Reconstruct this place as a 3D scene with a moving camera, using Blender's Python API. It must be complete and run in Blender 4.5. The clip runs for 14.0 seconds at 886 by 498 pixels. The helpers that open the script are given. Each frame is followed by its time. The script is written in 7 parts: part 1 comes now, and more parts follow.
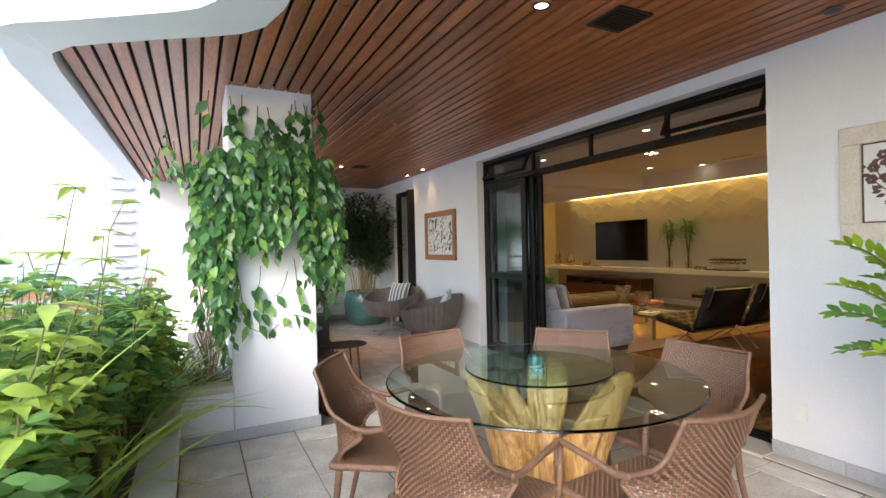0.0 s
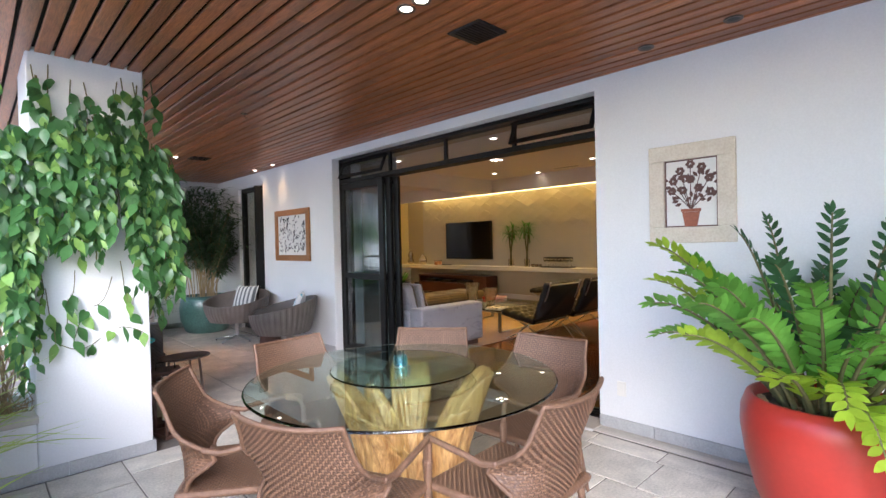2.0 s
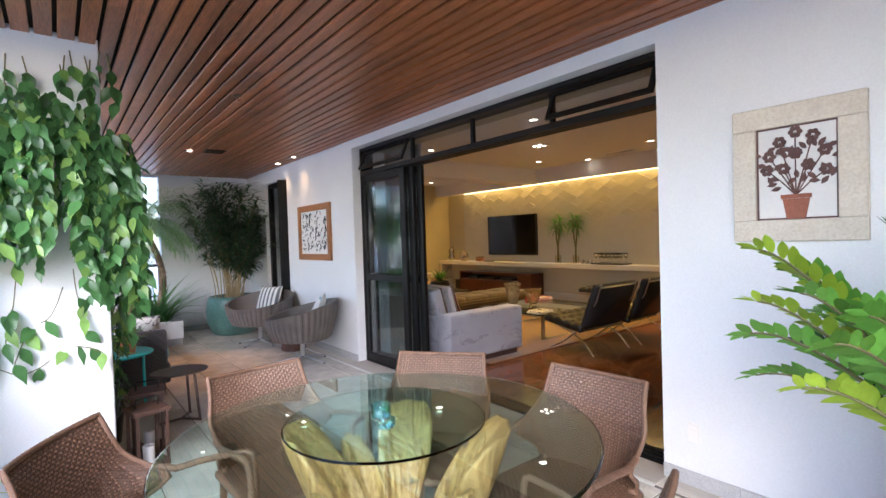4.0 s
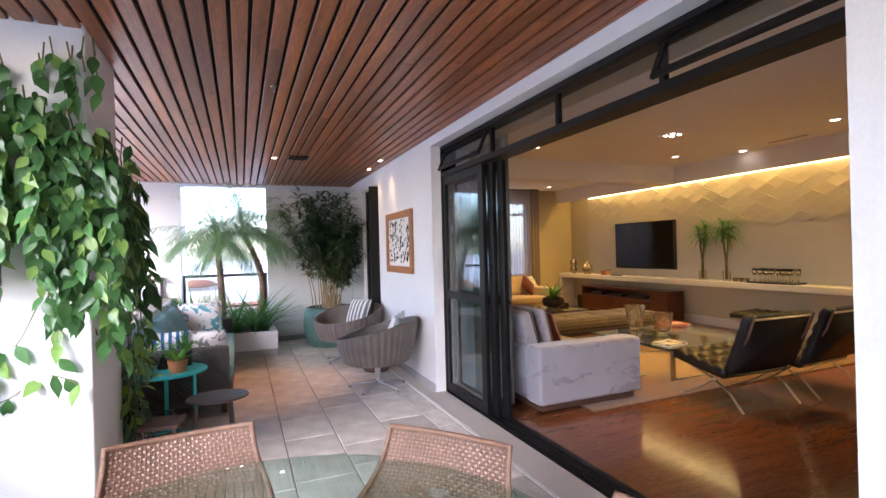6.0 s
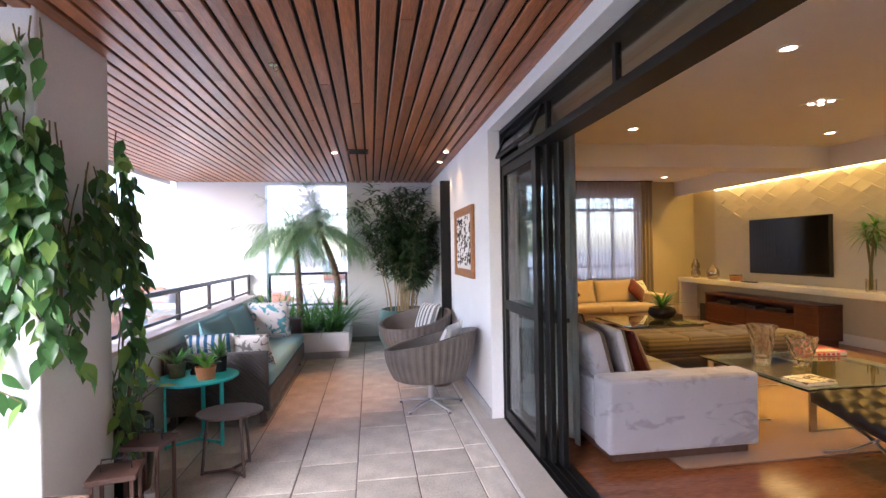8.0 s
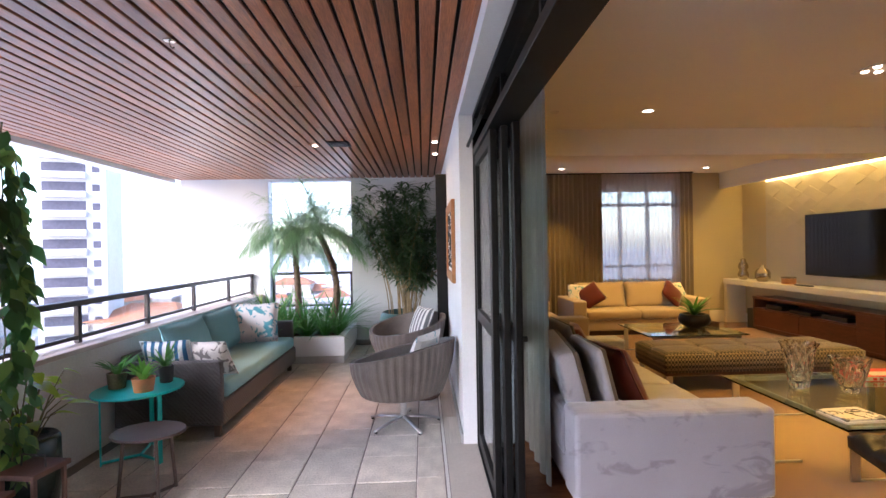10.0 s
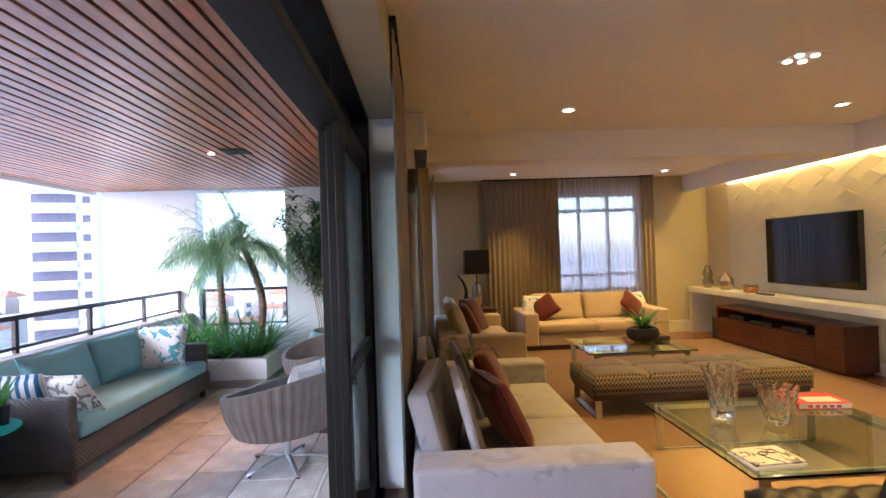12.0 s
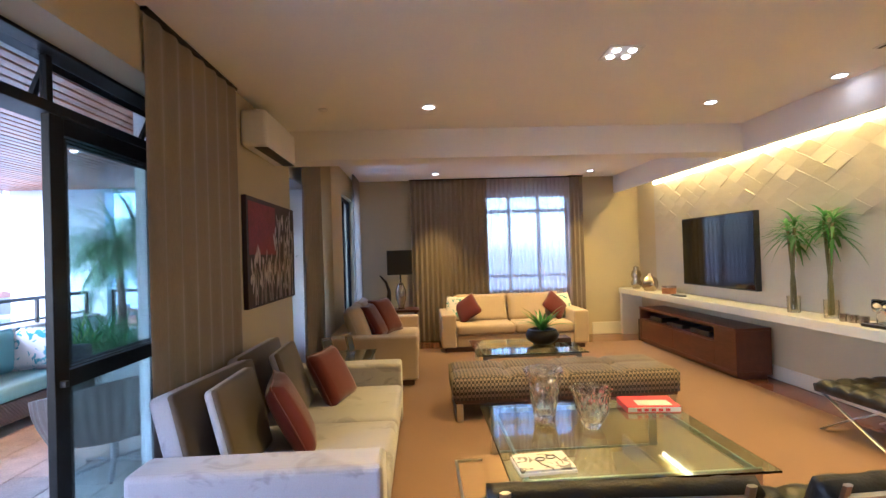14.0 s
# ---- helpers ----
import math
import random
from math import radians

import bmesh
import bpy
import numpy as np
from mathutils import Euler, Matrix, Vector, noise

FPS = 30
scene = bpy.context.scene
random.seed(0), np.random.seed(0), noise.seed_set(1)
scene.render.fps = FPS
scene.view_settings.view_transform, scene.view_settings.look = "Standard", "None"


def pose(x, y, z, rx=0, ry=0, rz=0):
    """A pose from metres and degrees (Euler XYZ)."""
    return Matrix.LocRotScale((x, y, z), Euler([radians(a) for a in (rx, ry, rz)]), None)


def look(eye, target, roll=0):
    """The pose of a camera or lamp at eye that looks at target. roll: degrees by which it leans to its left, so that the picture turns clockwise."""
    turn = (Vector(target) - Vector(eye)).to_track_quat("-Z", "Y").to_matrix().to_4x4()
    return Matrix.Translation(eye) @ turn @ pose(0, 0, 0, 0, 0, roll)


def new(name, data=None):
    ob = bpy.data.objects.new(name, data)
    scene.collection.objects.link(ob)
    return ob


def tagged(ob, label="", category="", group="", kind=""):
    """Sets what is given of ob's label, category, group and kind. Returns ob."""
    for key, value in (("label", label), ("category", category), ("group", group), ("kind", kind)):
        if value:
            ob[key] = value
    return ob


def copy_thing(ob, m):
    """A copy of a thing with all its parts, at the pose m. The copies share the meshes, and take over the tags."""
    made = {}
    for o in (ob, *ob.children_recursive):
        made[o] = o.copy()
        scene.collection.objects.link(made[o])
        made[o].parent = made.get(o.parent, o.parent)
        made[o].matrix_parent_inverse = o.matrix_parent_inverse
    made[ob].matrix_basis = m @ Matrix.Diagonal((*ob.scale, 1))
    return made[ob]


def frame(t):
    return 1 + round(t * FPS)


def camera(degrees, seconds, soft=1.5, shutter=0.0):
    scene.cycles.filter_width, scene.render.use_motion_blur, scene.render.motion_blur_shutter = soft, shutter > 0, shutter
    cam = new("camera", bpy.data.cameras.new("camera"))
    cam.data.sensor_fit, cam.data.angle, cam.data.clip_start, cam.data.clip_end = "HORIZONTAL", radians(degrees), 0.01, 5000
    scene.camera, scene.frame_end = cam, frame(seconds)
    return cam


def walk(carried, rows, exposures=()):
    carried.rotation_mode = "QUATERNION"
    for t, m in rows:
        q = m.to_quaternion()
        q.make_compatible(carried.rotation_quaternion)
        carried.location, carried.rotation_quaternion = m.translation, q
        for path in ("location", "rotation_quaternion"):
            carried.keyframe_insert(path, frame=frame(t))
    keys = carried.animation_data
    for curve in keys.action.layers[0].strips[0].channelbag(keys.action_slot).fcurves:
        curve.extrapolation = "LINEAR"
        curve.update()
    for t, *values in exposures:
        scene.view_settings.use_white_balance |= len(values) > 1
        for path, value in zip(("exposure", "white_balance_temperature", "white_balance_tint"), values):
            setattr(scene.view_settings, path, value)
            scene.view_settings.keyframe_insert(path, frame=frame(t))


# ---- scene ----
cam = camera(84.3, 14.0)
PATH = [
    (0, (0.512, 0.623, 1.415), (1.414, 2.408, 1.406), -1.3),
    (0.5, (0.462, 0.634, 1.412), (1.556, 2.308, 1.394), -1.1),
    (1, (0.427, 0.647, 1.416), (1.662, 2.22, 1.396), -1.1),
    (1.5, (0.425, 0.656, 1.422), (1.756, 2.149, 1.402), -1.2),
    (2, (0.464, 0.685, 1.425), (1.856, 2.121, 1.4), -1.3),
    (2.5, (0.56, 0.739, 1.429), (1.958, 2.168, 1.392), -1.5),
    (3, (0.708, 0.827, 1.438), (2.067, 2.293, 1.388), -1.6),
    (5.5, (1.866, 1.484, 1.479), (2.793, 3.257, 1.477), -1.7),
    (6, (2.084, 1.592, 1.477), (2.848, 3.441, 1.482), -1.5),
    (6.5, (2.311, 1.709, 1.476), (2.927, 3.612, 1.488), -1.4),
    (7, (2.534, 1.827, 1.489), (3.025, 3.766, 1.5), -1.4),
    (7.5, (2.708, 1.965, 1.504), (3.093, 3.927, 1.512), -1.2),
    (10, (3.643, 2.542, 1.541), (3.722, 4.541, 1.532), -1.0),
    (10.5, (3.808, 2.664, 1.561), (3.881, 4.663, 1.555), -1.1),
    (11, (4.032, 2.782, 1.588), (4.105, 4.78, 1.59), -1.5),
    (11.5, (4.282, 2.887, 1.603), (4.359, 4.886, 1.61), -1.8),
    (12, (4.54, 2.954, 1.6), (4.626, 4.952, 1.616), -1.9),
    (12.5, (4.854, 2.979, 1.585), (4.94, 4.977, 1.617), -2.2),
    (13, (5.165, 2.962, 1.57), (5.258, 4.959, 1.608), -2.2),
    (13.5, (5.511, 2.986, 1.541), (5.606, 4.983, 1.576), -2.0),
    (14, (5.816, 2.987, 1.545), (5.908, 4.985, 1.566), -1.8),
]
walk(cam, [(t, look(eye, target, roll)) for t, eye, target, roll in PATH], exposures=[(0.0, 1.9, 6200, 12), (0.7, 2.05, 6050, 14), (2.0, 2.12, 5750, 15), (3.5, 2.22, 5700, 16), (5.5, 2.42, 5700, 20), (6.3, 2.53, 5850, 24), (10.5, 2.65, 5700, 21), (12.0, 2.85, 5300, 20), (14.0, 3.22, 4520, 18)])

# ---- world, sun, large lights ----
world = bpy.data.worlds.new("sky")
scene.world = world
world.use_nodes = True
wn = world.node_tree.nodes
sky = wn.new("ShaderNodeTexSky")
sky.sky_type, sky.sun_disc = "NISHITA", False
sky.sun_elevation, sky.sun_rotation = radians(31), radians(223)
sky.dust_density, sky.air_density, sky.ozone_density = 1.2, 1.0, 1.0
wn["Background"].inputs["Strength"].default_value = 0.15
world.node_tree.links.new(sky.outputs["Color"], wn["Background"].inputs["Color"])

sun_data = bpy.data.lights.new("sun", "SUN")
sun_data.energy, sun_data.angle, sun_data.color = 0.95, radians(30), (1.0, 0.96, 0.91)
sun = new("sun", sun_data)
sun.matrix_world = look((-58, -62, 51), (0, 0, 0))

WARM = (1.0, 0.56, 0.09)


def downlight(x, y, z, watts, colour=WARM, cone=140, size=0.04):
    d = bpy.data.lights.new("spot_lamp", "SPOT")
    d.energy, d.color, d.spot_size, d.spot_blend, d.shadow_soft_size = watts, colour, radians(cone), 0.8, size
    o = new("spot_lamp", d)
    o.matrix_world = pose(x, y, z)
    return o


ROOM_SPOTS = [(5.80, 5.12), (5.93, 7.40), (8.55, 7.40), (8.52, 5.10), (6.10, 11.10), (8.72, 11.12)]
ROOM_CLUSTERS = [(7.22, 6.24), (7.45, 9.85)]
TERRACE_SPOTS = [(2.14, 2.65), (2.49, 7.88), (3.78, 7.75), (3.80, 8.42), (3.63, 2.03), (3.60, 1.52)]
ROOM_Z, DECK_Z = 2.88, 2.66
for sx, sy in ROOM_SPOTS:
    downlight(sx, sy, ROOM_Z - 0.03, 24, cone=70)
for sx, sy in ROOM_CLUSTERS:
    downlight(sx, sy, ROOM_Z - 0.05, 42, cone=108, size=0.08)
for k, (sx, sy) in enumerate(TERRACE_SPOTS[:4]):
    lamp = downlight(sx, sy, DECK_Z - 0.03, 20 if k == 1 else 2.5, (1.0, 0.42, 0.12) if k == 1 else (1.0, 0.6, 0.26), 50 if k == 1 else 84)
    if k == 1:
        lamp.matrix_world = look((sx, sy, DECK_Z - 0.03), (2.36, 7.45, 0))
cove_data = bpy.data.lights.new("cove_lamp", "AREA")
cove_data.shape, cove_data.size, cove_data.size_y = "RECTANGLE", 9.6, 0.06
cove_data.energy, cove_data.color = 18, (1.0, 0.61, 0.11)
cove = new("cove_lamp", cove_data)
cove.matrix_world = pose(9.66, 6.2, 2.86, 0, 12, 0) @ pose(0, 0, 0, 0, 0, 90)


# ---- materials ----
def material(name, colour, rough=0.6, metal=0.0, var=0.12, scale=6.0, fine=60.0, bump=0.1, spec=0.5, sheen=0.0,
             island=0.0, stretch=(1, 1, 1), per_object=0.0, dark=None, stain=0.5, coords="Object"):
    """A surface with a broad stain, a fine grain and a little relief."""
    m = bpy.data.materials.new(name)
    m.use_nodes = True
    nt = m.node_tree
    nd, ln = nt.nodes, nt.links
    b = nd["Principled BSDF"]
    b.inputs["Roughness"].default_value, b.inputs["Metallic"].default_value = rough, metal
    b.inputs["Specular IOR Level"].default_value = spec
    if sheen:
        b.inputs["Sheen Weight"].default_value, b.inputs["Sheen Roughness"].default_value = sheen, 0.4
    tc, mp = nd.new("ShaderNodeTexCoord"), nd.new("ShaderNodeMapping")
    mp.inputs["Scale"].default_value = stretch
    ln.new(tc.outputs[coords], mp.inputs["Vector"])
    n1, n2 = nd.new("ShaderNodeTexNoise"), nd.new("ShaderNodeTexNoise")
    n1.inputs["Scale"].default_value, n1.inputs["Detail"].default_value = scale, 5
    n2.inputs["Scale"].default_value, n2.inputs["Detail"].default_value = fine, 6
    for n in (n1, n2):
        ln.new(mp.outputs["Vector"], n.inputs["Vector"])
    mixn = nd.new("ShaderNodeMix")
    mixn.data_type = "FLOAT"
    mixn.inputs["Factor"].default_value = stain
    ln.new(n2.outputs["Fac"], mixn.inputs["A"])
    ln.new(n1.outputs["Fac"], mixn.inputs["B"])
    ramp = nd.new("ShaderNodeValToRGB")
    lo = dark if dark else tuple(c * (1 - var) for c in colour)
    hi = tuple(min(1.0, c * (1 + var)) for c in colour) if not dark else colour
    ramp.color_ramp.elements[0].position, ramp.color_ramp.elements[1].position = 0.33, 0.67
    ramp.color_ramp.elements[0].color, ramp.color_ramp.elements[1].color = (*lo, 1), (*hi, 1)
    ln.new(mixn.outputs["Result"], ramp.inputs["Fac"])
    out = ramp.outputs["Color"]
    if island or per_object:
        src = nd.new("ShaderNodeNewGeometry").outputs["Random Per Island"] if island else nd.new("ShaderNodeObjectInfo").outputs["Random"]
        amt = island or per_object
        mr = nd.new("ShaderNodeMapRange")
        mr.inputs["To Min"].default_value, mr.inputs["To Max"].default_value = 1 - amt, 1 + amt
        ln.new(src, mr.inputs["Value"])
        hsv = nd.new("ShaderNodeHueSaturation")
        ln.new(mr.outputs["Result"], hsv.inputs["Value"])
        ln.new(out, hsv.inputs["Color"])
        out = hsv.outputs["Color"]
    ln.new(out, b.inputs["Base Color"])
    if bump:
        bp = nd.new("ShaderNodeBump")
        bp.inputs["Strength"].default_value, bp.inputs["Distance"].default_value = bump, 0.01
        ln.new(n2.outputs["Fac"], bp.inputs["Height"])
        ln.new(bp.outputs["Normal"], b.inputs["Normal"])
    return m


def leaf_material(name, colour, rough=0.38, var=0.35, back=None):
    m = material(name, colour, rough, var=0.25, scale=9, fine=40, bump=0.15, island=var)
    b = m.node_tree.nodes["Principled BSDF"]
    tr = m.node_tree.nodes.new("ShaderNodeBsdfTranslucent")
    mx = m.node_tree.nodes.new("ShaderNodeMixShader")
    tr.inputs["Color"].default_value = (*[min(1, c * 1.5) for c in (back or colour)], 1)
    mx.inputs["Fac"].default_value = 0.42
    out = m.node_tree.nodes["Material Output"]
    m.node_tree.links.new(b.outputs["BSDF"], mx.inputs[1])
    m.node_tree.links.new(tr.outputs["BSDF"], mx.inputs[2])
    m.node_tree.links.new(mx.outputs["Shader"], out.inputs["Surface"])
    return m


def glass_material(name, tint=(0.85, 0.95, 0.92), rough=0.0):
    m = bpy.data.materials.new(name)
    m.use_nodes = True
    b = m.node_tree.nodes["Principled BSDF"]
    b.inputs["Base Color"].default_value = (*tint, 1)
    b.inputs["Roughness"].default_value, b.inputs["IOR"].default_value = rough, 1.5
    b.inputs["Transmission Weight"].default_value = 1.0
    return m


def pane_material(name, tint=(0.965, 0.985, 0.985), gloss=0.1):
    """Thin window glass: clear with a faint mirror."""
    m = bpy.data.materials.new(name)
    m.use_nodes = True
    nd, ln = m.node_tree.nodes, m.node_tree.links
    nd.remove(nd["Principled BSDF"])
    tr, gl, mx, lw, pw, ma = (nd.new("ShaderNode" + k) for k in ("BsdfTransparent", "BsdfGlossy", "MixShader", "LayerWeight", "Math", "Math"))
    tr.inputs["Color"].default_value = (*tint, 1)
    gl.inputs["Roughness"].default_value = 0.02
    lw.inputs["Blend"].default_value = 0.5
    pw.operation, ma.operation = "POWER", "MULTIPLY_ADD"
    pw.inputs[1].default_value = 4.0
    ma.inputs[1].default_value, ma.inputs[2].default_value = 0.55, 0.03 + gloss * 0.4
    ln.new(lw.outputs["Facing"], pw.inputs[0])
    ln.new(pw.outputs["Value"], ma.inputs[0])
    ln.new(ma.outputs["Value"], mx.inputs["Fac"])
    ln.new(tr.outputs["BSDF"], mx.inputs[1])
    ln.new(gl.outputs["BSDF"], mx.inputs[2])
    ln.new(mx.outputs["Shader"], nd["Material Output"].inputs["Surface"])
    return m


def lit(name, colour, strength):
    m = bpy.data.materials.new(name)
    m.use_nodes = True
    b = m.node_tree.nodes["Principled BSDF"]
    b.inputs["Base Color"].default_value = (0.8, 0.8, 0.8, 1)
    b.inputs["Emission Color"].default_value, b.inputs["Emission Strength"].default_value = (*colour, 1), strength
    return m


def sheer_material(name, colour, open_part=0.45):
    m = bpy.data.materials.new(name)
    m.use_nodes = True
    nd, ln = m.node_tree.nodes, m.node_tree.links
    nd.remove(nd["Principled BSDF"])
    tr, tl, df, m1, m2 = (nd.new("ShaderNode" + k) for k in ("BsdfTransparent", "BsdfTranslucent", "BsdfDiffuse", "MixShader", "MixShader"))
    tl.inputs["Color"].default_value = df.inputs["Color"].default_value = (*colour, 1)
    wv = nd.new("ShaderNodeTexNoise")
    wv.inputs["Scale"].default_value = 300
    mr = nd.new("ShaderNodeMapRange")
    mr.inputs["To Min"].default_value, mr.inputs["To Max"].default_value = open_part - 0.1, open_part + 0.1
    ln.new(wv.outputs["Fac"], mr.inputs["Value"])
    m1.inputs["Fac"].default_value = 0.5
    ln.new(df.outputs["BSDF"], m1.inputs[1])
    ln.new(tl.outputs["BSDF"], m1.inputs[2])
    ln.new(mr.outputs["Result"], m2.inputs["Fac"])
    ln.new(m1.outputs["Shader"], m2.inputs[1])
    ln.new(tr.outputs["BSDF"], m2.inputs[2])
    ln.new(m2.outputs["Shader"], nd["Material Output"].inputs["Surface"])
    return m


def velvet_material(name, pale, brushed):
    """Velvet with the pile brushed two ways: pale cloth with darker strokes."""
    m = material(name, pale, 0.85, var=0.10, scale=3.0, fine=160, bump=0.12, sheen=0.5)
    nd, ln = m.node_tree.nodes, m.node_tree.links
    bs = nd["Principled BSDF"]
    src = bs.inputs["Base Color"].links[0].from_socket
    mp, tx, rp, mx = (nd.new("ShaderNode" + k) for k in ("Mapping", "TexNoise", "ValToRGB", "Mix"))
    mp.inputs["Scale"].default_value = (2.6, 2.6, 5.5)
    tx.inputs["Scale"].default_value, tx.inputs["Detail"].default_value, tx.inputs["Distortion"].default_value = 1.7, 3, 1.1
    rp.color_ramp.elements[0].position, rp.color_ramp.elements[1].position = 0.56, 0.66
    rp.color_ramp.elements[1].color = (0.55, 0.55, 0.55, 1)
    mx.data_type = "RGBA"
    mx.inputs["B"].default_value = (*brushed, 1)
    ln.new(nd["Texture Coordinate"].outputs["Object"], mp.inputs["Vector"])
    ln.new(mp.outputs["Vector"], tx.inputs["Vector"])
    ln.new(tx.outputs["Fac"], rp.inputs["Fac"])
    ln.new(rp.outputs["Color"], mx.inputs["Factor"])
    ln.new(src, mx.inputs["A"])
    ln.new(mx.outputs["Result"], bs.inputs["Base Color"])
    return m


WALL = material("white_wall_paint", (0.78, 0.785, 0.79), 0.75, var=0.05, scale=1.4, fine=90, bump=0.12, spec=0.25)
ROOM_WALL = material("cream_wall_paint", (0.53, 0.455, 0.29), 0.7, var=0.03, scale=1.5, fine=90, bump=0.06, spec=0.25)
ROOM_CEIL = material("ceiling_paint", (0.93, 0.90, 0.84), 0.8, var=0.025, scale=1.2, fine=80, bump=0.04, spec=0.2)
SLAT = material("red_hardwood_slat", (0.34, 0.118, 0.042), 0.34, var=0.45, scale=2.2, fine=16, bump=0.12, island=0.24, stretch=(9, 0.7, 9), stain=0.45)
GAP = material("dark_gap", (0.012, 0.009, 0.007), 0.9, var=0.2, bump=0)
STONE = material("grey_floor_stone", (0.60, 0.56, 0.49), 0.42, var=0.30, scale=2.6, fine=30, bump=0.30, per_object=0.15, spec=0.5, coords="Generated", stretch=(1, 1, 0.1))
GROUT = material("floor_joint", (0.19, 0.17, 0.15), 0.9, var=0.2, scale=8, fine=60, bump=0.2)
SKIRT = material("grey_granite", (0.45, 0.45, 0.45), 0.5, var=0.2, scale=5, fine=110, bump=0.1)
SILL = material("pale_stone", (0.52, 0.48, 0.42), 0.5, var=0.1, scale=3, fine=70, bump=0.08)
LINE = material("white_marble_strip", (0.75, 0.74, 0.70), 0.4, var=0.06, scale=6, bump=0.03)
PARQUET = material("polished_parquet", (0.18, 0.065, 0.024), 0.11, var=0.4, scale=2.0, fine=14, bump=0.015, stretch=(1.0, 7, 1), stain=0.4, spec=0.5)
RUG = material("beige_rug", (0.20, 0.115, 0.066), 0.95, var=0.1, scale=1.6, fine=180, bump=0.5, sheen=0.2)
FRAME = material("black_aluminium", (0.008, 0.0078, 0.0075), 0.45, 0.0, var=0.25, scale=6, fine=90, bump=0.04, spec=0.25)
RAIL = material("brown_black_rail", (0.035, 0.024, 0.022), 0.4, 0.2, var=0.25, scale=7, fine=80, bump=0.05)
COPING = material("pink_granite_coping", (0.52, 0.43, 0.38), 0.45, var=0.15, scale=6, fine=90, bump=0.08)
PARAPET = material("parapet_paint", (0.68, 0.67, 0.63), 0.8, var=0.1, scale=1.5, fine=50, bump=0.15)
PLANTER = material("cream_planter_plaster", (0.62, 0.58, 0.39), 0.8, var=0.12, scale=1.8, fine=45, bump=0.25)
SOIL = material("soil_and_litter", (0.10, 0.065, 0.04), 0.95, var=0.5, scale=9, fine=70, bump=0.9)
PANE = pane_material("window_pane", (0.98, 0.99, 0.99), gloss=0.02)
DOORPANE = pane_material("tinted_door_pane", (0.92, 0.97, 0.98), gloss=0.12)
TRANSOM = pane_material("transom_pane", (0.88, 0.9, 0.9), 0.06)
VELVET = velvet_material("grey_velvet", (0.36, 0.35, 0.385), (0.19, 0.18, 0.195))
CREAM = material("cream_upholstery", (0.50, 0.40, 0.285), 0.9, var=0.07, scale=3, fine=240, bump=0.2, sheen=0.3)
TAUPE = material("taupe_cushion", (0.105, 0.08, 0.054), 0.9, var=0.12, scale=4, fine=200, bump=0.2, sheen=0.4)
RED = material("red_velvet_cushion", (0.095, 0.007, 0.006), 0.85, var=0.2, scale=4, fine=160, bump=0.15, sheen=0.5)
WICKER = material("copper_brown_wicker", (0.19, 0.105, 0.062), 0.36, var=0.3, scale=9, fine=140, bump=0.15, island=0.16)
CORE = material("inner_weave", (0.10, 0.055, 0.035), 0.6, var=0.3, scale=30, fine=160, bump=0.4)
WRAP = material("wrapped_wicker", (0.165, 0.09, 0.054), 0.4, var=0.3, scale=30, fine=240, bump=0.5)
GREYWICKER = material("grey_brown_wicker", (0.13, 0.11, 0.095), 0.5, var=0.25, scale=8, fine=120, bump=0.2, island=0.2)
GLASSTOP = glass_material("green_table_glass", (0.70, 0.93, 0.90))
AQUA = glass_material("aqua_glass", (0.50, 0.88, 0.92))
CRYSTAL = glass_material("crystal", (1.0, 0.96, 0.82))
TRUNKWOOD = material("golden_root_wood", (0.66, 0.40, 0.15), 0.40, var=0.3, scale=3.5, fine=11, bump=0.7, stretch=(7, 7, 0.7), stain=0.45, dark=(0.24, 0.10, 0.03))
TEAL = material("turquoise_paint", (0.02, 0.60, 0.60), 0.35, var=0.06, scale=5, fine=60, bump=0.03)
TEALFAB = material("turquoise_outdoor_fabric", (0.24, 0.48, 0.51), 0.9, var=0.1, scale=4, fine=220, bump=0.25)
BROWNMETAL = material("brown_metal", (0.12, 0.088, 0.074), 0.45, 0.3, var=0.2, scale=6, fine=90, bump=0.05)
CHROME = material("brushed_steel", (0.55, 0.55, 0.55), 0.3, 1.0, var=0.06, scale=8, bump=0.02)
LEATHER = material("black_leather", (0.010, 0.010, 0.011), 0.42, var=0.3, scale=7, fine=120, bump=0.25)
MAHOGANY = material("mahogany_veneer", (0.085, 0.026, 0.013), 0.3, var=0.4, scale=2, fine=16, bump=0.03, stretch=(6, 0.8, 6))
SHELF = material("white_lacquer_shelf", (0.70, 0.67, 0.60), 0.35, var=0.03, scale=3, bump=0.02)
TILE3D = material("wave_tile", (0.50, 0.465, 0.40), 0.6, var=0.04, scale=3, fine=60, bump=0.06, per_object=0.05)
SCREEN = material("tv_screen", (0.006, 0.006, 0.007), 0.06, var=0.1, bump=0)
PLASTIC = material("black_plastic", (0.012, 0.012, 0.012), 0.4, var=0.2, bump=0.02)
WHITEPL = material("white_plastic", (0.80, 0.78, 0.73), 0.4, var=0.03, bump=0.01)
CURTAIN = material("taupe_curtain", (0.26, 0.215, 0.165), 0.9, var=0.12, scale=3, fine=200, bump=0.15, stretch=(1, 1, 0.15), sheen=0.2)
SHEER = sheer_material("sheer_curtain", (0.58, 0.50, 0.43), 0.16)
DRAPE = sheer_material("half_sheer_drape", (0.44, 0.37, 0.28), 0.14)
REDPOT = material("red_glazed_pot", (0.43, 0.036, 0.024), 0.32, var=0.07, scale=3, fine=40, bump=0.04)
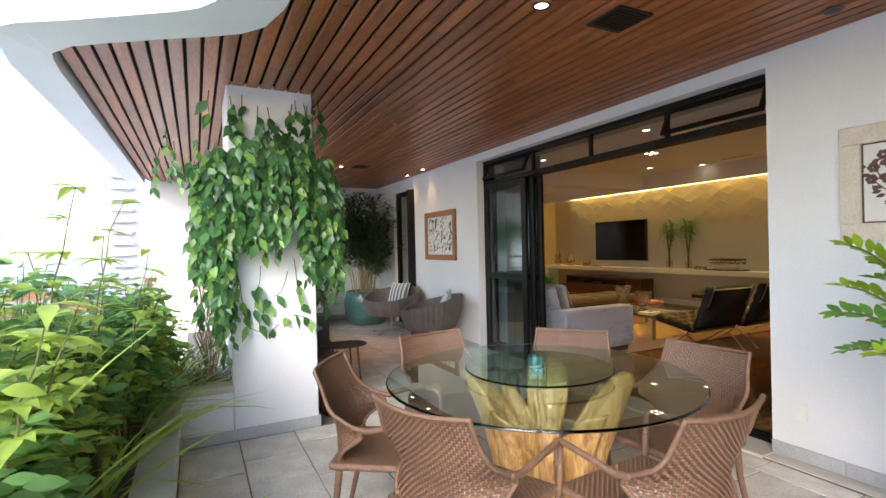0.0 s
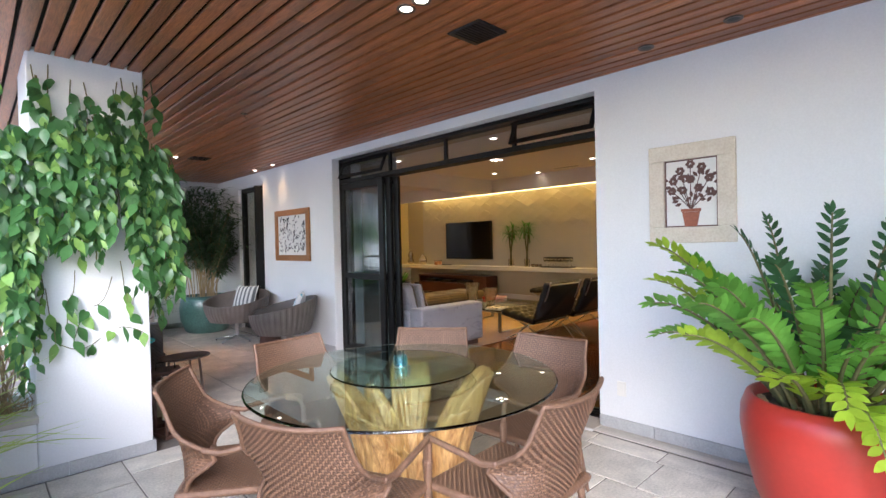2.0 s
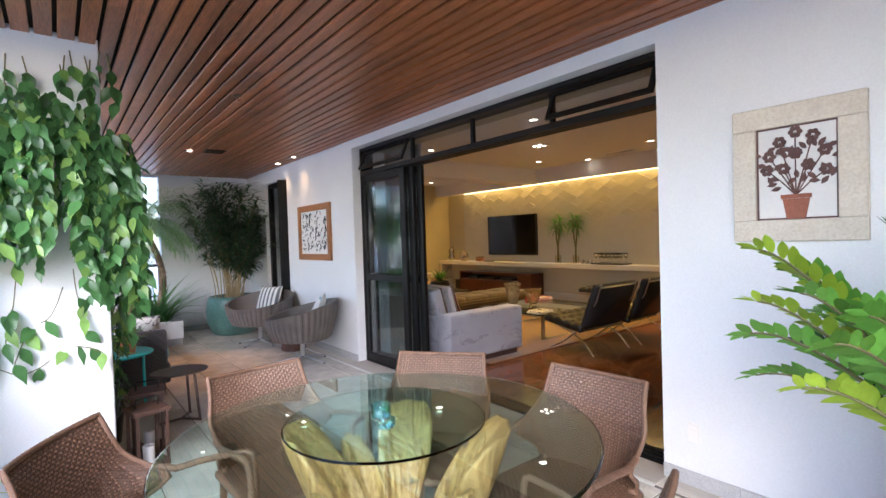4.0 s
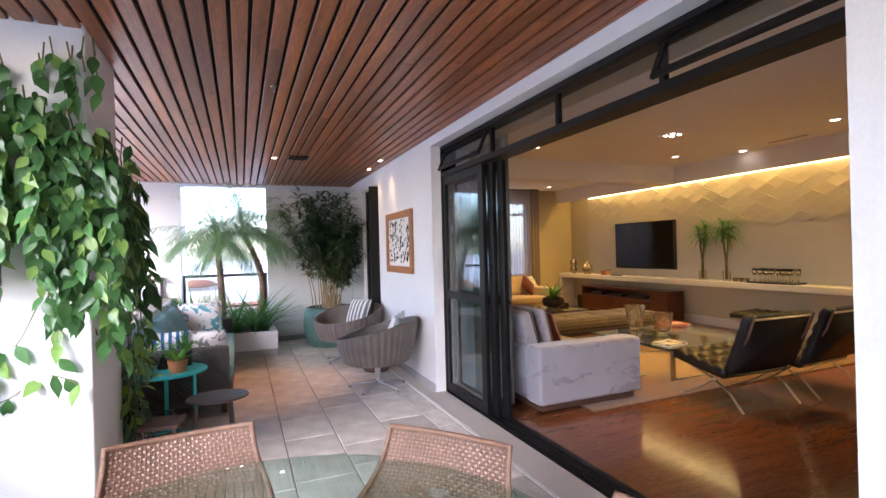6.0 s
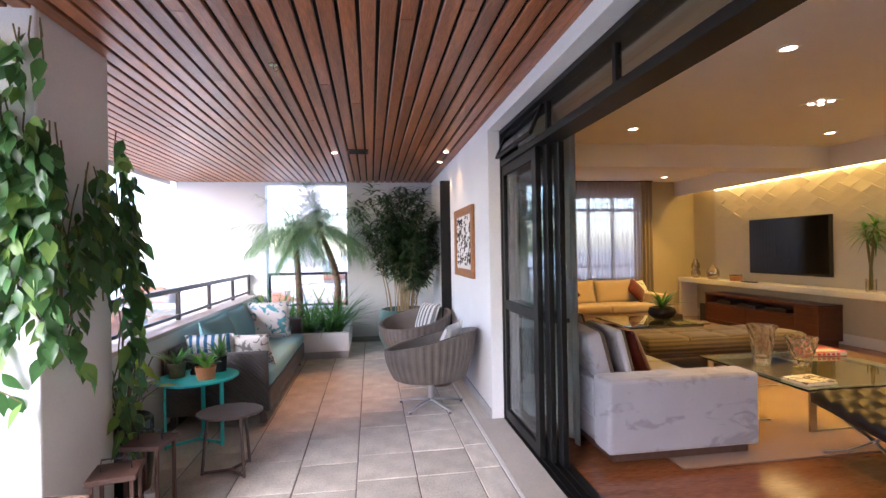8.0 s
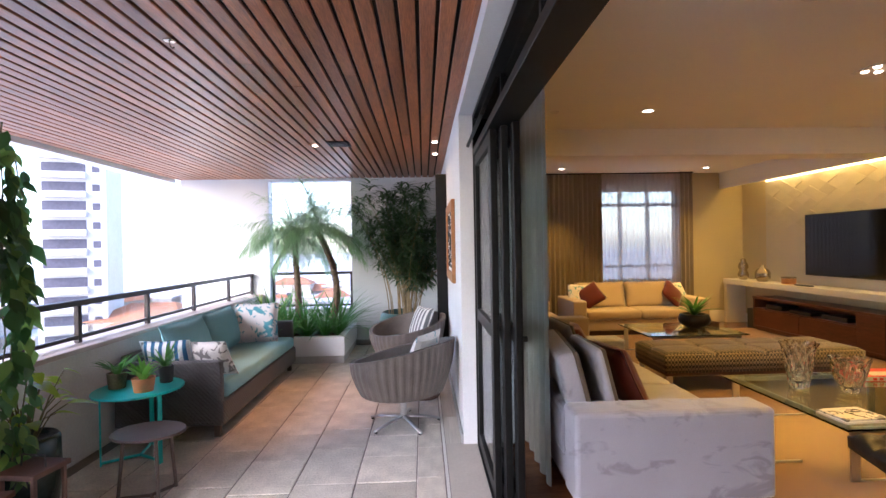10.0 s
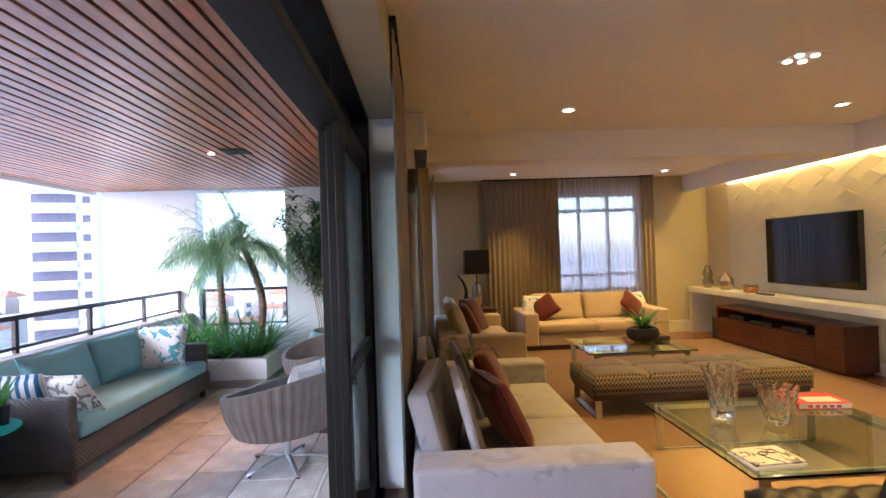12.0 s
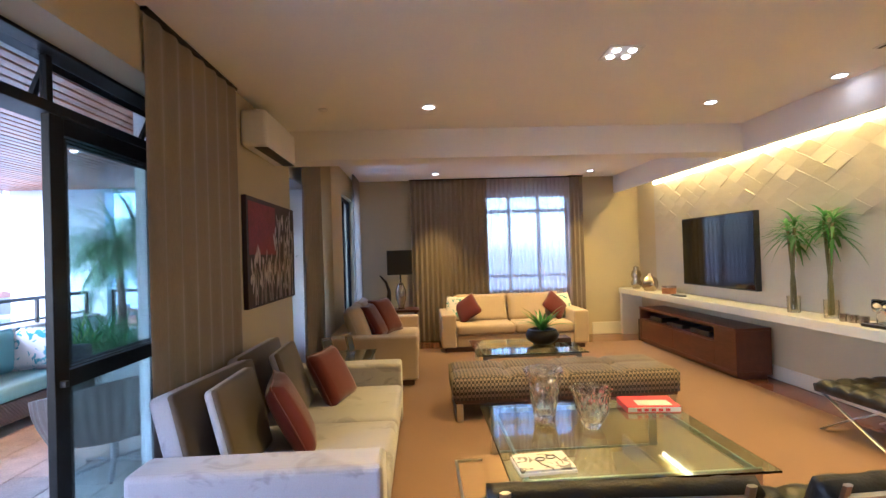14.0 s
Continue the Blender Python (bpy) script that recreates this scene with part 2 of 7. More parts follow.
TERRA = material("terracotta", (0.55, 0.22, 0.09), 0.7, var=0.12, scale=9, fine=90, bump=0.15)
MOSSPOT = material("mossy_brown_pot", (0.12, 0.10, 0.05), 0.6, var=0.5, scale=18, fine=80, bump=0.3)
TEALPOT = material("teal_glazed_pot", (0.075, 0.16, 0.14), 0.28, var=0.35, scale=4, fine=40, bump=0.08)
DARKGLAZE = material("dark_green_glaze", (0.018, 0.035, 0.030), 0.25, var=0.3, scale=5, fine=40, bump=0.05)
BLACKPOT = material("black_plastic_pot", (0.015, 0.015, 0.014), 0.5, var=0.2, bump=0.05)
SILVER = material("silver_ceramic", (0.42, 0.36, 0.28), 0.2, 0.9, var=0.15, scale=10, bump=0.05)
BRONZE = material("dark_bronze", (0.03, 0.022, 0.016), 0.35, 0.5, var=0.3, scale=12, bump=0.1)
PAPER = material("paper", (0.75, 0.73, 0.70), 0.7, var=0.04, bump=0.02)
REDBOOK = material("red_book_cover", (0.65, 0.05, 0.04), 0.4, var=0.06, bump=0.02)
STEM = material("green_brown_stem", (0.14, 0.13, 0.05), 0.7, var=0.3, scale=12, bump=0.3)
BARK = material("palm_bark", (0.16, 0.11, 0.07), 0.9, var=0.45, scale=14, fine=40, bump=0.9)
DRY = material("dry_vine", (0.34, 0.25, 0.13), 0.9, var=0.3, scale=10, bump=0.3, island=0.2)
LEAF_VINE = leaf_material("vine_leaf", (0.070, 0.175, 0.055), 0.30, 0.55)
LEAF_VINE_PALE = leaf_material("vine_young_leaf", (0.19, 0.33, 0.08), 0.36, 0.4)
LEAF_SHRUB = leaf_material("shrub_leaf", (0.16, 0.31, 0.085), 0.34, 0.45)
LEAF_LIME = leaf_material("lime_leaf", (0.36, 0.47, 0.09), 0.38, 0.4)
LEAF_ZZ = leaf_material("zz_leaf", (0.15, 0.36, 0.06), 0.14, 0.5)
LEAF_ZZ_NEW = leaf_material("zz_young_leaf", (0.30, 0.44, 0.035), 0.28, 0.3)
LEAF_ZZ_OLD = leaf_material("zz_dark_leaf", (0.05, 0.115, 0.05), 0.2)
LEAF_DARK = leaf_material("dark_shrub_leaf", (0.05, 0.115, 0.045), 0.28, 0.5)
LEAF_PALM = leaf_material("palm_leaf", (0.22, 0.34, 0.17), 0.45)
LEAF_STRAP = leaf_material("strap_leaf", (0.07, 0.20, 0.04), 0.35)
CITY = material("pale_city_render", (0.50, 0.48, 0.47), 0.9, var=0.08, scale=0.2, fine=2, bump=0)
CITYLOW = material("warm_city_render", (0.40, 0.35, 0.30), 0.9, var=0.25, scale=0.15, fine=2, bump=0, per_object=0.3)
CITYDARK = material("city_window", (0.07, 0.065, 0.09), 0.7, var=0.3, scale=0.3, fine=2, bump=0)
# windows of the far tower: haze is put into this paler colour
CITYHAZE = material("hazed_city_window", (0.46, 0.45, 0.50), 0.7, var=0.1, scale=0.3, fine=2, bump=0)
ROOFTILE = material("orange_roof", (0.36, 0.15, 0.08), 0.9, var=0.2, scale=0.4, fine=4, bump=0)
GROUND = material("city_ground", (0.60, 0.58, 0.55), 0.95, var=0.2, scale=0.05, fine=0.8, bump=0)
LAMPGLOW = lit("lamp_glow", (1.0, 0.85, 0.62), 2.8)
COVEGLOW = lit("cove_strip", (1.0, 0.74, 0.28), 1.3)


# ---- mesh tools ----
def box(bm, x0, x1, y0, y1, z0, z1, m=None):
    vs = [bm.verts.new(p) for p in ((x0, y0, z0), (x1, y0, z0), (x1, y1, z0), (x0, y1, z0), (x0, y0, z1), (x1, y0, z1), (x1, y1, z1), (x0, y1, z1))]
    for f in ((3, 2, 1, 0), (4, 5, 6, 7), (0, 1, 5, 4), (1, 2, 6, 5), (2, 3, 7, 6), (3, 0, 4, 7)):
        bm.faces.new([vs[i] for i in f])
    if m is not None:
        bmesh.ops.transform(bm, matrix=m, verts=vs)
    return vs


def rbox(bm, x0, x1, y0, y1, z0, z1, r=0.01, seg=2, m=None):
    """A box with rounded edges."""
    t = bmesh.new()
    box(t, x0, x1, y0, y1, z0, z1)
    bmesh.ops.bevel(t, geom=t.edges[:], offset=min(r, 0.49 * min(x1 - x0, y1 - y0, z1 - z0)), segments=seg, affect="EDGES", profile=0.5)
    return pour(bm, t, m)


def pour(bm, t, m=None):
    """Puts the mesh t into bm, moved by m."""
    if m is not None:
        bmesh.ops.transform(t, matrix=m, verts=t.verts[:])
    me = bpy.data.meshes.new("tmp")
    t.to_mesh(me)
    t.free()
    bm.from_mesh(me)
    bpy.data.meshes.remove(me)


def cushion(bm, w, d, h, m=None, puff=0.5, n=8):
    """A stuffed cushion: full in the middle, thin at the seams. w along x, d along y, h thick along z, centred."""
    t = bmesh.new()
    top, bot = [], []
    for j in range(n + 1):
        rt, rb = [], []
        for i in range(n + 1):
            u, v = 2 * i / n - 1, 2 * j / n - 1
            k = ((1 - abs(u) ** 2.6) * (1 - abs(v) ** 2.6)) ** puff
            pin = 1 - 0.06 * (1 - abs(u)) * abs(v) ** 4
            pin2 = 1 - 0.06 * (1 - abs(v)) * abs(u) ** 4
            x, y = u * w / 2 * pin2, v * d / 2 * pin
            rt.append(t.verts.new((x, y, h / 2 * k)))
            rb.append(rt[-1] if k < 1e-6 else t.verts.new((x, y, -h / 2 * k)))
        top.append(rt)
        bot.append(rb)
    for j in range(n):
        for i in range(n):
            t.faces.new((top[j][i], top[j][i + 1], top[j + 1][i + 1], top[j + 1][i]))
            a = [bot[j][i], bot[j + 1][i], bot[j + 1][i + 1], bot[j][i + 1]]
            t.faces.new(a)
    pour(bm, t, m)


def tube(bm, pts, r, n=8, r1=None, cap=True, flat=1.0):
    """A pipe along pts, tapering from r to r1."""
    pts = [Vector(p) for p in pts]
    r1 = r if r1 is None else r1
    rings, up = [], None
    for i, p in enumerate(pts):
        d = (pts[min(i + 1, len(pts) - 1)] - pts[max(i - 1, 0)]).normalized()
        if up is None:
            up = Vector((0, 0, 1)) if abs(d.z) < 0.9 else Vector((0, 1, 0))
        a = d.cross(up).normalized()
        b = a.cross(d).normalized()
        up = b
        rr = r + (r1 - r) * i / max(1, len(pts) - 1)
        rings.append([bm.verts.new(p + a * rr * math.cos(2 * math.pi * k / n) + b * rr * flat * math.sin(2 * math.pi * k / n)) for k in range(n)])
    for q, s in zip(rings, rings[1:]):
        for k in range(n):
            bm.faces.new((q[k], q[(k + 1) % n], s[(k + 1) % n], s[k]))
    if cap:
        bm.faces.new(rings[0][::-1])
        bm.faces.new(rings[-1])


def lathe(bm, prof, n=24, m=None, wave=0.0, lobes=0, twist=0.0, caps=True):
    """A turned body from (radius, height) pairs."""
    t = bmesh.new()
    rings = []
    for r, z in prof:
        rr = [r * (1 + wave * math.cos(lobes * 2 * math.pi * k / n + twist * z)) for k in range(n)]
        rings.append([t.verts.new((rr[k] * math.cos(2 * math.pi * k / n), rr[k] * math.sin(2 * math.pi * k / n), z)) for k in range(n)])
    for q, s in zip(rings, rings[1:]):
        for k in range(n):
            t.faces.new((q[k], q[(k + 1) % n], s[(k + 1) % n], s[k]))
    if caps and prof[0][0] > 1e-4:
        t.faces.new(rings[0][::-1])
    if caps and prof[-1][0] > 1e-4:
        t.faces.new(rings[-1])
    bmesh.ops.remove_doubles(t, verts=t.verts[:], dist=1e-5)
    pour(bm, t, m)


def prism(bm, outline, z0, z1):
    """A slab from an outline of (x, y)."""
    a = [bm.verts.new((x, y, z0)) for x, y in outline]
    b = [bm.verts.new((x, y, z1)) for x, y in outline]
    bm.faces.new(a[::-1])
    bm.faces.new(b)
    for i in range(len(a)):
        j = (i + 1) % len(a)
        bm.faces.new((a[i], a[j], b[j], b[i]))


def leaf(bm, base, way, up, length, width, fold=0.15, droop=0.2, shape=(0.0, 0.75, 1.0, 0.6, 0.0)):
    """One leaf, folded along its midrib and drooping to its tip."""
    way, up = Vector(way).normalized(), Vector(up)
    side = way.cross(up)
    if side.length < 1e-4:
        side = way.cross(Vector((1, 0.3, 0)))
    side.normalize()
    nrm = side.cross(way).normalized()
    n = len(shape) - 1
    mid, lf, rt = [], [], []
    for i, s in enumerate(shape):
        f = i / n
        c = Vector(base) + way * length * f - nrm * length * droop * f * f
        mid.append(bm.verts.new(c))
        if s > 0:
            off = side * width * 0.5 * s
            lift = nrm * width * 0.5 * s * fold
            lf.append(bm.verts.new(c + off + lift))
            rt.append(bm.verts.new(c - off + lift))
        else:
            lf.append(mid[-1])
            rt.append(mid[-1])
    for i in range(n):
        for row, flip in ((lf, False), (rt, True)):
            vs = []
            for v in (mid[i], mid[i + 1], row[i + 1], row[i]):
                if v not in vs:
                    vs.append(v)
            if len(vs) > 2:
                bm.faces.new(vs if flip else vs[::-1])


def part(name, bm, mat, parent=None, label="", smooth=False, normals=True):
    """Links a bmesh as one mesh object, under a thing or a part."""
    if normals:
        bmesh.ops.recalc_face_normals(bm, faces=bm.faces[:])
    me = bpy.data.meshes.new(name)
    bm.to_mesh(me)
    bm.free()
    me.materials.append(mat)
    if smooth:
        me.polygons.foreach_set("use_smooth", [True] * len(me.polygons))
    o = new(name, me)
    if parent is not None:
        o.parent = parent
    if label:
        o["label"] = label
    return o


def thing(name, label, category, m=None, group="", kind=""):
    o = new(name)
    o.empty_display_size = 0.1
    if m is not None:
        o.matrix_basis = m
    return tagged(o, label, category, group, kind)


def fixed(name, bm, mat, label="", smooth=False):
    return tagged(part(name, bm, mat, None, "", smooth), label, "", "", "structure")


def rb(*a, **k):
    b = bmesh.new()
    rbox(b, *a, **k)
    return b


def bx(*a):
    b = bmesh.new()
    box(b, *a)
    return b


def tb(pts, r, n=8, **k):
    b = bmesh.new()
    tube(b, pts, r, n, **k)
    return b


def lt(prof, n=24, **k):
    b = bmesh.new()
    lathe(b, prof, n, **k)
    return b


# ---- large structure ----
OUT, INN = 3.93, 4.38            # facade: terrace face, room face
Y0, Y1 = 2.56, 6.33              # the wide opening
FX_IN = 4.204                    # inner face of the sliding door frame
END, ROOM_END, SOUTH = 10.40, 11.80, -2.2
TVX = 9.83

# facade wall with the wide opening and the narrow door
b = bmesh.new()
box(b, OUT, INN, SOUTH, Y0, -0.15, 2.95)
box(b, OUT, INN, Y0, Y1, 2.56, 2.95)
box(b, OUT, INN, Y1, 8.45, -0.15, 2.95)
box(b, OUT, INN, 8.45, 9.45, 2.45, 2.95)
box(b, OUT, INN, 9.45, END + 0.25, -0.15, 2.95)
fixed("wall_east_terrace", b, WALL, "white painted facade wall between terrace and living room")

# end wall of the terrace, with its tall opening
b = bmesh.new()
box(b, -0.16, 1.20, END, END + 0.22, -0.6, 2.95)
box(b, 2.50, OUT, END, END + 0.22, -0.15, 2.95)
box(b, 1.20, 2.50, END, END + 0.22, 2.62, 2.95)
box(b, 1.20, 2.50, END, END + 0.22, -0.15, 0.55)
fixed("wall_north_terrace", b, WALL, "white end wall of the terrace with a tall opening")

# wall behind the start of the walk
fixed("wall_south_terrace", bx(0.9, OUT, SOUTH - 0.2, SOUTH, -0.15, 2.95), WALL, "plain white wall closing the terrace")

# column
b = bmesh.new()
rbox(b, 0.74, 1.37, 4.60, 5.24, -0.1, 2.70, 0.012)
fixed("column", b, WALL, "white plastered column overgrown with a vine")

# room walls
b = bmesh.new()
box(b, INN, 5.0, ROOM_END, ROOM_END + 0.2, -0.15, 2.95)
box(b, 5.0, 8.9, ROOM_END, ROOM_END + 0.2, -0.15, 0.80)
box(b, 5.0, 6.9, ROOM_END, ROOM_END + 0.2, 0.80, 2.60)
box(b, 8.55, 8.9, ROOM_END, ROOM_END + 0.2, 0.80, 2.60)
box(b, 5.0, 8.9, ROOM_END, ROOM_END + 0.2, 2.60, 2.95)
box(b, 8.9, TVX, ROOM_END, ROOM_END + 0.2, -0.15, 2.95)
fixed("wall_north_room", b, ROOM_WALL, "cream painted end wall of the living room with a window")
fixed("wall_east_room", bx(TVX, TVX + 0.2, 0.6, ROOM_END + 0.2, -0.15, 3.1), ROOM_WALL, "cream painted television wall")
fixed("wall_south_room", bx(INN, TVX, 0.6, 0.8, -0.15, 2.95), ROOM_WALL, "plain cream wall closing the living room")
b = bmesh.new()
box(b, INN + 0.004, INN + 0.02, Y1 + 0.02, 8.42, 0, ROOM_Z)
box(b, INN + 0.004, INN + 0.02, 0.8, Y0 - 0.02, 0, ROOM_Z)
box(b, FX_IN, INN + 0.02, Y0 + 0.002, Y1 - 0.002, 2.535, 2.559)
box(b, INN + 0.004, INN + 0.02, Y0 - 0.018, Y1 + 0.018, 2.5592, ROOM_Z)
box(b, INN + 0.004, 4.66, 9.50, 10.35, 0, ROOM_Z)
box(b, INN + 0.004, 4.66, 10.35, 11.55, 2.5, ROOM_Z)
box(b, INN + 0.004, 4.66, 10.35, 11.55, 0, 0.4)
box(b, INN + 0.004, 4.66, 11.55, ROOM_END - 0.004, 0, ROOM_Z)
fixed("wall_west_room", b, ROOM_WALL, "cream painted inner face of the facade wall")

# floors
fixed("floor_terrace_bed", bx(0.36, OUT, SOUTH, END, -0.15, -0.006), GROUT, "grey joints under the terrace paving")
fixed("floor_room", bx(4.24, TVX, 0.8, ROOM_END, -0.15, 0.0), PARQUET, "polished reddish hardwood parquet")
fixed("floor_sill", bx(3.79, 4.033, Y0 - 0.02, Y1 + 0.02, -0.12, 0.006), SILL, "pale stone threshold of the wide opening")
fixed("floor_line", bx(3.765, 3.785, Y0 - 0.02, 8.4, -0.12, 0.005), LINE, "thin white marble strip in the paving")
fixed("door_track", bx(4.035, 4.235, Y0, Y1, -0.12, 0.010), FRAME, "black sliding door track")
b = bmesh.new()
for k in range(3):
    box(b, 4.062 + 0.052 * k, 4.070 + 0.052 * k, Y0 + 0.01, Y1 - 0.01, 0.011, 0.024)
fixed("door_track_ribs", b, FRAME, "ribs of the sliding door track")
fixed("floor_door_sill", bx(OUT, INN, 8.45, 9.45, -0.12, 0.004), SILL, "stone sill of the narrow door")

# skirting stones
b = bmesh.new()
for a0, a1 in ((SOUTH, Y0), (Y1, 8.45), (9.45, END)):
    y = a0
    while y < a1 - 0.01:
        e = min(y + 0.62, a1)
        rbox(b, OUT - 0.016, OUT - 0.001, y + 0.002, e - 0.002, 0.0, 0.085, 0.003, 1)
        y = e
x = 0.39
while x < 1.37:
    e = min(x + 0.5, 1.386)
    rbox(b, x + 0.002, e - 0.002, 4.584, 4.599, 0, 0.085, 0.003, 1)
    x = e
rbox(b, 1.371, 1.386, 4.60, 5.24, 0, 0.085, 0.003, 1)
rbox(b, 2.5, OUT - 0.02, END - 0.016, END - 0.001, 0, 0.085, 0.003, 1)
fixed("baseboard_terrace", b, SKIRT, "grey granite skirting")
b = bmesh.new()
rbox(b, 8.9, TVX - 0.02, ROOM_END - 0.018, ROOM_END - 0.002, 0, 0.22, 0.006, 1)
rbox(b, TVX - 0.018, TVX - 0.002, 0.9, ROOM_END - 0.02, 0, 0.16, 0.006, 1)
rbox(b, INN + 0.022, INN + 0.036, Y1 + 0.05, 8.4, 0, 0.16, 0.006, 1)
fixed("baseboard_room", b, SHELF, "white lacquered skirting of the living room")

# wooden terrace ceiling: slats along y, one mesh
EDGE = [(-0.22, 4.24), (-0.10, 4.08), (0.10, 3.94), (0.35, 3.78), (0.60, 3.63), (0.76, 3.52), (0.87, 3.38), (0.93, 3.15), (0.96, 2.85), (0.98, 2.4)]


def slat_start(x):
    if x > 0.965:
        return SOUTH
    for (xa, ya), (xb, yb) in zip(EDGE, EDGE[1:]):
        if xa <= x <= xb:
            return ya + (yb - ya) * (x - xa) / (xb - xa)
    return EDGE[0][1]


rng = random.Random(4)
b = bmesh.new()
x, PITCH = -0.20, 0.0985
while x < OUT - 0.03:
    y = slat_start(x + 0.04)
    first = True
    while y < END - 0.02:
        e = min(END - 0.004, y + (rng.uniform(0.8, 3.4) if first else 3.4))
        if END - e < 0.3:
            e = END - 0.004
        first = False
        dz = rng.uniform(-0.0015, 0.0015)
        x1 = min(x + PITCH - 0.020, OUT - 0.004)
        c = 0.004
        ya, yb = y + 0.001, e - 0.001
        ring = [(x, DECK_Z + 0.018), (x, DECK_Z + c + dz), (x + c, DECK_Z + dz), (x1 - c, DECK_Z + dz), (x1, DECK_Z + c + dz), (x1, DECK_Z + 0.018)]
        A = [b.verts.new((px, ya, pz)) for px, pz in ring]
        B = [b.verts.new((px, yb, pz)) for px, pz in ring]
        for i in range(5):
            b.faces.new((A[i], A[i + 1], B[i + 1], B[i]))
        b.faces.new(A[::-1])
        b.faces.new(B)
        y = e
    x += PITCH
tagged(part("ceiling_terrace", b, SLAT), "reddish brown hardwood slats with dark gaps", "ceiling", "", "structure")
b = bmesh.new()
outline = [(OUT, END), (-0.24, END)] + EDGE + [(0.98, SOUTH), (OUT, SOUTH)]
prism(b, outline, DECK_Z + 0.03, DECK_Z + 0.04)
fixed("ceiling_backing", b, GAP, "dark space above the slats")
fixed("ceiling_border", bx(OUT - 0.03, OUT - 0.002, SOUTH, END - 0.01, DECK_Z - 0.004, DECK_Z + 0.02), SLAT, "hardwood border strip along the facade")

# white slab edge round the slats
inner = [(-0.235, END), (-0.235, 8.0), (-0.24, 6.0), (-0.245, 4.6), (-0.235, 4.34)] + EDGE + [(0.985, 1.2), (0.985, SOUTH)]
outer = [(x0 - 0.26, y0) for x0, y0 in inner[:4]] + [(-0.44, 4.02), (-0.30, 3.89), (-0.16, 3.81), (0.02, 3.70), (0.22, 3.57), (0.42, 3.44), (0.55, 3.34), (0.63, 3.22), (0.67, 3.05), (0.70, 2.8), (0.71, 2.4)] + [(0.715, 1.2), (0.715, SOUTH)]
b = bmesh.new()
ri = [[b.verts.new((px, py, z)) for px, py in inner] for z in (DECK_Z - 0.05, 3.0)]
ro = [[b.verts.new((px, py, z)) for px, py in outer] for z in (DECK_Z - 0.03, 3.0)]
for i in range(len(inner) - 1):
    b.faces.new((ri[0][i], ri[0][i + 1], ro[0][i + 1], ro[0][i]))
    b.faces.new((ro[0][i], ro[0][i + 1], ro[1][i + 1], ro[1][i]))
    b.faces.new((ri[0][i], ri[1][i], ri[1][i + 1], ri[0][i + 1]))
    b.faces.new((ri[1][i], ro[1][i], ro[1][i + 1], ri[1][i + 1]))
fixed("slab_edge", b, WALL, "white curved concrete slab edge round the slat ceiling")
b = bmesh.new()
prism(b, outer + [(INN, SOUTH), (INN, END + 0.2), (-0.49, END + 0.2)], 3.0, 3.2)
fixed("slab_above", b, WALL, "concrete slab above the terrace")

# parapet and railing along the open side
b = bmesh.new()
box(b, 0.86, 1.06, 5.24, END, -0.15, 0.80)
fixed("parapet", b, PARAPET, "low rendered parapet of the terrace")
b = bmesh.new()
rbox(b, 0.74, 1.10, 5.245, END - 0.002, 0.80, 0.84, 0.008)
fixed("parapet_coping", b, COPING, "pinkish granite coping on the parapet")


def railing(name, length, m, label, h=0.335):
    t = thing(name, label, "railing", m)
    part("top_rail", rb(-0.03, 0.03, 0, length, h - 0.045, h, 0.006), RAIL, t)
    part("bottom_rail", rb(-0.015, 0.015, 0, length, 0.03, 0.06, 0.004), RAIL, t)
    ys = [0.02, 1.22, 2.18, 3.15, 4.18, length - 0.02] if length > 4 else [0.02, length - 0.02]
    for y in ys:
        part("post", rb(-0.02, 0.02, y - 0.02, y + 0.02, 0.0, h - 0.035, 0.004), RAIL, t)
    for ya, yb in zip(ys, ys[1:]):
        g = part("pane", bx(-0.003, 0.003, ya + 0.022, yb - 0.022, 0.062, h - 0.047), PANE, t)
        g.visible_shadow = False
    return t


railing("railing", 5.12, pose(0.93, 5.26, 0.84), "dark brown metal railing with glass panes on the parapet")
railing("railing", 1.28, pose(2.49, END + 0.11, 0.59, 0, 0, 90), "dark brown metal railing across the end opening", 0.585)
fixed("end_coping", rb(1.201, 2.499, END - 0.01, END + 0.23, 0.551, 0.59, 0.006), PARAPET, "low parapet in the end opening")

# planting bed beside the start
b = bmesh.new()
box(b, 0.26, 0.38, SOUTH, 4.60, -0.15, 0.37)
fixed("planter_wall", b, PLANTER, "cream plastered wall of the planting bed")
fixed("planter_return_wall", bx(0.382, 0.738, 4.602, 4.72, -0.15, 0.37), WALL, "white plastered return wall of the planting bed")
b = bmesh.new()
rbox(b, 0.24, 0.41, SOUTH, 4.568, 0.37, 0.42, 0.01)
rbox(b, 0.24, 0.75, 4.57, 4.75, 0.37, 0.42, 0.01)
fixed("planter_coping", b, SILL, "pale stone coping of the planting bed")
fixed("planter_soil", bx(-0.95, 0.26, SOUTH, 5.24, -0.1, 0.31), SOIL, "dark soil with dry leaf litter")
fixed("planter_soil_corner", bx(0.26, 0.74, 4.72, 5.24, -0.1, 0.312), SOIL, "dark soil with dry leaf litter beside the column")
fixed("planter_outer_wall", bx(-1.1, -0.95, SOUTH, 5.24, -0.6, 0.40), PARAPET, "outer wall of the planting bed")
fixed("planter_end_wall", bx(-1.1, 0.86, 5.24, 5.36, -0.6, 0.42), PARAPET, "end wall of the planting bed")
fixed("slab_below", bx(-1.1, TVX + 0.2, SOUTH - 0.2, ROOM_END + 0.2, -0.6, -0.16), WALL, "concrete slab under the terrace")

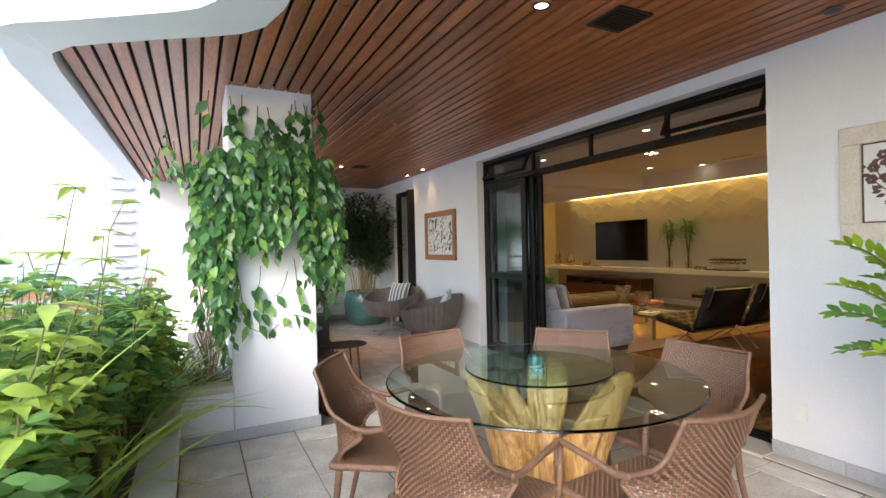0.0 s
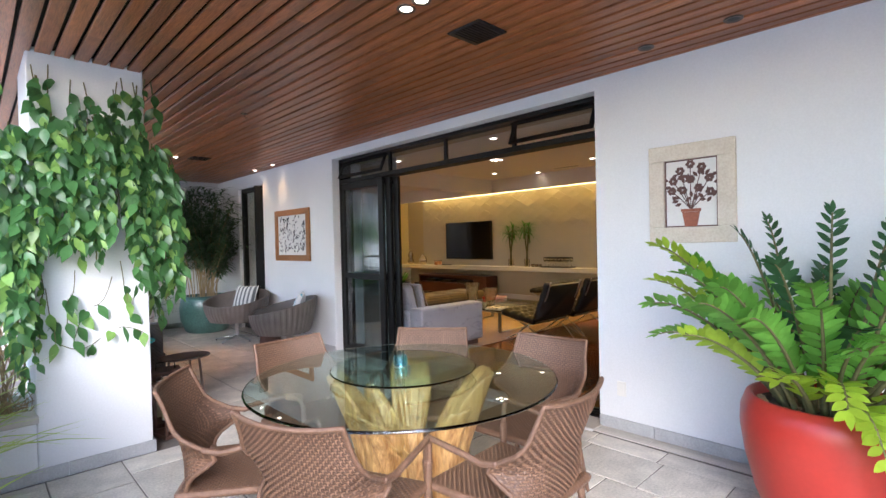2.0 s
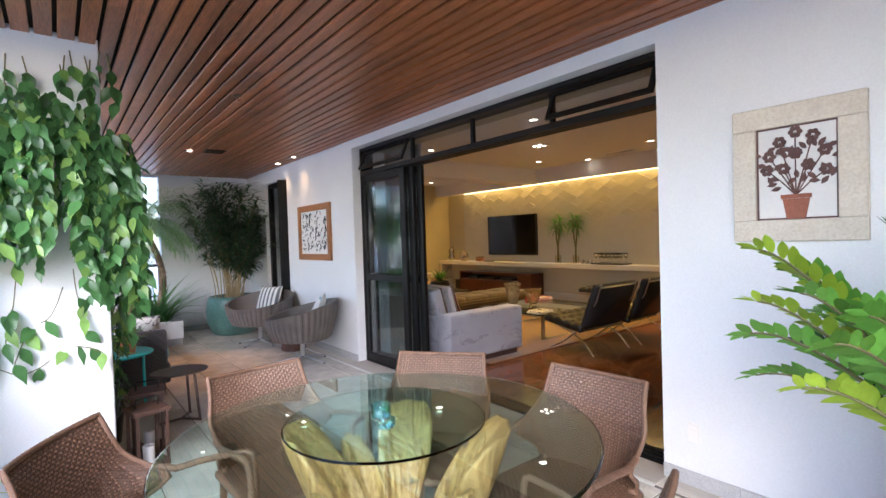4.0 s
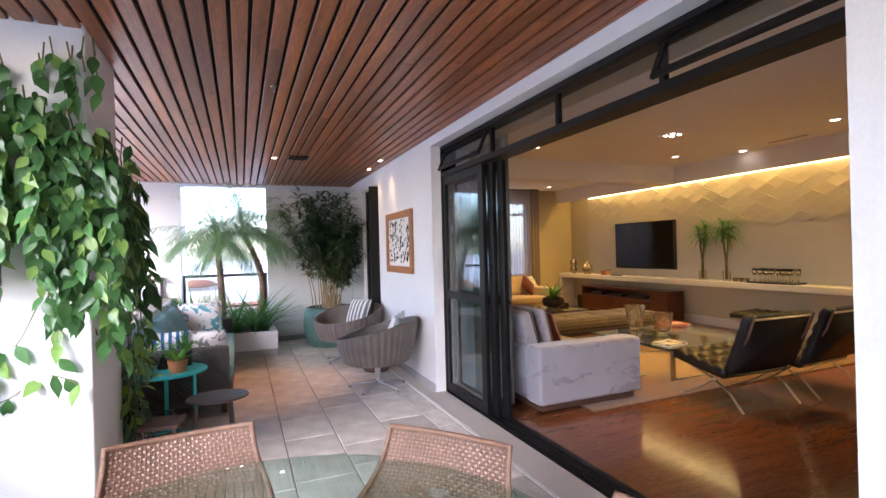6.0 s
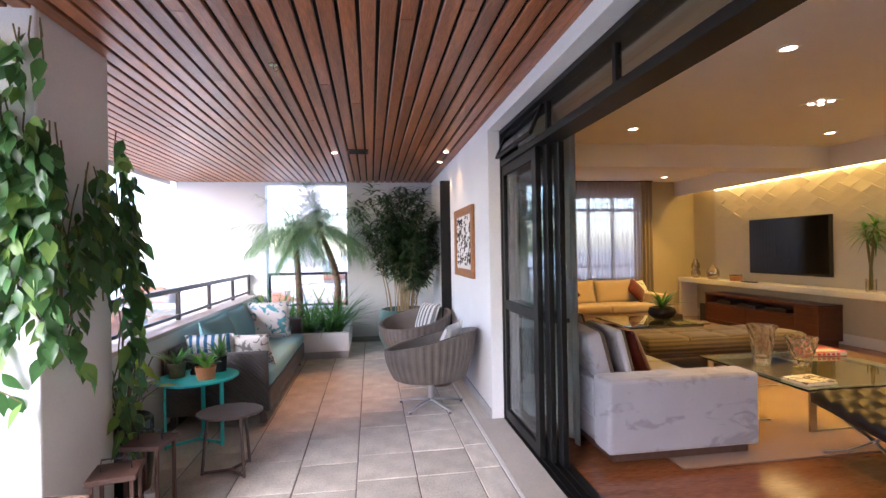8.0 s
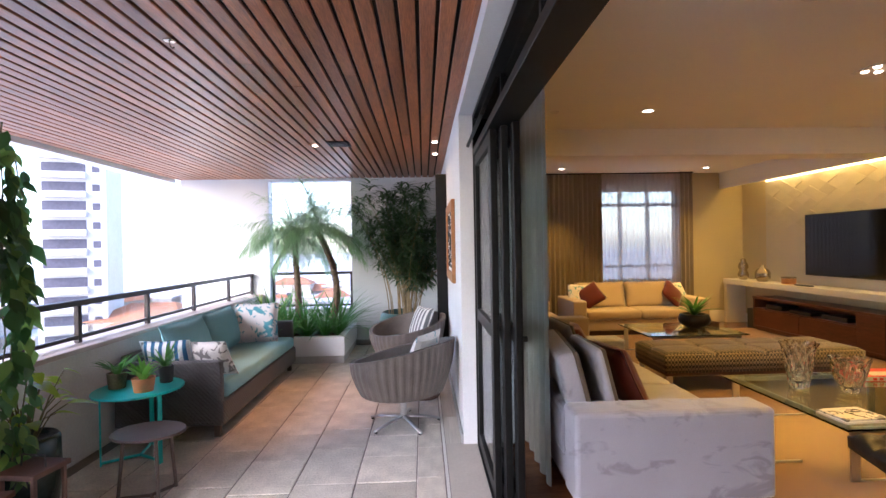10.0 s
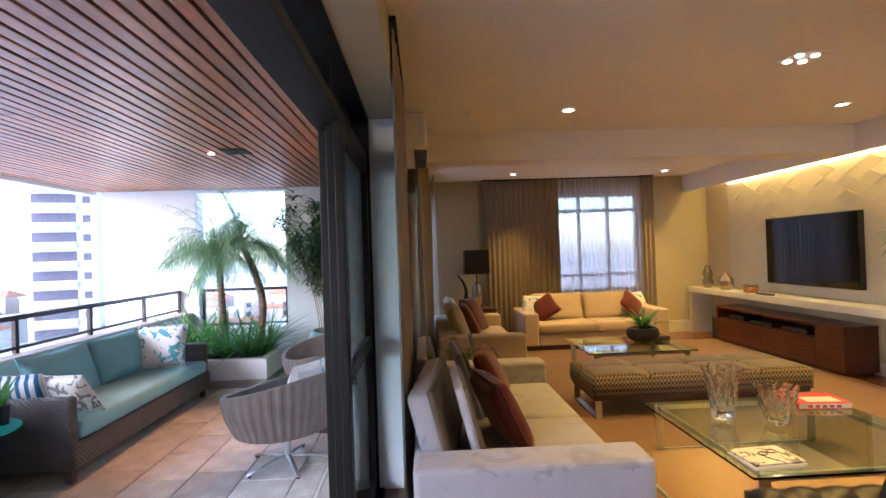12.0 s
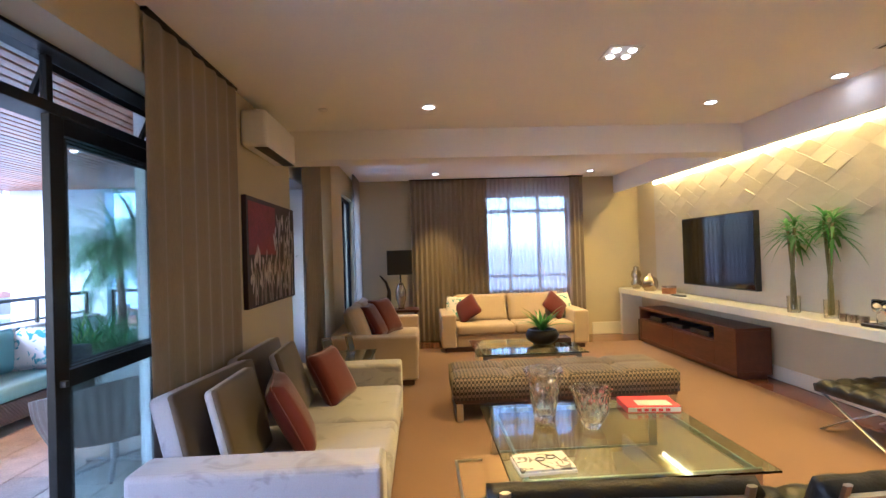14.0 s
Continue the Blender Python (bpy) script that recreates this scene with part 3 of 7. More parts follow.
# room ceiling with its beam and light cove
b = bmesh.new()
box(b, INN, 9.42, 0.8, ROOM_END, ROOM_Z, 3.1)
box(b, 9.42, TVX, 0.8, 1.4, ROOM_Z, 3.1)
box(b, 9.42, TVX, 1.4, ROOM_END, 3.0, 3.1)
box(b, INN + 0.02, 9.40, 8.18, 8.52, 2.57, ROOM_Z)
box(b, 9.38, 9.44, 0.8, ROOM_END, 2.57, ROOM_Z)
tagged(part("ceiling_room", b, ROOM_CEIL), "smooth cream plaster ceiling with a beam and a light cove", "ceiling", "", "structure")
fixed("cove_channel", bx(9.70, 9.794, 1.42, 11.06, 2.665, 2.70), ROOM_CEIL, "plaster ledge that holds the light strip")
strip = part("cove_strip", bx(9.755, 9.793, 1.45, 11.04, 2.60, 2.664), COVEGLOW)
tagged(strip, "warm yellow light strip in the ceiling cove", "light strip", "", "structure")

# relief panel on the television wall: tilted lozenge tiles
panel = tagged(new("wall_panel"), "pale relief panel of tilted lozenge tiles on the television wall", "", "", "structure")
part("panel_backing", bx(9.795, TVX - 0.002, 1.2, 11.10, 0.84, 3.0), TILE3D, panel)
TW, TH = 0.33, 0.19
shapes = []
for k in range(4):
    b = bmesh.new()
    d = (0.026, 0.020, 0.003, 0.014)[k]
    l, r, t_, u = (0, -TW / 2, 0), (0, TW / 2, 0), (0, 0, TH / 2), (0, 0, -TH / 2)
    # 0, 3: the upper corner stands out, so the face looks down; 1: the lower corner stands out
    hi = [(-d * 0.45, -TW / 2, 0), (-0.003 if k == 1 else -d, 0, TH / 2), (-d * 0.45, TW / 2, 0), (-d if k == 1 else -0.003, 0, -TH / 2)]
    lo = [l, t_, r, u]
    H = [b.verts.new(p) for p in hi]
    L = [b.verts.new((0.002, p[1], p[2])) for p in lo]
    b.faces.new(H)
    b.faces.new(L[::-1])
    for i in range(4):
        j = (i + 1) % 4
        b.faces.new((H[i], L[i], L[j], H[j]))
    bmesh.ops.recalc_face_normals(b, faces=b.faces[:])
    me = bpy.data.meshes.new("tile")
    b.to_mesh(me)
    b.free()
    me.materials.append(TILE3D)
    shapes.append(me)
row = 0
z = 2.60
while z > 1.75:
    y = 3.3 + (TW / 2 if row % 2 else 0)
    while y < 10.95:
        pick = rng.choice((0, 2, 0, 2, 1)) if z > 2.28 else (rng.choice((0, 2, 2, 3, 2)) if z > 2.05 else rng.choice((2, 2, 2, 3)))
        o = new("tile", shapes[pick])
        o.parent = panel
        o.matrix_basis = pose(9.790, y, z)
        y += TW
    z -= TH / 2
    row += 1

# ---- the wide sliding door: frame, transom and stacked leaves ----
door = thing("door_1", "wide black aluminium sliding door, slid open, with a transom", "sliding door", kind="structure")
FX0, FX1 = 4.035, 4.20
part("head", rb(FX0, FX1, Y0, Y1, 2.522, 2.558, 0.004), FRAME, door)
part("transom_bar", rb(FX0 - 0.005, 4.186, Y0 + 0.036, Y1 - 0.036, 2.234, 2.285, 0.004), FRAME, door)
part("jamb", rb(FX0, FX1, Y0, Y0 + 0.035, 0.0, 2.521, 0.003), FRAME, door)
part("jamb", rb(FX0, FX1, Y1 - 0.035, Y1, 0.0, 2.521, 0.003), FRAME, door)
for y in (3.47, 4.37, 5.32):
    part("mullion", rb(4.095, 4.130, y - 0.018, y + 0.018, 2.2855, 2.5215, 0.003), FRAME, door)
for a, c in ((3.49, 4.35), (4.39, 5.30)):
    g = part("transom_pane", bx(4.109, 4.115, a, c, 2.286, 2.521), TRANSOM, door)
    g.visible_shadow = False


def tilting_sash(a, c):
    s = part("tilting_sash", rb(-0.012, 0.012, a, c, -0.235, -0.200, 0.003), FRAME, door)
    s.matrix_basis = pose(FX0 + 0.05, 0, 2.515, 0, 24, 0)
    for y0, y1, z0, z1 in ((a, c, -0.035, 0.0), (a, a + 0.035, -0.200, -0.035), (c - 0.035, c, -0.200, -0.035)):
        part("sash_rail", rb(-0.012, 0.012, y0, y1, z0, z1, 0.003), FRAME, s)
    g = part("sash_pane", bx(-0.003, 0.003, a + 0.035, c - 0.035, -0.200, -0.035), TRANSOM, s)
    g.visible_shadow = False


tilting_sash(Y0 + 0.05, 3.44)
tilting_sash(5.35, Y1 - 0.05)


def leaf_door(x, y0, y1, handle):
    d = part("door_leaf", rb(x - 0.02, x + 0.02, y0, y0 + 0.09, 0.03, 2.230, 0.004), FRAME, door)
    for a, c, z0, z1 in ((y1 - 0.05, y1, 0.03, 2.230), (y0 + 0.09, y1 - 0.05, 0.03, 0.11), (y0 + 0.09, y1 - 0.05, 2.15, 2.230), (y0 + 0.09, y1 - 0.05, 0.985, 1.065)):
        part("leaf_rail", rb(x - 0.018, x + 0.018, a, c, z0, z1, 0.003), FRAME, d)
    for z0, z1 in ((0.11, 0.985), (1.065, 2.15)):
        g = part("pane", bx(x - 0.003, x + 0.003, y0 + 0.09, y1 - 0.05, z0, z1), DOORPANE, d)
        g.visible_shadow = False
    if handle:
        part("handle", rb(x + 0.02, x + 0.05, y0 + 0.02, y0 + 0.045, 1.0, 1.03, 0.005), PLASTIC, d)


leaf_door(4.062, 5.405, 6.292, False)
leaf_door(4.114, 5.32, 6.29, False)
leaf_door(4.166, 5.235, 6.285, True)

# narrow dark door of the terrace's far end
d2 = thing("door_2", "narrow black aluminium door with dark glass, closed", "door", kind="structure")
part("door_frame", rb(3.985, 4.065, 8.45, 8.52, 0.0, 2.45, 0.004), FRAME, d2)
part("door_frame", rb(3.985, 4.065, 9.38, 9.45, 0.0, 2.45, 0.004), FRAME, d2)
part("door_frame", rb(3.985, 4.065, 8.52, 9.38, 2.38, 2.45, 0.004), FRAME, d2)
part("door_frame", rb(3.985, 4.065, 8.52, 9.38, 0.0, 0.10, 0.004), FRAME, d2)
part("door_leaf", rb(3.80, 3.98, 8.452, 8.49, 0.02, 2.42, 0.004), FRAME, d2, "open black door leaf")
part("pane", bx(4.02, 4.026, 8.52, 9.38, 0.10, 2.38), PANE, d2)

# windows of the living room
w1 = thing("window_1", "black framed living room window behind sheer curtains", "window", kind="structure")
part("window_frame", rb(6.9, 8.55, 11.86, 11.92, 0.80, 0.86, 0.004), FRAME, w1)
part("window_frame", rb(6.9, 8.55, 11.86, 11.92, 2.54, 2.60, 0.004), FRAME, w1)
for x in (6.9, 7.42, 7.96, 8.49):
    part("window_frame", rb(x, x + 0.06, 11.86, 11.92, 0.86, 2.54, 0.004), FRAME, w1)
part("window_bar", rb(6.96, 8.49, 11.86, 11.92, 2.26, 2.32, 0.004), FRAME, w1)
part("window_bar", rb(6.96, 8.49, 11.86, 11.92, 1.08, 1.13, 0.004), FRAME, w1)
g = part("pane", bx(6.96, 8.49, 11.888, 11.892, 0.86, 2.54), PANE, w1)
g.visible_shadow = False
w2 = thing("window_2", "narrow black framed side window of the living room", "window", kind="structure")
for y in (10.35, 10.92, 11.50):
    part("window_frame", rb(4.55, 4.60, y, y + 0.05, 0.40, 2.50, 0.004), FRAME, w2)
part("window_frame", rb(4.55, 4.60, 10.40, 11.50, 2.45, 2.50, 0.004), FRAME, w2)
part("window_frame", rb(4.55, 4.60, 10.40, 11.50, 0.40, 0.45, 0.004), FRAME, w2)
g = part("pane", bx(4.574, 4.577, 10.40, 11.50, 0.45, 2.45), PANE, w2)
g.visible_shadow = False


# ---- terrace: dining group ----
def weave(bm, surf, nu, nv, wu, wv, amp=0.0025, sub=2):
    """Strips woven over the patch surf(u, v), u and v in 0..1; wu, wv: strip widths as shares of the pitch."""
    e = 1e-3

    def frame_at(u, v):
        p = surf(u, v)
        du, dv = surf(u + e, v) - p, surf(u, v + e) - p
        return p, du.normalized(), dv.normalized(), du.cross(dv).normalized()

    for i in range(nu):
        u = (i + 0.5) / nu
        prev = None
        for j in range(nv * sub + 1):
            v = j / (nv * sub)
            p, du, dv, n = frame_at(u, v)
            off = n * amp * math.cos(math.pi * (v * nv - 0.5 + i))
            h = (surf(u + 0.5 / nu, v) - p).length * wu
            cur = (bm.verts.new(p + off - du * h), bm.verts.new(p + off + du * h))
            if prev:
                bm.faces.new((prev[0], prev[1], cur[1], cur[0]))
            prev = cur
    for j in range(nv):
        v = (j + 0.5) / nv
        prev = None
        for i in range(nu * sub + 1):
            u = i / (nu * sub)
            p, du, dv, n = frame_at(u, v)
            off = n * amp * math.cos(math.pi * (u * nu - 0.5 + j + 1))
            h = (surf(u, v + 0.5 / nv) - p).length * wv
            cur = (bm.verts.new(p + off - dv * h), bm.verts.new(p + off + dv * h))
            if prev:
                bm.faces.new((prev[0], prev[1], cur[1], cur[0]))
            prev = cur


def back_point(u, v):
    """The wrap-round back: its wings sweep forward at the height of the arms."""
    s = 2 * u - 1
    wing = math.exp(-((v - 0.38) / 0.15) ** 2)
    x = s * (0.212 + 0.050 * math.exp(-((v - 0.42) / 0.30) ** 2) + 0.016 * v)
    y = -0.245 - 0.105 * v * v + 0.045 * s * s + 0.135 * wing * abs(s) ** 4
    return Vector((x, y, 0.41 + 0.425 * v + 0.012 * v * s * s))


def seat_point(u, v):
    s = 2 * u - 1
    return Vector((s * (0.225 + 0.03 * v), -0.235 + 0.47 * v, 0.435 - 0.012 * (1 - s * s) * math.sin(math.pi * v)))


def sheet(surf, nu, nv):
    b = bmesh.new()
    g = [[b.verts.new(surf(i / nu, j / nv)) for i in range(nu + 1)] for j in range(nv + 1)]
    for j in range(nv):
        for i in range(nu):
            b.faces.new((g[j][i], g[j][i + 1], g[j + 1][i + 1], g[j + 1][i]))
    return b


def wrapped(pts, r, r1=None, n=8, pitch=0.011):
    """A cane tube bound with strips: the rings stand a little proud."""
    pts = [Vector(p) for p in pts]
    fine = [pts[0]]
    for p, q in zip(pts, pts[1:]):
        k = max(1, round((q - p).length / pitch))
        fine += [p.lerp(q, (i + 1) / k) for i in range(k)]
    r1 = r if r1 is None else r1
    b = bmesh.new()
    rings, up = [], None
    for i, p in enumerate(fine):
        d = (fine[min(i + 1, len(fine) - 1)] - fine[max(i - 1, 0)]).normalized()
        if up is None:
            up = Vector((0, 0, 1)) if abs(d.z) < 0.9 else Vector((0, 1, 0))
        a = d.cross(up).normalized()
        c = a.cross(d).normalized()
        up = c
        rr = (r + (r1 - r) * i / max(1, len(fine) - 1)) * (1.06 if i % 2 else 0.93)
        rings.append([b.verts.new(p + a * rr * math.cos(2 * math.pi * k / n) + c * rr * math.sin(2 * math.pi * k / n)) for k in range(n)])
    for q, s in zip(rings, rings[1:]):
        for k in range(n):
            b.faces.new((q[k], q[(k + 1) % n], s[(k + 1) % n], s[k]))
    b.faces.new(rings[0][::-1])
    b.faces.new(rings[-1])
    return b


def dining_chair(m):
    t = thing("dining_chair", "copper brown woven wicker armchair at the glass table", "chair", m, "chairs round the glass table")
    for nm, surf, nu, nv in (("backrest", back_point, 12, 14), ("seat", seat_point, 8, 8)):
        core = part(nm, sheet(surf, nu, nv), CORE, t, normals=False)
        b = bmesh.new()
        weave(b, surf, 34, 38, 0.26, 0.49, 0.0030)
        part("weave", b, WICKER, core, "copper brown woven strips", normals=False)["kind"] = "stuff"
    part("back_frame", wrapped([back_point(0, k / 14) for k in range(15)] + [back_point(k / 10, 1) for k in range(1, 11)] + [back_point(1, 1 - k / 14) for k in range(1, 15)], 0.0095), WRAP, t, smooth=True)
    dn = Vector((0, 0, 0.018))
    part("seat_frame", wrapped([seat_point(0, k / 6) - dn for k in range(7)] + [seat_point(k / 6, 1) - dn for k in range(1, 7)]
         + [seat_point(1, 1 - k / 6) - dn for k in range(1, 7)] + [seat_point(1 - k / 6, 0) - dn for k in range(1, 7)], 0.018), WRAP, t, smooth=True)
    for s in (-1, 1):
        w = back_point(0.5 + s / 2, 0.43)
        arm = [(w.x, w.y - 0.03, w.z + 0.012), (s * 0.272, w.y + 0.04, 0.594), (s * 0.282, 0.03, 0.612), (s * 0.286, 0.12, 0.624), (s * 0.284, 0.205, 0.630), (s * 0.281, 0.222, 0.622), (s * 0.278, 0.230, 0.600), (s * 0.274, 0.234, 0.52)]
        part("arm", wrapped(arm, 0.0135, 0.013), WRAP, t, smooth=True)
        part("front_leg", wrapped([(s * 0.274, 0.234, 0.53), (s * 0.262, 0.230, 0.30), (s * 0.252, 0.236, 0.0)], 0.0165, 0.0125), WRAP, t, smooth=True)
        part("back_leg", wrapped([(s * 0.212, -0.198, 0.45), (s * 0.214, -0.222, 0.25), (s * 0.228, -0.285, 0.0)], 0.0185, 0.0125), WRAP, t, smooth=True)
    return t


CX, CY = 2.09, 2.68
first = None
for bx_, by_, nx_, ny_ in ((1.108, 3.10, -0.85, 0.52), (1.205, 2.225, -0.92, -0.39), (2.11, 1.675, 0.06, -1.0), (2.965, 2.35, 0.985, 0.06), (2.715, 3.13, 0.78, 0.62), (1.88, 3.545, -0.12, 0.99)):
    d = Vector((nx_, ny_)).normalized()
    ang = math.degrees(math.atan2(-d.x, d.y)) + 180
    px, py = bx_ - d.x * 0.305, by_ - d.y * 0.305
    if first is None:
        first = dining_chair(pose(px, py, 0, 0, 0, ang))
    else:
        copy_thing(first, pose(px, py, 0, 0, 0, ang))

# root-wood base and glass top
table = thing("round_table", "round glass table on a golden root-wood base", "table", pose(CX, CY, 0))
N, M = 200, 34


SLABS = [(5.60, 0.62, 0.725), (2.45, 0.58, 0.725), (4.05, 0.34, 0.46), (0.90, 0.46, 0.70), (3.30, 0.30, 0.60), (4.72, 0.30, 0.62), (1.65, 0.28, 0.60)]


def root_lobe(a):
    """How far the direction a lies on one of the slabs, and that slab's height."""
    best, hgt = 0.0, 0.40
    for c, w, h in SLABS:
        d = abs((a - c + math.pi) % (2 * math.pi) - math.pi) / w
        k = max(0.0, 1 - d * d) ** 0.42 if d < 1 else 0.0
        if k > best:
            best, hgt = k, h
    return best, hgt


def root_r(a, z):
    f = z / 0.73
    k, _ = root_lobe(a + 0.16 * noise.noise(Vector((math.cos(a) * 1.5, math.sin(a) * 1.5, z * 3.0))))
    r = (0.185 + 0.05 * (1 - f) ** 3 + 0.235 * f ** 1.15) * (0.48 + 0.52 * k)
    r += 0.030 * noise.noise(Vector((math.cos(a) * 3, math.sin(a) * 3, z * 2.0)))
    r += 0.024 * abs(noise.noise(Vector((math.cos(a) * 9 + z * 2, math.sin(a) * 9, z * 2.4)))) + 0.010 * noise.noise(Vector((math.cos(a) * 24, math.sin(a) * 24, z * 3)))
    return max(0.05, r)


def root_top(a):
    k, h = root_lobe(a)
    return 0.36 + (h - 0.36) * min(1, k * 1.15) + 0.03 * noise.noise(Vector((math.cos(a) * 5, math.sin(a) * 5, 7))) * (1 if h < 0.72 else 0)


b = bmesh.new()
rings = []
for j in range(M + 1):
    rings.append([])
    for i in range(N):
        a = 2 * math.pi * i / N
        z = min(0.725, root_top(a)) * j / M
        r = root_r(a, z)
        rings[-1].append(b.verts.new((0.03 + r * math.cos(a), -0.025 + r * math.sin(a), z)))
for j in range(14):
    rings.append([])
    for i in range(N):
        a = 2 * math.pi * i / N
        zt = min(0.725, root_top(a))
        z = zt - (zt - 0.12) * j / 13
        r = max(0.04, (root_r(a, z) - 0.05 * min(1, 0.3 + j / 4)) * (1 - 0.4 * j / 13))
        rings[-1].append(b.verts.new((0.03 + r * math.cos(a), -0.025 + r * math.sin(a), z)))
for q, s in zip(rings, rings[1:]):
    for k in range(N):
        b.faces.new((q[k], q[(k + 1) % N], s[(k + 1) % N], s[k]))
b.faces.new(rings[-1])
b.faces.new(rings[0][::-1])
part("root_base", b, TRUNKWOOD, table, "hollow golden root-wood trunk", smooth=True)
top = part("glass_top", lt([(0.0, 0.728), (0.782, 0.728), (0.788, 0.731), (0.790, 0.735), (0.788, 0.739), (0.782, 0.742), (0.0, 0.742)], 128), GLASSTOP, table, "clear greenish glass top", smooth=False)
lazy = thing("lazy_susan", "smaller round turning glass tray on the table", "lazy susan", pose(CX, CY, 0.743))
sp = part("hub", lt([(0.0, 0.0), (0.034, 0.0), (0.036, 0.004), (0.036, 0.030), (0.0, 0.030)], 32), AQUA, lazy, "aqua glass hub", smooth=False)
tray = part("tray", lt([(0.0, 0.031), (0.374, 0.031), (0.379, 0.036), (0.374, 0.041), (0.0, 0.041)], 96), GLASSTOP, lazy)
cup = thing("candle_cup", "small aqua glass cup on the turning tray", "cup", pose(CX - 0.02, CY, 0.785))
cb = part("cup", lt([(0.0, 0.0), (0.034, 0.0), (0.036, 0.004), (0.037, 0.055), (0.033, 0.055), (0.032, 0.010), (0.0, 0.010)], 32), AQUA, cup, smooth=False)
for g in (top, tray, sp, cb):
    g.visible_shadow = False

# ---- terrace: red pot with its plant ----
red = thing("planter_pot", "large red glazed round pot with an arching green plant", "plant pot", pose(3.44, 1.10, 0))
part("pot", lt([(0.0, 0.0), (0.235, 0.0), (0.25, 0.01), (0.30, 0.14), (0.345, 0.32), (0.365, 0.47), (0.36, 0.56), (0.335, 0.625), (0.32, 0.632), (0.305, 0.622), (0.31, 0.57), (0.0, 0.56)], 56), REDPOT, red, smooth=True)
part("soil", lt([(0.0, 0.565), (0.2, 0.575), (0.308, 0.57), (0.308, 0.55), (0.0, 0.55)], 32), SOIL, red, "dark soil with bark chips")
rng = random.Random(11)
b = bmesh.new()
for k in range(60):
    a, r = rng.uniform(0, 6.28), rng.uniform(0.05, 0.28)
    m = pose(r * math.cos(a), r * math.sin(a), 0.583, rng.uniform(-20, 20), rng.uniform(-20, 20), rng.uniform(0, 180))
    box(b, -0.03, 0.03, -0.012, 0.012, -0.006, 0.006, m)
part("bark_mulch", b, DRY, red, "pale bark chips")["kind"] = "stuff"


def zz_frond(stems, leaves, base, a, out, h, droop, r, size, n=17, bare=0.28, roll=None):
    """One arching stem with oblong leaflets in two rows, set forward along it."""
    pts = []
    for i in range(n + 1):
        f = i / n
        pts.append(base + Vector((math.cos(a) * out * f ** 1.15, math.sin(a) * out * f ** 1.15, h * (1 - (1 - f) ** 1.28) - droop * f ** 2.6)))
    tube(stems, pts, 0.013, 7, r1=0.0030)
    roll = r.uniform(-0.9, 0.9) if roll is None else roll
    start = int(bare * n)
    for i in range(start, n + 1):
        d = (pts[min(i + 1, n)] - pts[i - 1]).normalized()
        side = d.cross(Vector((0, 0, 1)))
        if side.length < 0.1:
            side = Vector((-math.sin(a), math.cos(a), 0))
        side.normalize()
        nrm = side.cross(d).normalized()
        side = side * math.cos(roll) + nrm * math.sin(roll)
        face = side.cross(d).normalized()
        f = (i - start) / max(1, n - start)
        sz = size * (0.70 + 0.42 * math.sin(math.pi * (0.12 + 0.80 * f))) * r.uniform(0.88, 1.1)
        for s in (-1, 1):
            lift = r.uniform(0.10, 0.45)
            way = side * s * r.uniform(0.72, 0.95) + d * r.uniform(0.55, 0.85) + face * lift
            leaf(leaves, pts[i] + d * 0.008 * s, way, face - side * s * lift, sz, sz * (0.45 if size > 0.08 else 0.36), 0.20, r.uniform(0.0, 0.18), (0.12, 0.62, 0.92, 1.0, 0.86, 0.55, 0.0))
    leaf(leaves, pts[-1], pts[-1] - pts[-2], face, size * 0.9, size * 0.34, 0.2, 0.05, (0.1, 0.7, 1.0, 0.9, 0.55, 0.0))


r = random.Random(3)
s1, f1, o1, l1 = bmesh.new(), bmesh.new(), bmesh.new(), bmesh.new()
for k in range(26):
    a = 2 * math.pi * (k * 0.382 + r.uniform(-0.03, 0.03))
    reach = r.uniform(0.25, 0.62)
    if math.cos(a) > 0.05:
        reach = min(reach, 0.32 / math.cos(a))
    h = r.uniform(0.50, 0.82) * (1.12 - 0.40 * reach)
    q = r.uniform(0.05, 0.20)
    zz_frond(s1, f1 if k % 3 else o1, Vector((q * math.cos(a), q * math.sin(a), 0.56)), a, reach, h, 0.20 * reach, r, 0.088, 16)
# bright stems that reach far out
for a, out, h, dr, lf in ((1.98, 0.56, 0.88, 0.06, l1), (2.06, 0.60, 0.66, 0.14, f1), (1.86, 0.44, 0.80, 0.06, f1), (2.22, 0.48, 0.76, 0.08, f1), (2.55, 0.52, 0.66, 0.10, f1), (1.80, 0.58, 0.50, 0.18, f1), (2.9, 0.50, 0.62, 0.10, f1), (2.30, 0.50, 0.48, 0.10, l1), (2.1, 0.58, 0.72, 0.08, l1),
                          (3.55, 0.56, 0.60, 0.12, f1), (3.95, 0.60, 0.66, 0.14, f1), (4.35, 0.62, 0.60, 0.16, f1), (4.8, 0.6, 0.66, 0.12, f1)):
    zz_frond(s1, lf, Vector((0.17 * math.cos(a), 0.17 * math.sin(a), 0.56)), a, out, h, dr, r, 0.090, 20, 0.34, r.uniform(-0.8, -0.2) if a < 3.3 else r.uniform(-0.5, 0.5))
# tall dark stems, thinly leaved
for a, out, h in ((2.0, 0.26, 0.90), (1.5, 0.14, 0.96), (-1.9, 0.26, 1.00), (3.4, 0.14, 0.98), (4.2, 0.30, 0.98), (-1.5, 0.48, 0.98), (-2.3, 0.46, 0.92), (-0.9, 0.22, 0.95), (4.6, 0.52, 0.92), (-1.2, 0.36, 1.0)):
    zz_frond(s1, o1, Vector((0.10 * math.cos(a), 0.10 * math.sin(a), 0.56)), a, out, h, 0.02, r, 0.070, 17, 0.48)
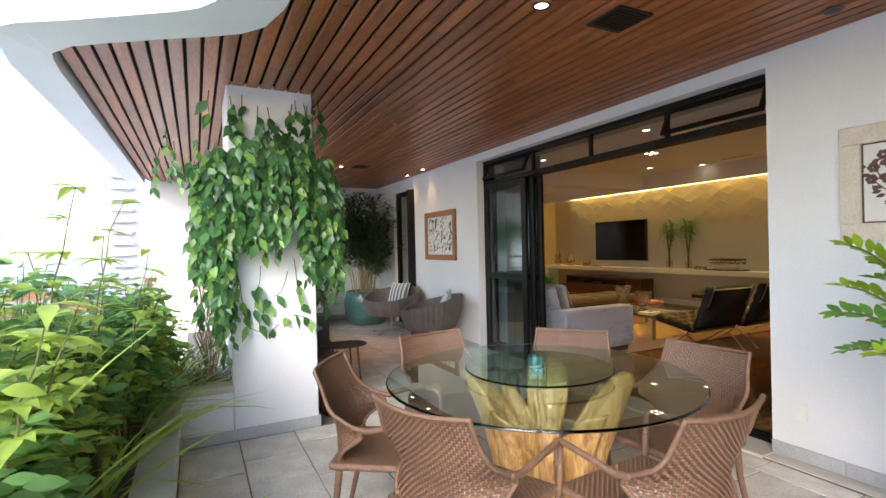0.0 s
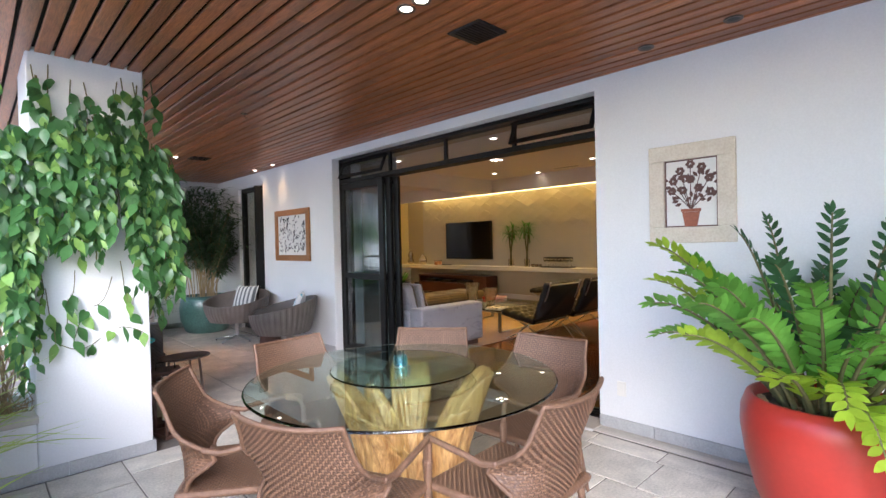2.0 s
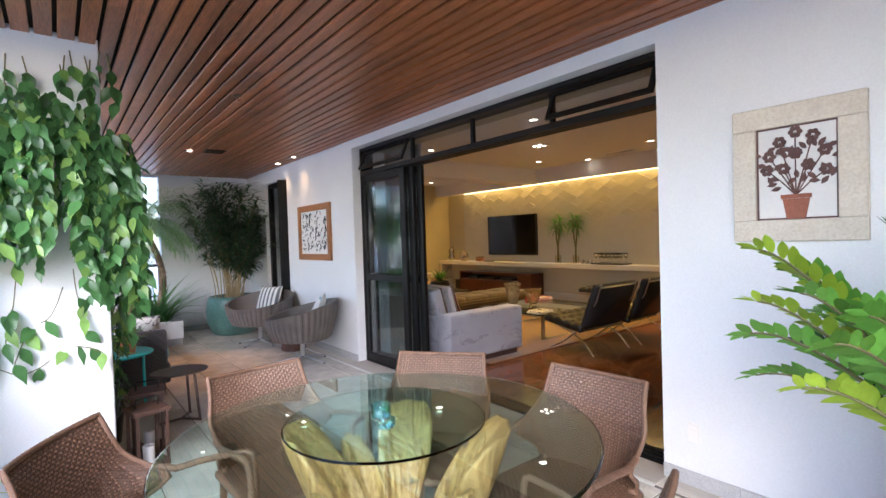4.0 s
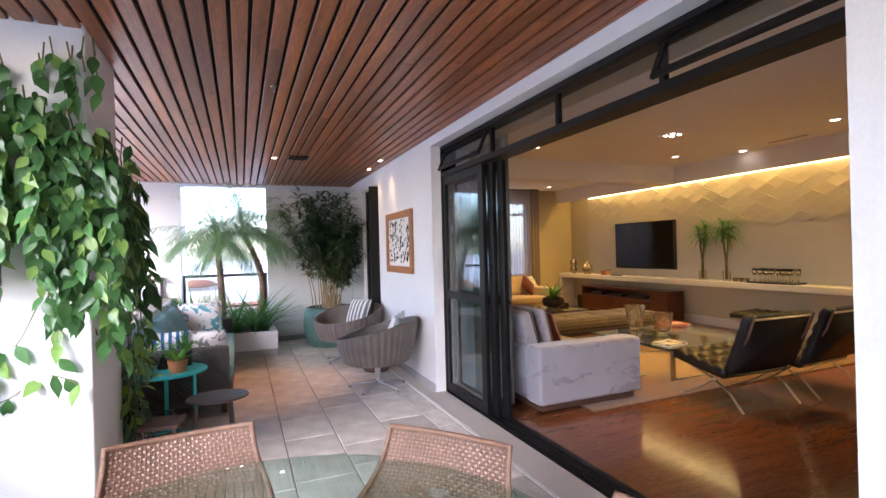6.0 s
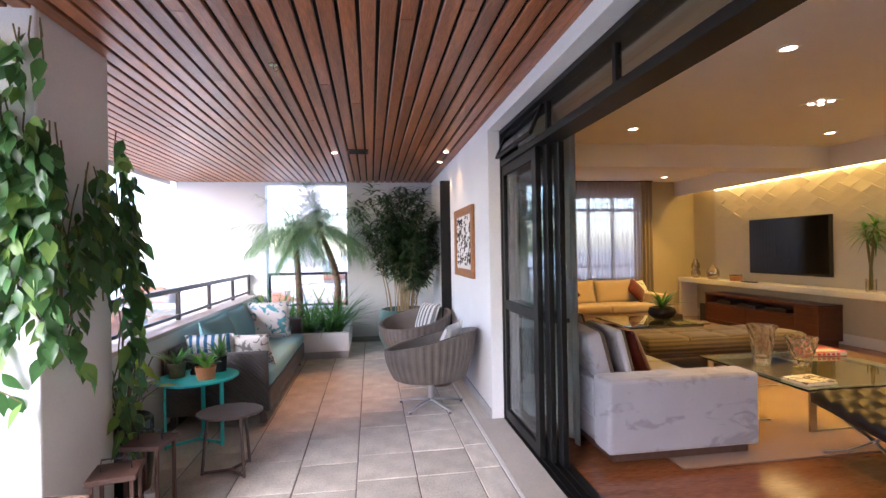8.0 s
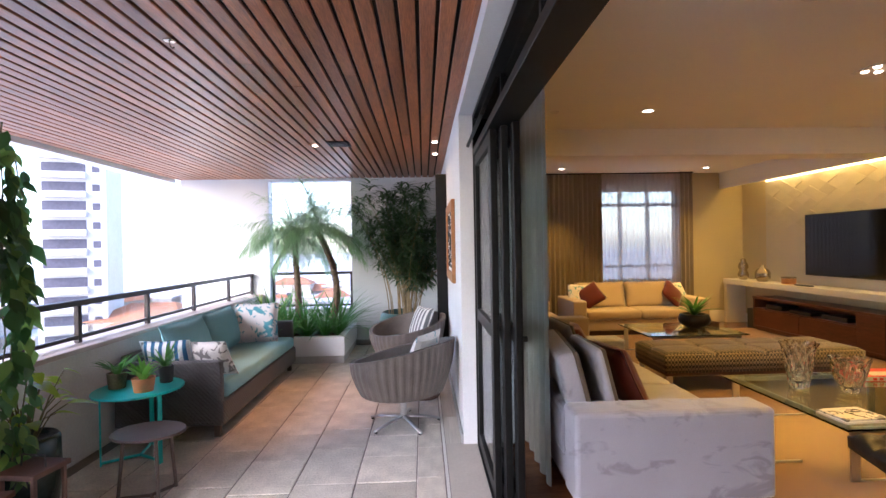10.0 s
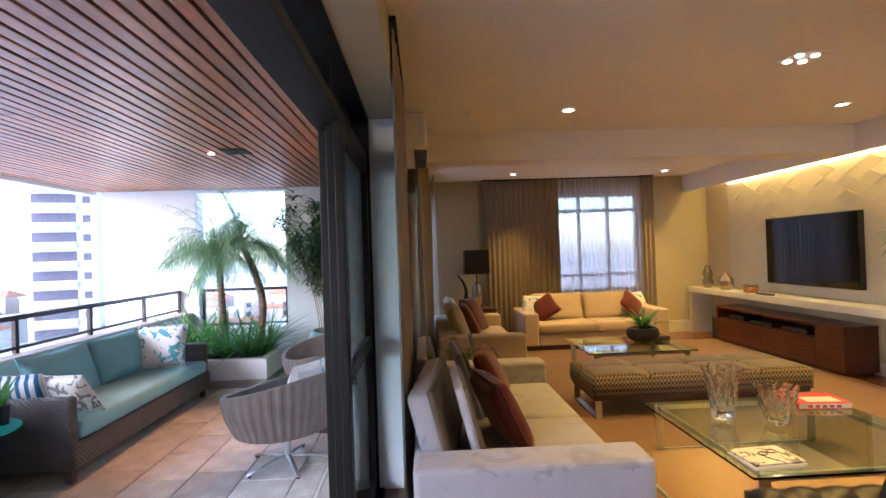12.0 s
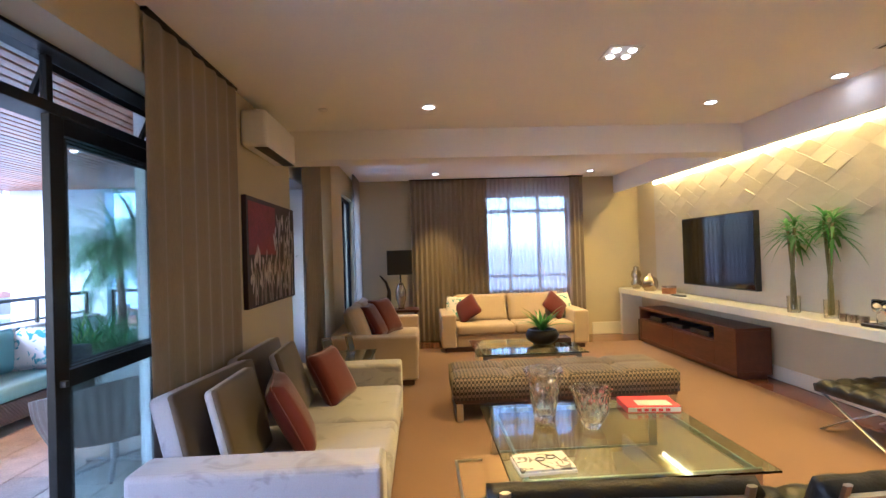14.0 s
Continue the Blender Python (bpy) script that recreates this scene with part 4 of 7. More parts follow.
# young lime stems, some hanging over the rim
for a, out, h, dr in ((3.80, 0.40, 0.36, 0.60), (3.62, 0.36, 0.30, 0.30), (3.4, 0.38, 0.44, 0.26), (4.05, 0.42, 0.42, 0.36), (3.0, 0.40, 0.36, 0.10)):
    zz_frond(s1, l1, Vector((0.17 * math.cos(a), 0.17 * math.sin(a), 0.56)), a, out, h, dr, r, 0.098, 15, 0.3, 0.0)
part("stem", s1, STEM, red, "thick green stems", smooth=True)["kind"] = "stuff"
part("foliage", f1, LEAF_ZZ, red, "glossy bright green leaflets", smooth=True, normals=False)
part("dark_foliage", o1, LEAF_ZZ_OLD, red, "dark green older leaflets", smooth=True, normals=False)
part("young_foliage", l1, LEAF_ZZ_NEW, red, "lime green young leaflets", smooth=True, normals=False)


# ---- pictures on the facade ----
def framed(name, label, y0, y1, z0, z1, rim, mat, x=OUT, depth=0.035):
    t = thing(name, label, "picture", pose(x, (y0 + y1) / 2, (z0 + z1) / 2))
    w, h = (y1 - y0) / 2, (z1 - z0) / 2
    for a, c, d, e in ((-w, w, h - rim, h), (-w, w, -h, -h + rim), (-w, -w + rim, -h + rim, h - rim), (w - rim, w, -h + rim, h - rim)):
        part("frame_rail", rb(-depth, -0.002, a, c, d, e, 0.005), mat, t)
    part("panel", bx(-0.014, -0.002, -w + rim, w - rim, -h + rim, h - rim), PAPER, t, "white picture ground")
    return t, w - rim, h - rim


WASHED = material("whitewashed_wood", (0.74, 0.68, 0.58), 0.8, var=0.22, scale=3, fine=26, bump=0.4, stretch=(3, 3, 3), dark=(0.60, 0.52, 0.42), stain=0.4)
BROWNPAINT = material("brown_relief", (0.12, 0.055, 0.045), 0.6, var=0.25, scale=10, bump=0.1)
CLAYPAINT = material("clay_relief", (0.30, 0.10, 0.055), 0.6, var=0.2, scale=10, bump=0.1)
INK = material("black_ink", (0.03, 0.03, 0.032), 0.6, var=0.2, bump=0.02)
FRAMEWOOD = material("honey_wood_frame", (0.36, 0.15, 0.05), 0.5, var=0.25, scale=4, fine=20, bump=0.1, stretch=(4, 0.8, 4))
picb, w, h = framed("flower_picture", "flower pot relief in a whitewashed wooden frame on the facade", 1.60, 2.14, 1.39, 2.05, 0.105, WASHED)
rng = random.Random(5)
for a, c, d, e in ((-w, w, h - 0.008, h), (-w, w, -h, -h + 0.008), (-w, -w + 0.008, -h + 0.008, h - 0.008), (w - 0.008, w, -h + 0.008, h - 0.008)):
    part("inner_border", bx(-0.019, -0.0145, a, c, d, e), BROWNPAINT, picb)
b = bmesh.new()
for y0, y1, z0, z1 in ((-0.062, 0.062, -0.125, -0.105),):
    box(b, -0.022, -0.0145, y0, y1, z0, z1)
vs = [b.verts.new(p) for p in ((-0.021, -0.055, -0.126), (-0.021, 0.055, -0.126), (-0.021, 0.038, -0.222), (-0.021, -0.038, -0.222))]
ve = bmesh.ops.extrude_face_region(b, geom=[b.faces.new(vs)])
bmesh.ops.translate(b, verts=[v for v in ve["geom"] if isinstance(v, bmesh.types.BMVert)], vec=(0.006, 0, 0))
part("painted_pot", b, CLAYPAINT, picb, "reddish clay pot")
b = bmesh.new()
flowers = [(0.0, 0.19), (-0.07, 0.165), (0.065, 0.15), (-0.115, 0.09), (0.11, 0.085), (0.0, 0.09), (-0.12, 0.0), (0.12, 0.02), (0.05, 0.02), (-0.05, 0.03)]
for fy, fz in flowers:
    tube(b, [(-0.018, 0, -0.11), (-0.018, fy * 0.5, (fz - 0.11) * 0.45), (-0.018, fy, fz)], 0.003, 5)
    for k in range(6):
        a = k * math.pi / 3
        lathe(b, [(0.0, -0.002), (0.012, -0.002), (0.012, 0.002), (0.0, 0.002)], 8, m=pose(-0.019, fy + 0.018 * math.cos(a), fz + 0.018 * math.sin(a), 0, 90, 0))
for k in range(34):
    y, z = rng.uniform(-0.14, 0.14), rng.uniform(-0.08, 0.12)
    leaf(b, (-0.019, y, z), (0, rng.uniform(-1, 1), rng.uniform(-0.3, 1)), (-1, 0, 0), 0.048, 0.024, 0.1, 0.0)
part("painted_bouquet", b, BROWNPAINT, picb, "dark brown flowers and leaves")

pica, w, h = framed("abstract_picture", "black and white abstract picture in a honey wood frame", 6.93, 7.98, 1.21, 1.97, 0.085, FRAMEWOOD)
b = bmesh.new()
for k in range(150):
    y, z = rng.uniform(-w + 0.04, w - 0.04), rng.uniform(-h + 0.04, h - 0.04)
    a = rng.uniform(0, 3.14)
    l = rng.uniform(0.02, 0.06)
    tube(b, [(-0.0155, y, z), (-0.0155, y + math.cos(a) * l * 0.5, z + math.sin(a) * l * 0.5 + rng.uniform(-0.012, 0.012)), (-0.0155, max(-w + 0.01, min(w - 0.01, y + math.cos(a) * l)), max(-h + 0.01, min(h - 0.01, z + math.sin(a) * l)))], rng.uniform(0.005, 0.012), 5, flat=0.3)
part("ink_drawing", b, INK, pica, "black ink marks")["kind"] = "stuff"

outlet = thing("wall_socket", "small cream socket plate on the facade", "socket", pose(OUT, 2.38, 0.31))
part("plate", rb(-0.010, -0.001, -0.035, 0.035, -0.055, 0.055, 0.003), WHITEPL, outlet)
part("insert", rb(-0.013, -0.0102, -0.018, 0.018, -0.03, 0.03, 0.002), WHITEPL, outlet)


# ---- ceiling fittings ----
def spot_fitting(x, y, z, r=0.045, group="", name="ceiling_spot", glow=True):
    t = thing(name, "small recessed ceiling spotlight" + (", switched on" if glow else " in the slats, switched off"), "spotlight", pose(x, y, z), group)
    part("trim", lt([(r, 0.0), (r * 1.45, 0.0), (r * 1.5, -0.004), (r * 1.4, -0.008), (r, -0.006)], 24, caps=False), WHITEPL if z > 2.7 else BROWNMETAL, t)
    part("lens", lt([(0.0, -0.003), (r, -0.003), (r, 0.001), (0.0, 0.001)], 20), LAMPGLOW if glow else PLASTIC, t)
    return t


for i, (sx, sy) in enumerate(TERRACE_SPOTS):
    spot_fitting(sx, sy, DECK_Z - 0.004, 0.034, "terrace spots", glow=i < 4)
spot_fitting(2.14, 2.53, DECK_Z - 0.004, 0.034, "terrace spots")
for sx, sy in ROOM_SPOTS:
    spot_fitting(sx, sy, ROOM_Z - 0.002, 0.05, "room spots")
spot_fitting(9.22, 6.75, ROOM_Z - 0.002, 0.05, "room spots")
for sx, sy in ROOM_CLUSTERS:
    t = thing("lamp_cluster", "square recessed fitting with four round lamps, on", "ceiling lamp", pose(sx, sy, ROOM_Z))
    part("plate", rb(-0.12, 0.12, -0.12, 0.12, -0.010, -0.001, 0.004), WHITEPL, t)
    for ax in (-0.055, 0.055):
        for ay in (-0.055, 0.055):
            part("lamp", lt([(0.0, -0.020), (0.020, -0.018), (0.028, -0.010), (0.0, -0.010)], 20, m=pose(ax, ay, 0)), LAMPGLOW, t, smooth=True)


def speaker_grille(x, y, s):
    t = thing("ceiling_vent", "dark square ventilation grille in the slat ceiling", "vent", pose(x, y, DECK_Z))
    part("frame", rb(-s, s, -s, s, -0.012, -0.002, 0.003), PLASTIC, t)
    for k in range(9):
        y0 = -s + 0.02 + k * (2 * s - 0.04) / 9
        part("slat", bx(-s + 0.015, s - 0.015, y0, y0 + 0.010, -0.017, -0.0125), PLASTIC, t)


speaker_grille(2.64, 2.60, 0.125)
speaker_grille(2.76, 7.80, 0.12)
sl = thing("ceiling_slot", "long narrow air outlet in the room ceiling", "vent", pose(9.02, 5.95, ROOM_Z))
part("frame", rb(-0.03, 0.03, -0.28, 0.28, -0.008, -0.001, 0.003), WHITEPL, sl)
part("slot", bx(-0.012, 0.012, -0.26, 0.26, -0.010, -0.0082), PLASTIC, sl)
sm = thing("smoke_detector", "small round detector on the room ceiling", "detector", pose(4.98, 7.42, ROOM_Z))
part("body", lt([(0.0, -0.02), (0.03, -0.018), (0.045, -0.004), (0.045, -0.001), (0.0, -0.001)], 20), WHITEPL, sm, smooth=True)
hk = thing("ceiling_hook", "small brass hook hanging from the slat ceiling", "hook", pose(2.32, 5.19, DECK_Z))
part("plate", lt([(0.0, -0.008), (0.03, -0.006), (0.03, -0.001), (0.0, -0.001)], 16), SILVER, hk)
part("hook", tb([(0, 0, -0.006), (0, 0, -0.03), (0.012, 0, -0.045), (0.024, 0, -0.035)], 0.004, 6), SILVER, hk)


# ---- terrace: lounge group ----
def woven_material(name, colour):
    m = material(name, colour, 0.5, var=0.2, scale=6, fine=90, bump=0.1)
    nd, ln = m.node_tree.nodes, m.node_tree.links
    w1, w2, mx, bp = (nd.new("ShaderNode" + k) for k in ("TexWave", "TexWave", "Math", "Bump"))
    tc = nd["Texture Coordinate"]
    for w_, d_, s_ in ((w1, "Z", 26), (w2, "DIAGONAL", 17)):
        w_.bands_direction = d_
        w_.inputs["Scale"].default_value, w_.inputs["Distortion"].default_value = s_, 0.4
        ln.new(tc.outputs["Object"], w_.inputs["Vector"])
    mx.operation = "MULTIPLY"
    ln.new(w1.outputs["Fac"], mx.inputs[0])
    ln.new(w2.outputs["Fac"], mx.inputs[1])
    ln.new(mx.outputs["Value"], bp.inputs["Height"])
    bp.inputs["Strength"].default_value, bp.inputs["Distance"].default_value = 0.8, 0.012
    ln.new(bp.outputs["Normal"], nd["Principled BSDF"].inputs["Normal"])
    return m


SOFAWEAVE = woven_material("grey_sofa_weave", (0.105, 0.098, 0.094))
ts = thing("wicker_sofa", "long grey wicker outdoor sofa with turquoise seat along the parapet", "sofa", pose(1.10, 6.62, 0))
L, D = 2.28, 0.88
part("base", rb(0.0, D, 0.0, L, 0.10, 0.30, 0.02), SOFAWEAVE, ts)
for y0, y1 in ((0.0, 0.085), (L - 0.085, L)):
    part("arm", rb(0.0, D - 0.02, y0 - 0.004, y1 + 0.004, 0.12, 0.635, 0.025), SOFAWEAVE, ts)
part("backrest", rb(-0.002, 0.085, 0.09, L - 0.09, 0.29, 0.68, 0.025), SOFAWEAVE, ts)
for y in (0.06, L - 0.06):
    for x in (0.06, D - 0.07):
        part("leg", rb(x - 0.025, x + 0.025, y - 0.025, y + 0.025, 0.0, 0.105, 0.004), BROWNMETAL, ts)
part("seat_cushion", rb(0.085, D + 0.01, 0.09, L - 0.09, 0.302, 0.44, 0.045, 3), TEALFAB, ts, "turquoise seat cushion", smooth=True)


def piping(bm, w, d, r=0.006):
    """A cord round the seam of a cushion."""
    k = 10
    pts = [(w / 2 * (1 - 2 * i / k), d / 2 * (1 - 0.06 * (1 - abs(1 - 2 * i / k)))) for i in range(k)]
    pts += [(-w / 2 * (1 - 0.06 * (1 - abs(1 - 2 * i / k))), d / 2 * (1 - 2 * i / k)) for i in range(k)]
    pts += [(-x, -y) for x, y in pts]
    tube(bm, [(x, y, 0.0) for x, y in pts + pts[:1]], r, 6)
    return bm


def loose_cushion(label, mat, x, y, z, w, d, h, rx, ry, rz, group="", name="cushion"):
    t = thing(name, label, "cushion", pose(x, y, z, rx, ry, rz), group)
    b = bmesh.new()
    cushion(b, w, d, h, n=10)
    cv = part("cover", b, mat, t, smooth=True)
    part("piping", piping(bmesh.new(), w, d), mat, cv, smooth=True)
    return t


def patterned(name, base, ink, scale=14, kind="blot"):
    m = material(name, base, 0.9, var=0.06, scale=4, fine=200, bump=0.2)
    nd, ln = m.node_tree.nodes, m.node_tree.links
    tc = nd["Texture Coordinate"]
    mx = nd.new("ShaderNodeMix")
    mx.data_type = "RGBA"
    bs = nd["Principled BSDF"]
    src = bs.inputs["Base Color"].links[0].from_socket
    rp = nd.new("ShaderNodeValToRGB")
    if kind == "stripe":
        tx = nd.new("ShaderNodeTexWave")
        tx.bands_direction = "X"
        tx.inputs["Scale"].default_value, tx.inputs["Distortion"].default_value = scale, 0.2
        rp.color_ramp.interpolation = "CONSTANT"
        rp.color_ramp.elements[1].position = 0.55
    else:
        tx = nd.new("ShaderNodeTexNoise")
        tx.inputs["Scale"].default_value, tx.inputs["Detail"].default_value, tx.inputs["Distortion"].default_value = scale, 2, 1.5
        rp.color_ramp.elements[0].position, rp.color_ramp.elements[1].position = 0.56, 0.60
    ln.new(tc.outputs["Object"], tx.inputs["Vector"])
    ln.new(tx.outputs["Fac"], rp.inputs["Fac"])
    ln.new(rp.outputs["Color"], mx.inputs["Factor"])
    ln.new(src, mx.inputs["A"])
    mx.inputs["B"].default_value = (*ink, 1)
    ln.new(mx.outputs["Result"], bs.inputs["Base Color"])
    return m


CORAL = patterned("white_coral_print", (0.74, 0.73, 0.70), (0.10, 0.36, 0.42), 9)
DARKPRINT = patterned("white_grey_print", (0.70, 0.68, 0.64), (0.22, 0.21, 0.20), 13)
BLUESTRIPE = patterned("blue_stripe", (0.70, 0.72, 0.74), (0.03, 0.13, 0.26), 5, "stripe")
GREYSTRIPE = patterned("grey_stripe", (0.66, 0.66, 0.62), (0.16, 0.17, 0.17), 4.5, "stripe")
for k, y in enumerate((7.42, 8.22)):
    loose_cushion("large turquoise back cushion leaning on the wicker sofa", TEALFAB, 1.34, y, 0.64, 0.48, 0.82, 0.20, 0, -108, 0, "sofa back cushions", "back_cushion")
loose_cushion("square white cushion with a coral print on the wicker sofa", CORAL, 1.60, 8.56, 0.66, 0.50, 0.48, 0.15, 66, 0, 12)
loose_cushion("blue and white striped cushion on the wicker sofa", BLUESTRIPE, 1.42, 6.88, 0.585, 0.40, 0.42, 0.13, 112, 0, 4)
loose_cushion("white cushion with a dark plant print on the wicker sofa", DARKPRINT, 1.74, 6.95, 0.58, 0.42, 0.42, 0.12, 122, 0, -10)

# side tables
tt = thing("side_table", "round turquoise metal side table beside the wicker sofa", "side table", pose(1.49, 6.30, 0))
part("top", lt([(0.0, 0.508), (0.298, 0.508), (0.305, 0.512), (0.305, 0.522), (0.298, 0.526), (0.0, 0.526)], 48), TEAL, tt)
for a in (100, 215, 330):
    x, y = 0.245 * math.cos(radians(a)), 0.245 * math.sin(radians(a))
    part("leg", rb(-0.016, 0.016, -0.006, 0.006, 0.0, 0.51, 0.002, m=pose(x, y, 0, 0, 0, a + 90)), TEAL, tt)
b = bmesh.new()
for a in (100, 215, 330):
    tube(b, [(0.245 * math.cos(radians(a)), 0.245 * math.sin(radians(a)), 0.02), (0.0, 0.0, 0.02)], 0.011, 6)
part("stretcher", b, TEAL, tt)
bt = thing("side_table", "low oval brown metal side table with three legs", "side table", pose(1.90, 5.68, 0))
b = bmesh.new()
lathe(b, [(0.0, 0.405), (0.212, 0.405), (0.218, 0.409), (0.218, 0.418), (0.212, 0.422), (0.0, 0.422)], 40, m=Matrix.Diagonal((1, 0.82, 1, 1)))
part("top", b, BROWNMETAL, bt)
for a in (60, 190, 310):
    x, y = 0.16 * math.cos(radians(a)), 0.14 * math.sin(radians(a))
    part("leg", tb([(x * 0.9, y * 0.9, 0.41), (x * 1.15, y * 1.15, 0.0)], 0.011, 8), BROWNMETAL, bt)
b = bmesh.new()
for a in (60, 190, 310):
    tube(b, [(0.184 * math.cos(radians(a)), 0.161 * math.sin(radians(a)), 0.012), (0, 0, 0.012)], 0.010, 6)
part("stretcher", b, BROWNMETAL, bt)


def strap_plant(bm, base, count, length, width, seed, spread=1.0, stand=1.0):
    r = random.Random(seed)
    for k in range(count):
        a = r.uniform(0, 6.283)
        lean = r.uniform(0.15, 1.0) * spread
        l = length * r.uniform(0.6, 1.1)
        way = Vector((math.cos(a) * lean, math.sin(a) * lean, stand))
        leaf(bm, Vector(base) + Vector((math.cos(a), math.sin(a), 0)) * r.uniform(0, 0.03), way, (-math.cos(a), -math.sin(a), 1), l, width * r.uniform(0.7, 1.2), 0.3, r.uniform(0.25, 0.75), (0.5, 0.9, 1.0, 0.8, 0.5, 0.0))


def small_pot(x, y, z, r, h, mat, label, seed, leafmat, length=0.19, width=0.03):
    t = thing("potted_plant", label, "potted plant", pose(x, y, z))
    part("pot", lt([(0.0, 0.0), (r * 0.82, 0.0), (r, h), (r * 0.9, h), (r * 0.88, h - 0.012), (0.0, h - 0.012)], 28), mat, t, smooth=False)
    b = bmesh.new()
    strap_plant(b, (0, 0, h - 0.012), 22, length, width, seed, 0.9, 1.0)
    part("foliage", b, leafmat, t, "green strap leaves", smooth=True, normals=False)
    return t


small_pot(1.33, 6.30, 0.526, 0.068, 0.115, MOSSPOT, "small mossy brown pot with green strap leaves", 1, LEAF_STRAP)
small_pot(1.58, 6.20, 0.526, 0.078, 0.098, TERRA, "small terracotta pot with pale green leaves", 2, LEAF_ZZ, 0.17, 0.036)
small_pot(1.62, 6.44, 0.526, 0.055, 0.13, BLACKPOT, "small black pot with upright green leaves", 3, LEAF_STRAP, 0.2, 0.026)
buddha = lt([(0.0, 0.0), (0.045, 0.0), (0.048, 0.02), (0.034, 0.045), (0.03, 0.075), (0.016, 0.088), (0.02, 0.105), (0.016, 0.125), (0.0, 0.132)], 20)
tagged(part("figurine", buddha, BRONZE, None, smooth=True), "small dark bronze seated figurine on the turquoise table", "figurine").matrix_basis = pose(1.45, 6.38, 0.5265)


dp = thing("potted_plant", "leafy yellow green plant in a dark glazed pot beside the column", "potted plant", pose(1.31, 5.47, 0))
part("pot", lt([(0.0, 0.0), (0.13, 0.0), (0.15, 0.02), (0.175, 0.25), (0.17, 0.46), (0.155, 0.48), (0.145, 0.46), (0.0, 0.44)], 32), DARKGLAZE, dp, "dark green glazed pot", smooth=True)
rr_ = random.Random(52)
b, w_ = bmesh.new(), bmesh.new()
for k in range(26):
    a, o_ = rr_.uniform(0, 6.283), rr_.uniform(0.08, 0.24)
    if math.cos(a) < -0.3 or math.sin(a) < -0.5:
        o_ *= 0.5
    tip = Vector((math.cos(a) * o_, math.sin(a) * o_, 0.46 + rr_.uniform(0.10, 0.40)))
    tube(w_, [(tip.x * 0.2, tip.y * 0.2, 0.44), (tip.x * 0.6, tip.y * 0.6, 0.30 + tip.z * 0.45), tip], 0.004, 5)
    leaf(b, tip, (math.cos(a), math.sin(a), rr_.uniform(-0.6, 0.3)), (-0.4 * math.cos(a), -0.4 * math.sin(a), 1), rr_.uniform(0.10, 0.16), rr_.uniform(0.07, 0.10), 0.2, 0.3, (0.3, 0.95, 1.0, 0.75, 0.4, 0.0))
part("stem", w_, STEM, dp)
part("foliage", b, LEAF_ZZ_NEW, dp, "broad yellow green leaves", smooth=True, normals=False)


def lantern(x, y, h, rz):
    t = thing("lantern", "small dark wooden lantern with an iron handle beside the column", "lantern", pose(x, y, 0, 0, 0, rz), "lanterns beside the column")
    part("base", rb(-0.10, 0.10, -0.10, 0.10, 0.0, 0.03, 0.004), CHESTNUT, t)
    part("roof", rb(-0.112, 0.112, -0.112, 0.112, h - 0.028, h, 0.005), CHESTNUT, t)
    for sx in (-1, 1):
        for sy in (-1, 1):
            part("post", rb(sx * 0.088 - 0.009, sx * 0.088 + 0.009, sy * 0.088 - 0.009, sy * 0.088 + 0.009, 0.03, h - 0.028, 0.002), CHESTNUT, t)
    cd = part("candle", lt([(0.0, 0.03), (0.035, 0.03), (0.035, 0.14), (0.0, 0.14)], 20), PAPER, t, "white candle")
    part("wick", tb([(0, 0, 0.14), (0.002, 0, 0.152)], 0.0015, 5), PLASTIC, cd, "black wick")
    part("handle", tb([(-0.07, 0, h - 0.004), (-0.065, 0, h + 0.06), (0.065, 0, h + 0.06), (0.07, 0, h - 0.004)], 0.005, 6), PLASTIC, t)


CHESTNUT = material("worn_chestnut_wood", (0.085, 0.042, 0.029), 0.6, var=0.3, scale=5, fine=30, bump=0.15, stretch=(5, 1, 5))
lantern(1.56, 4.86, 0.40, 12)
lantern(1.60, 5.16, 0.44, -8)


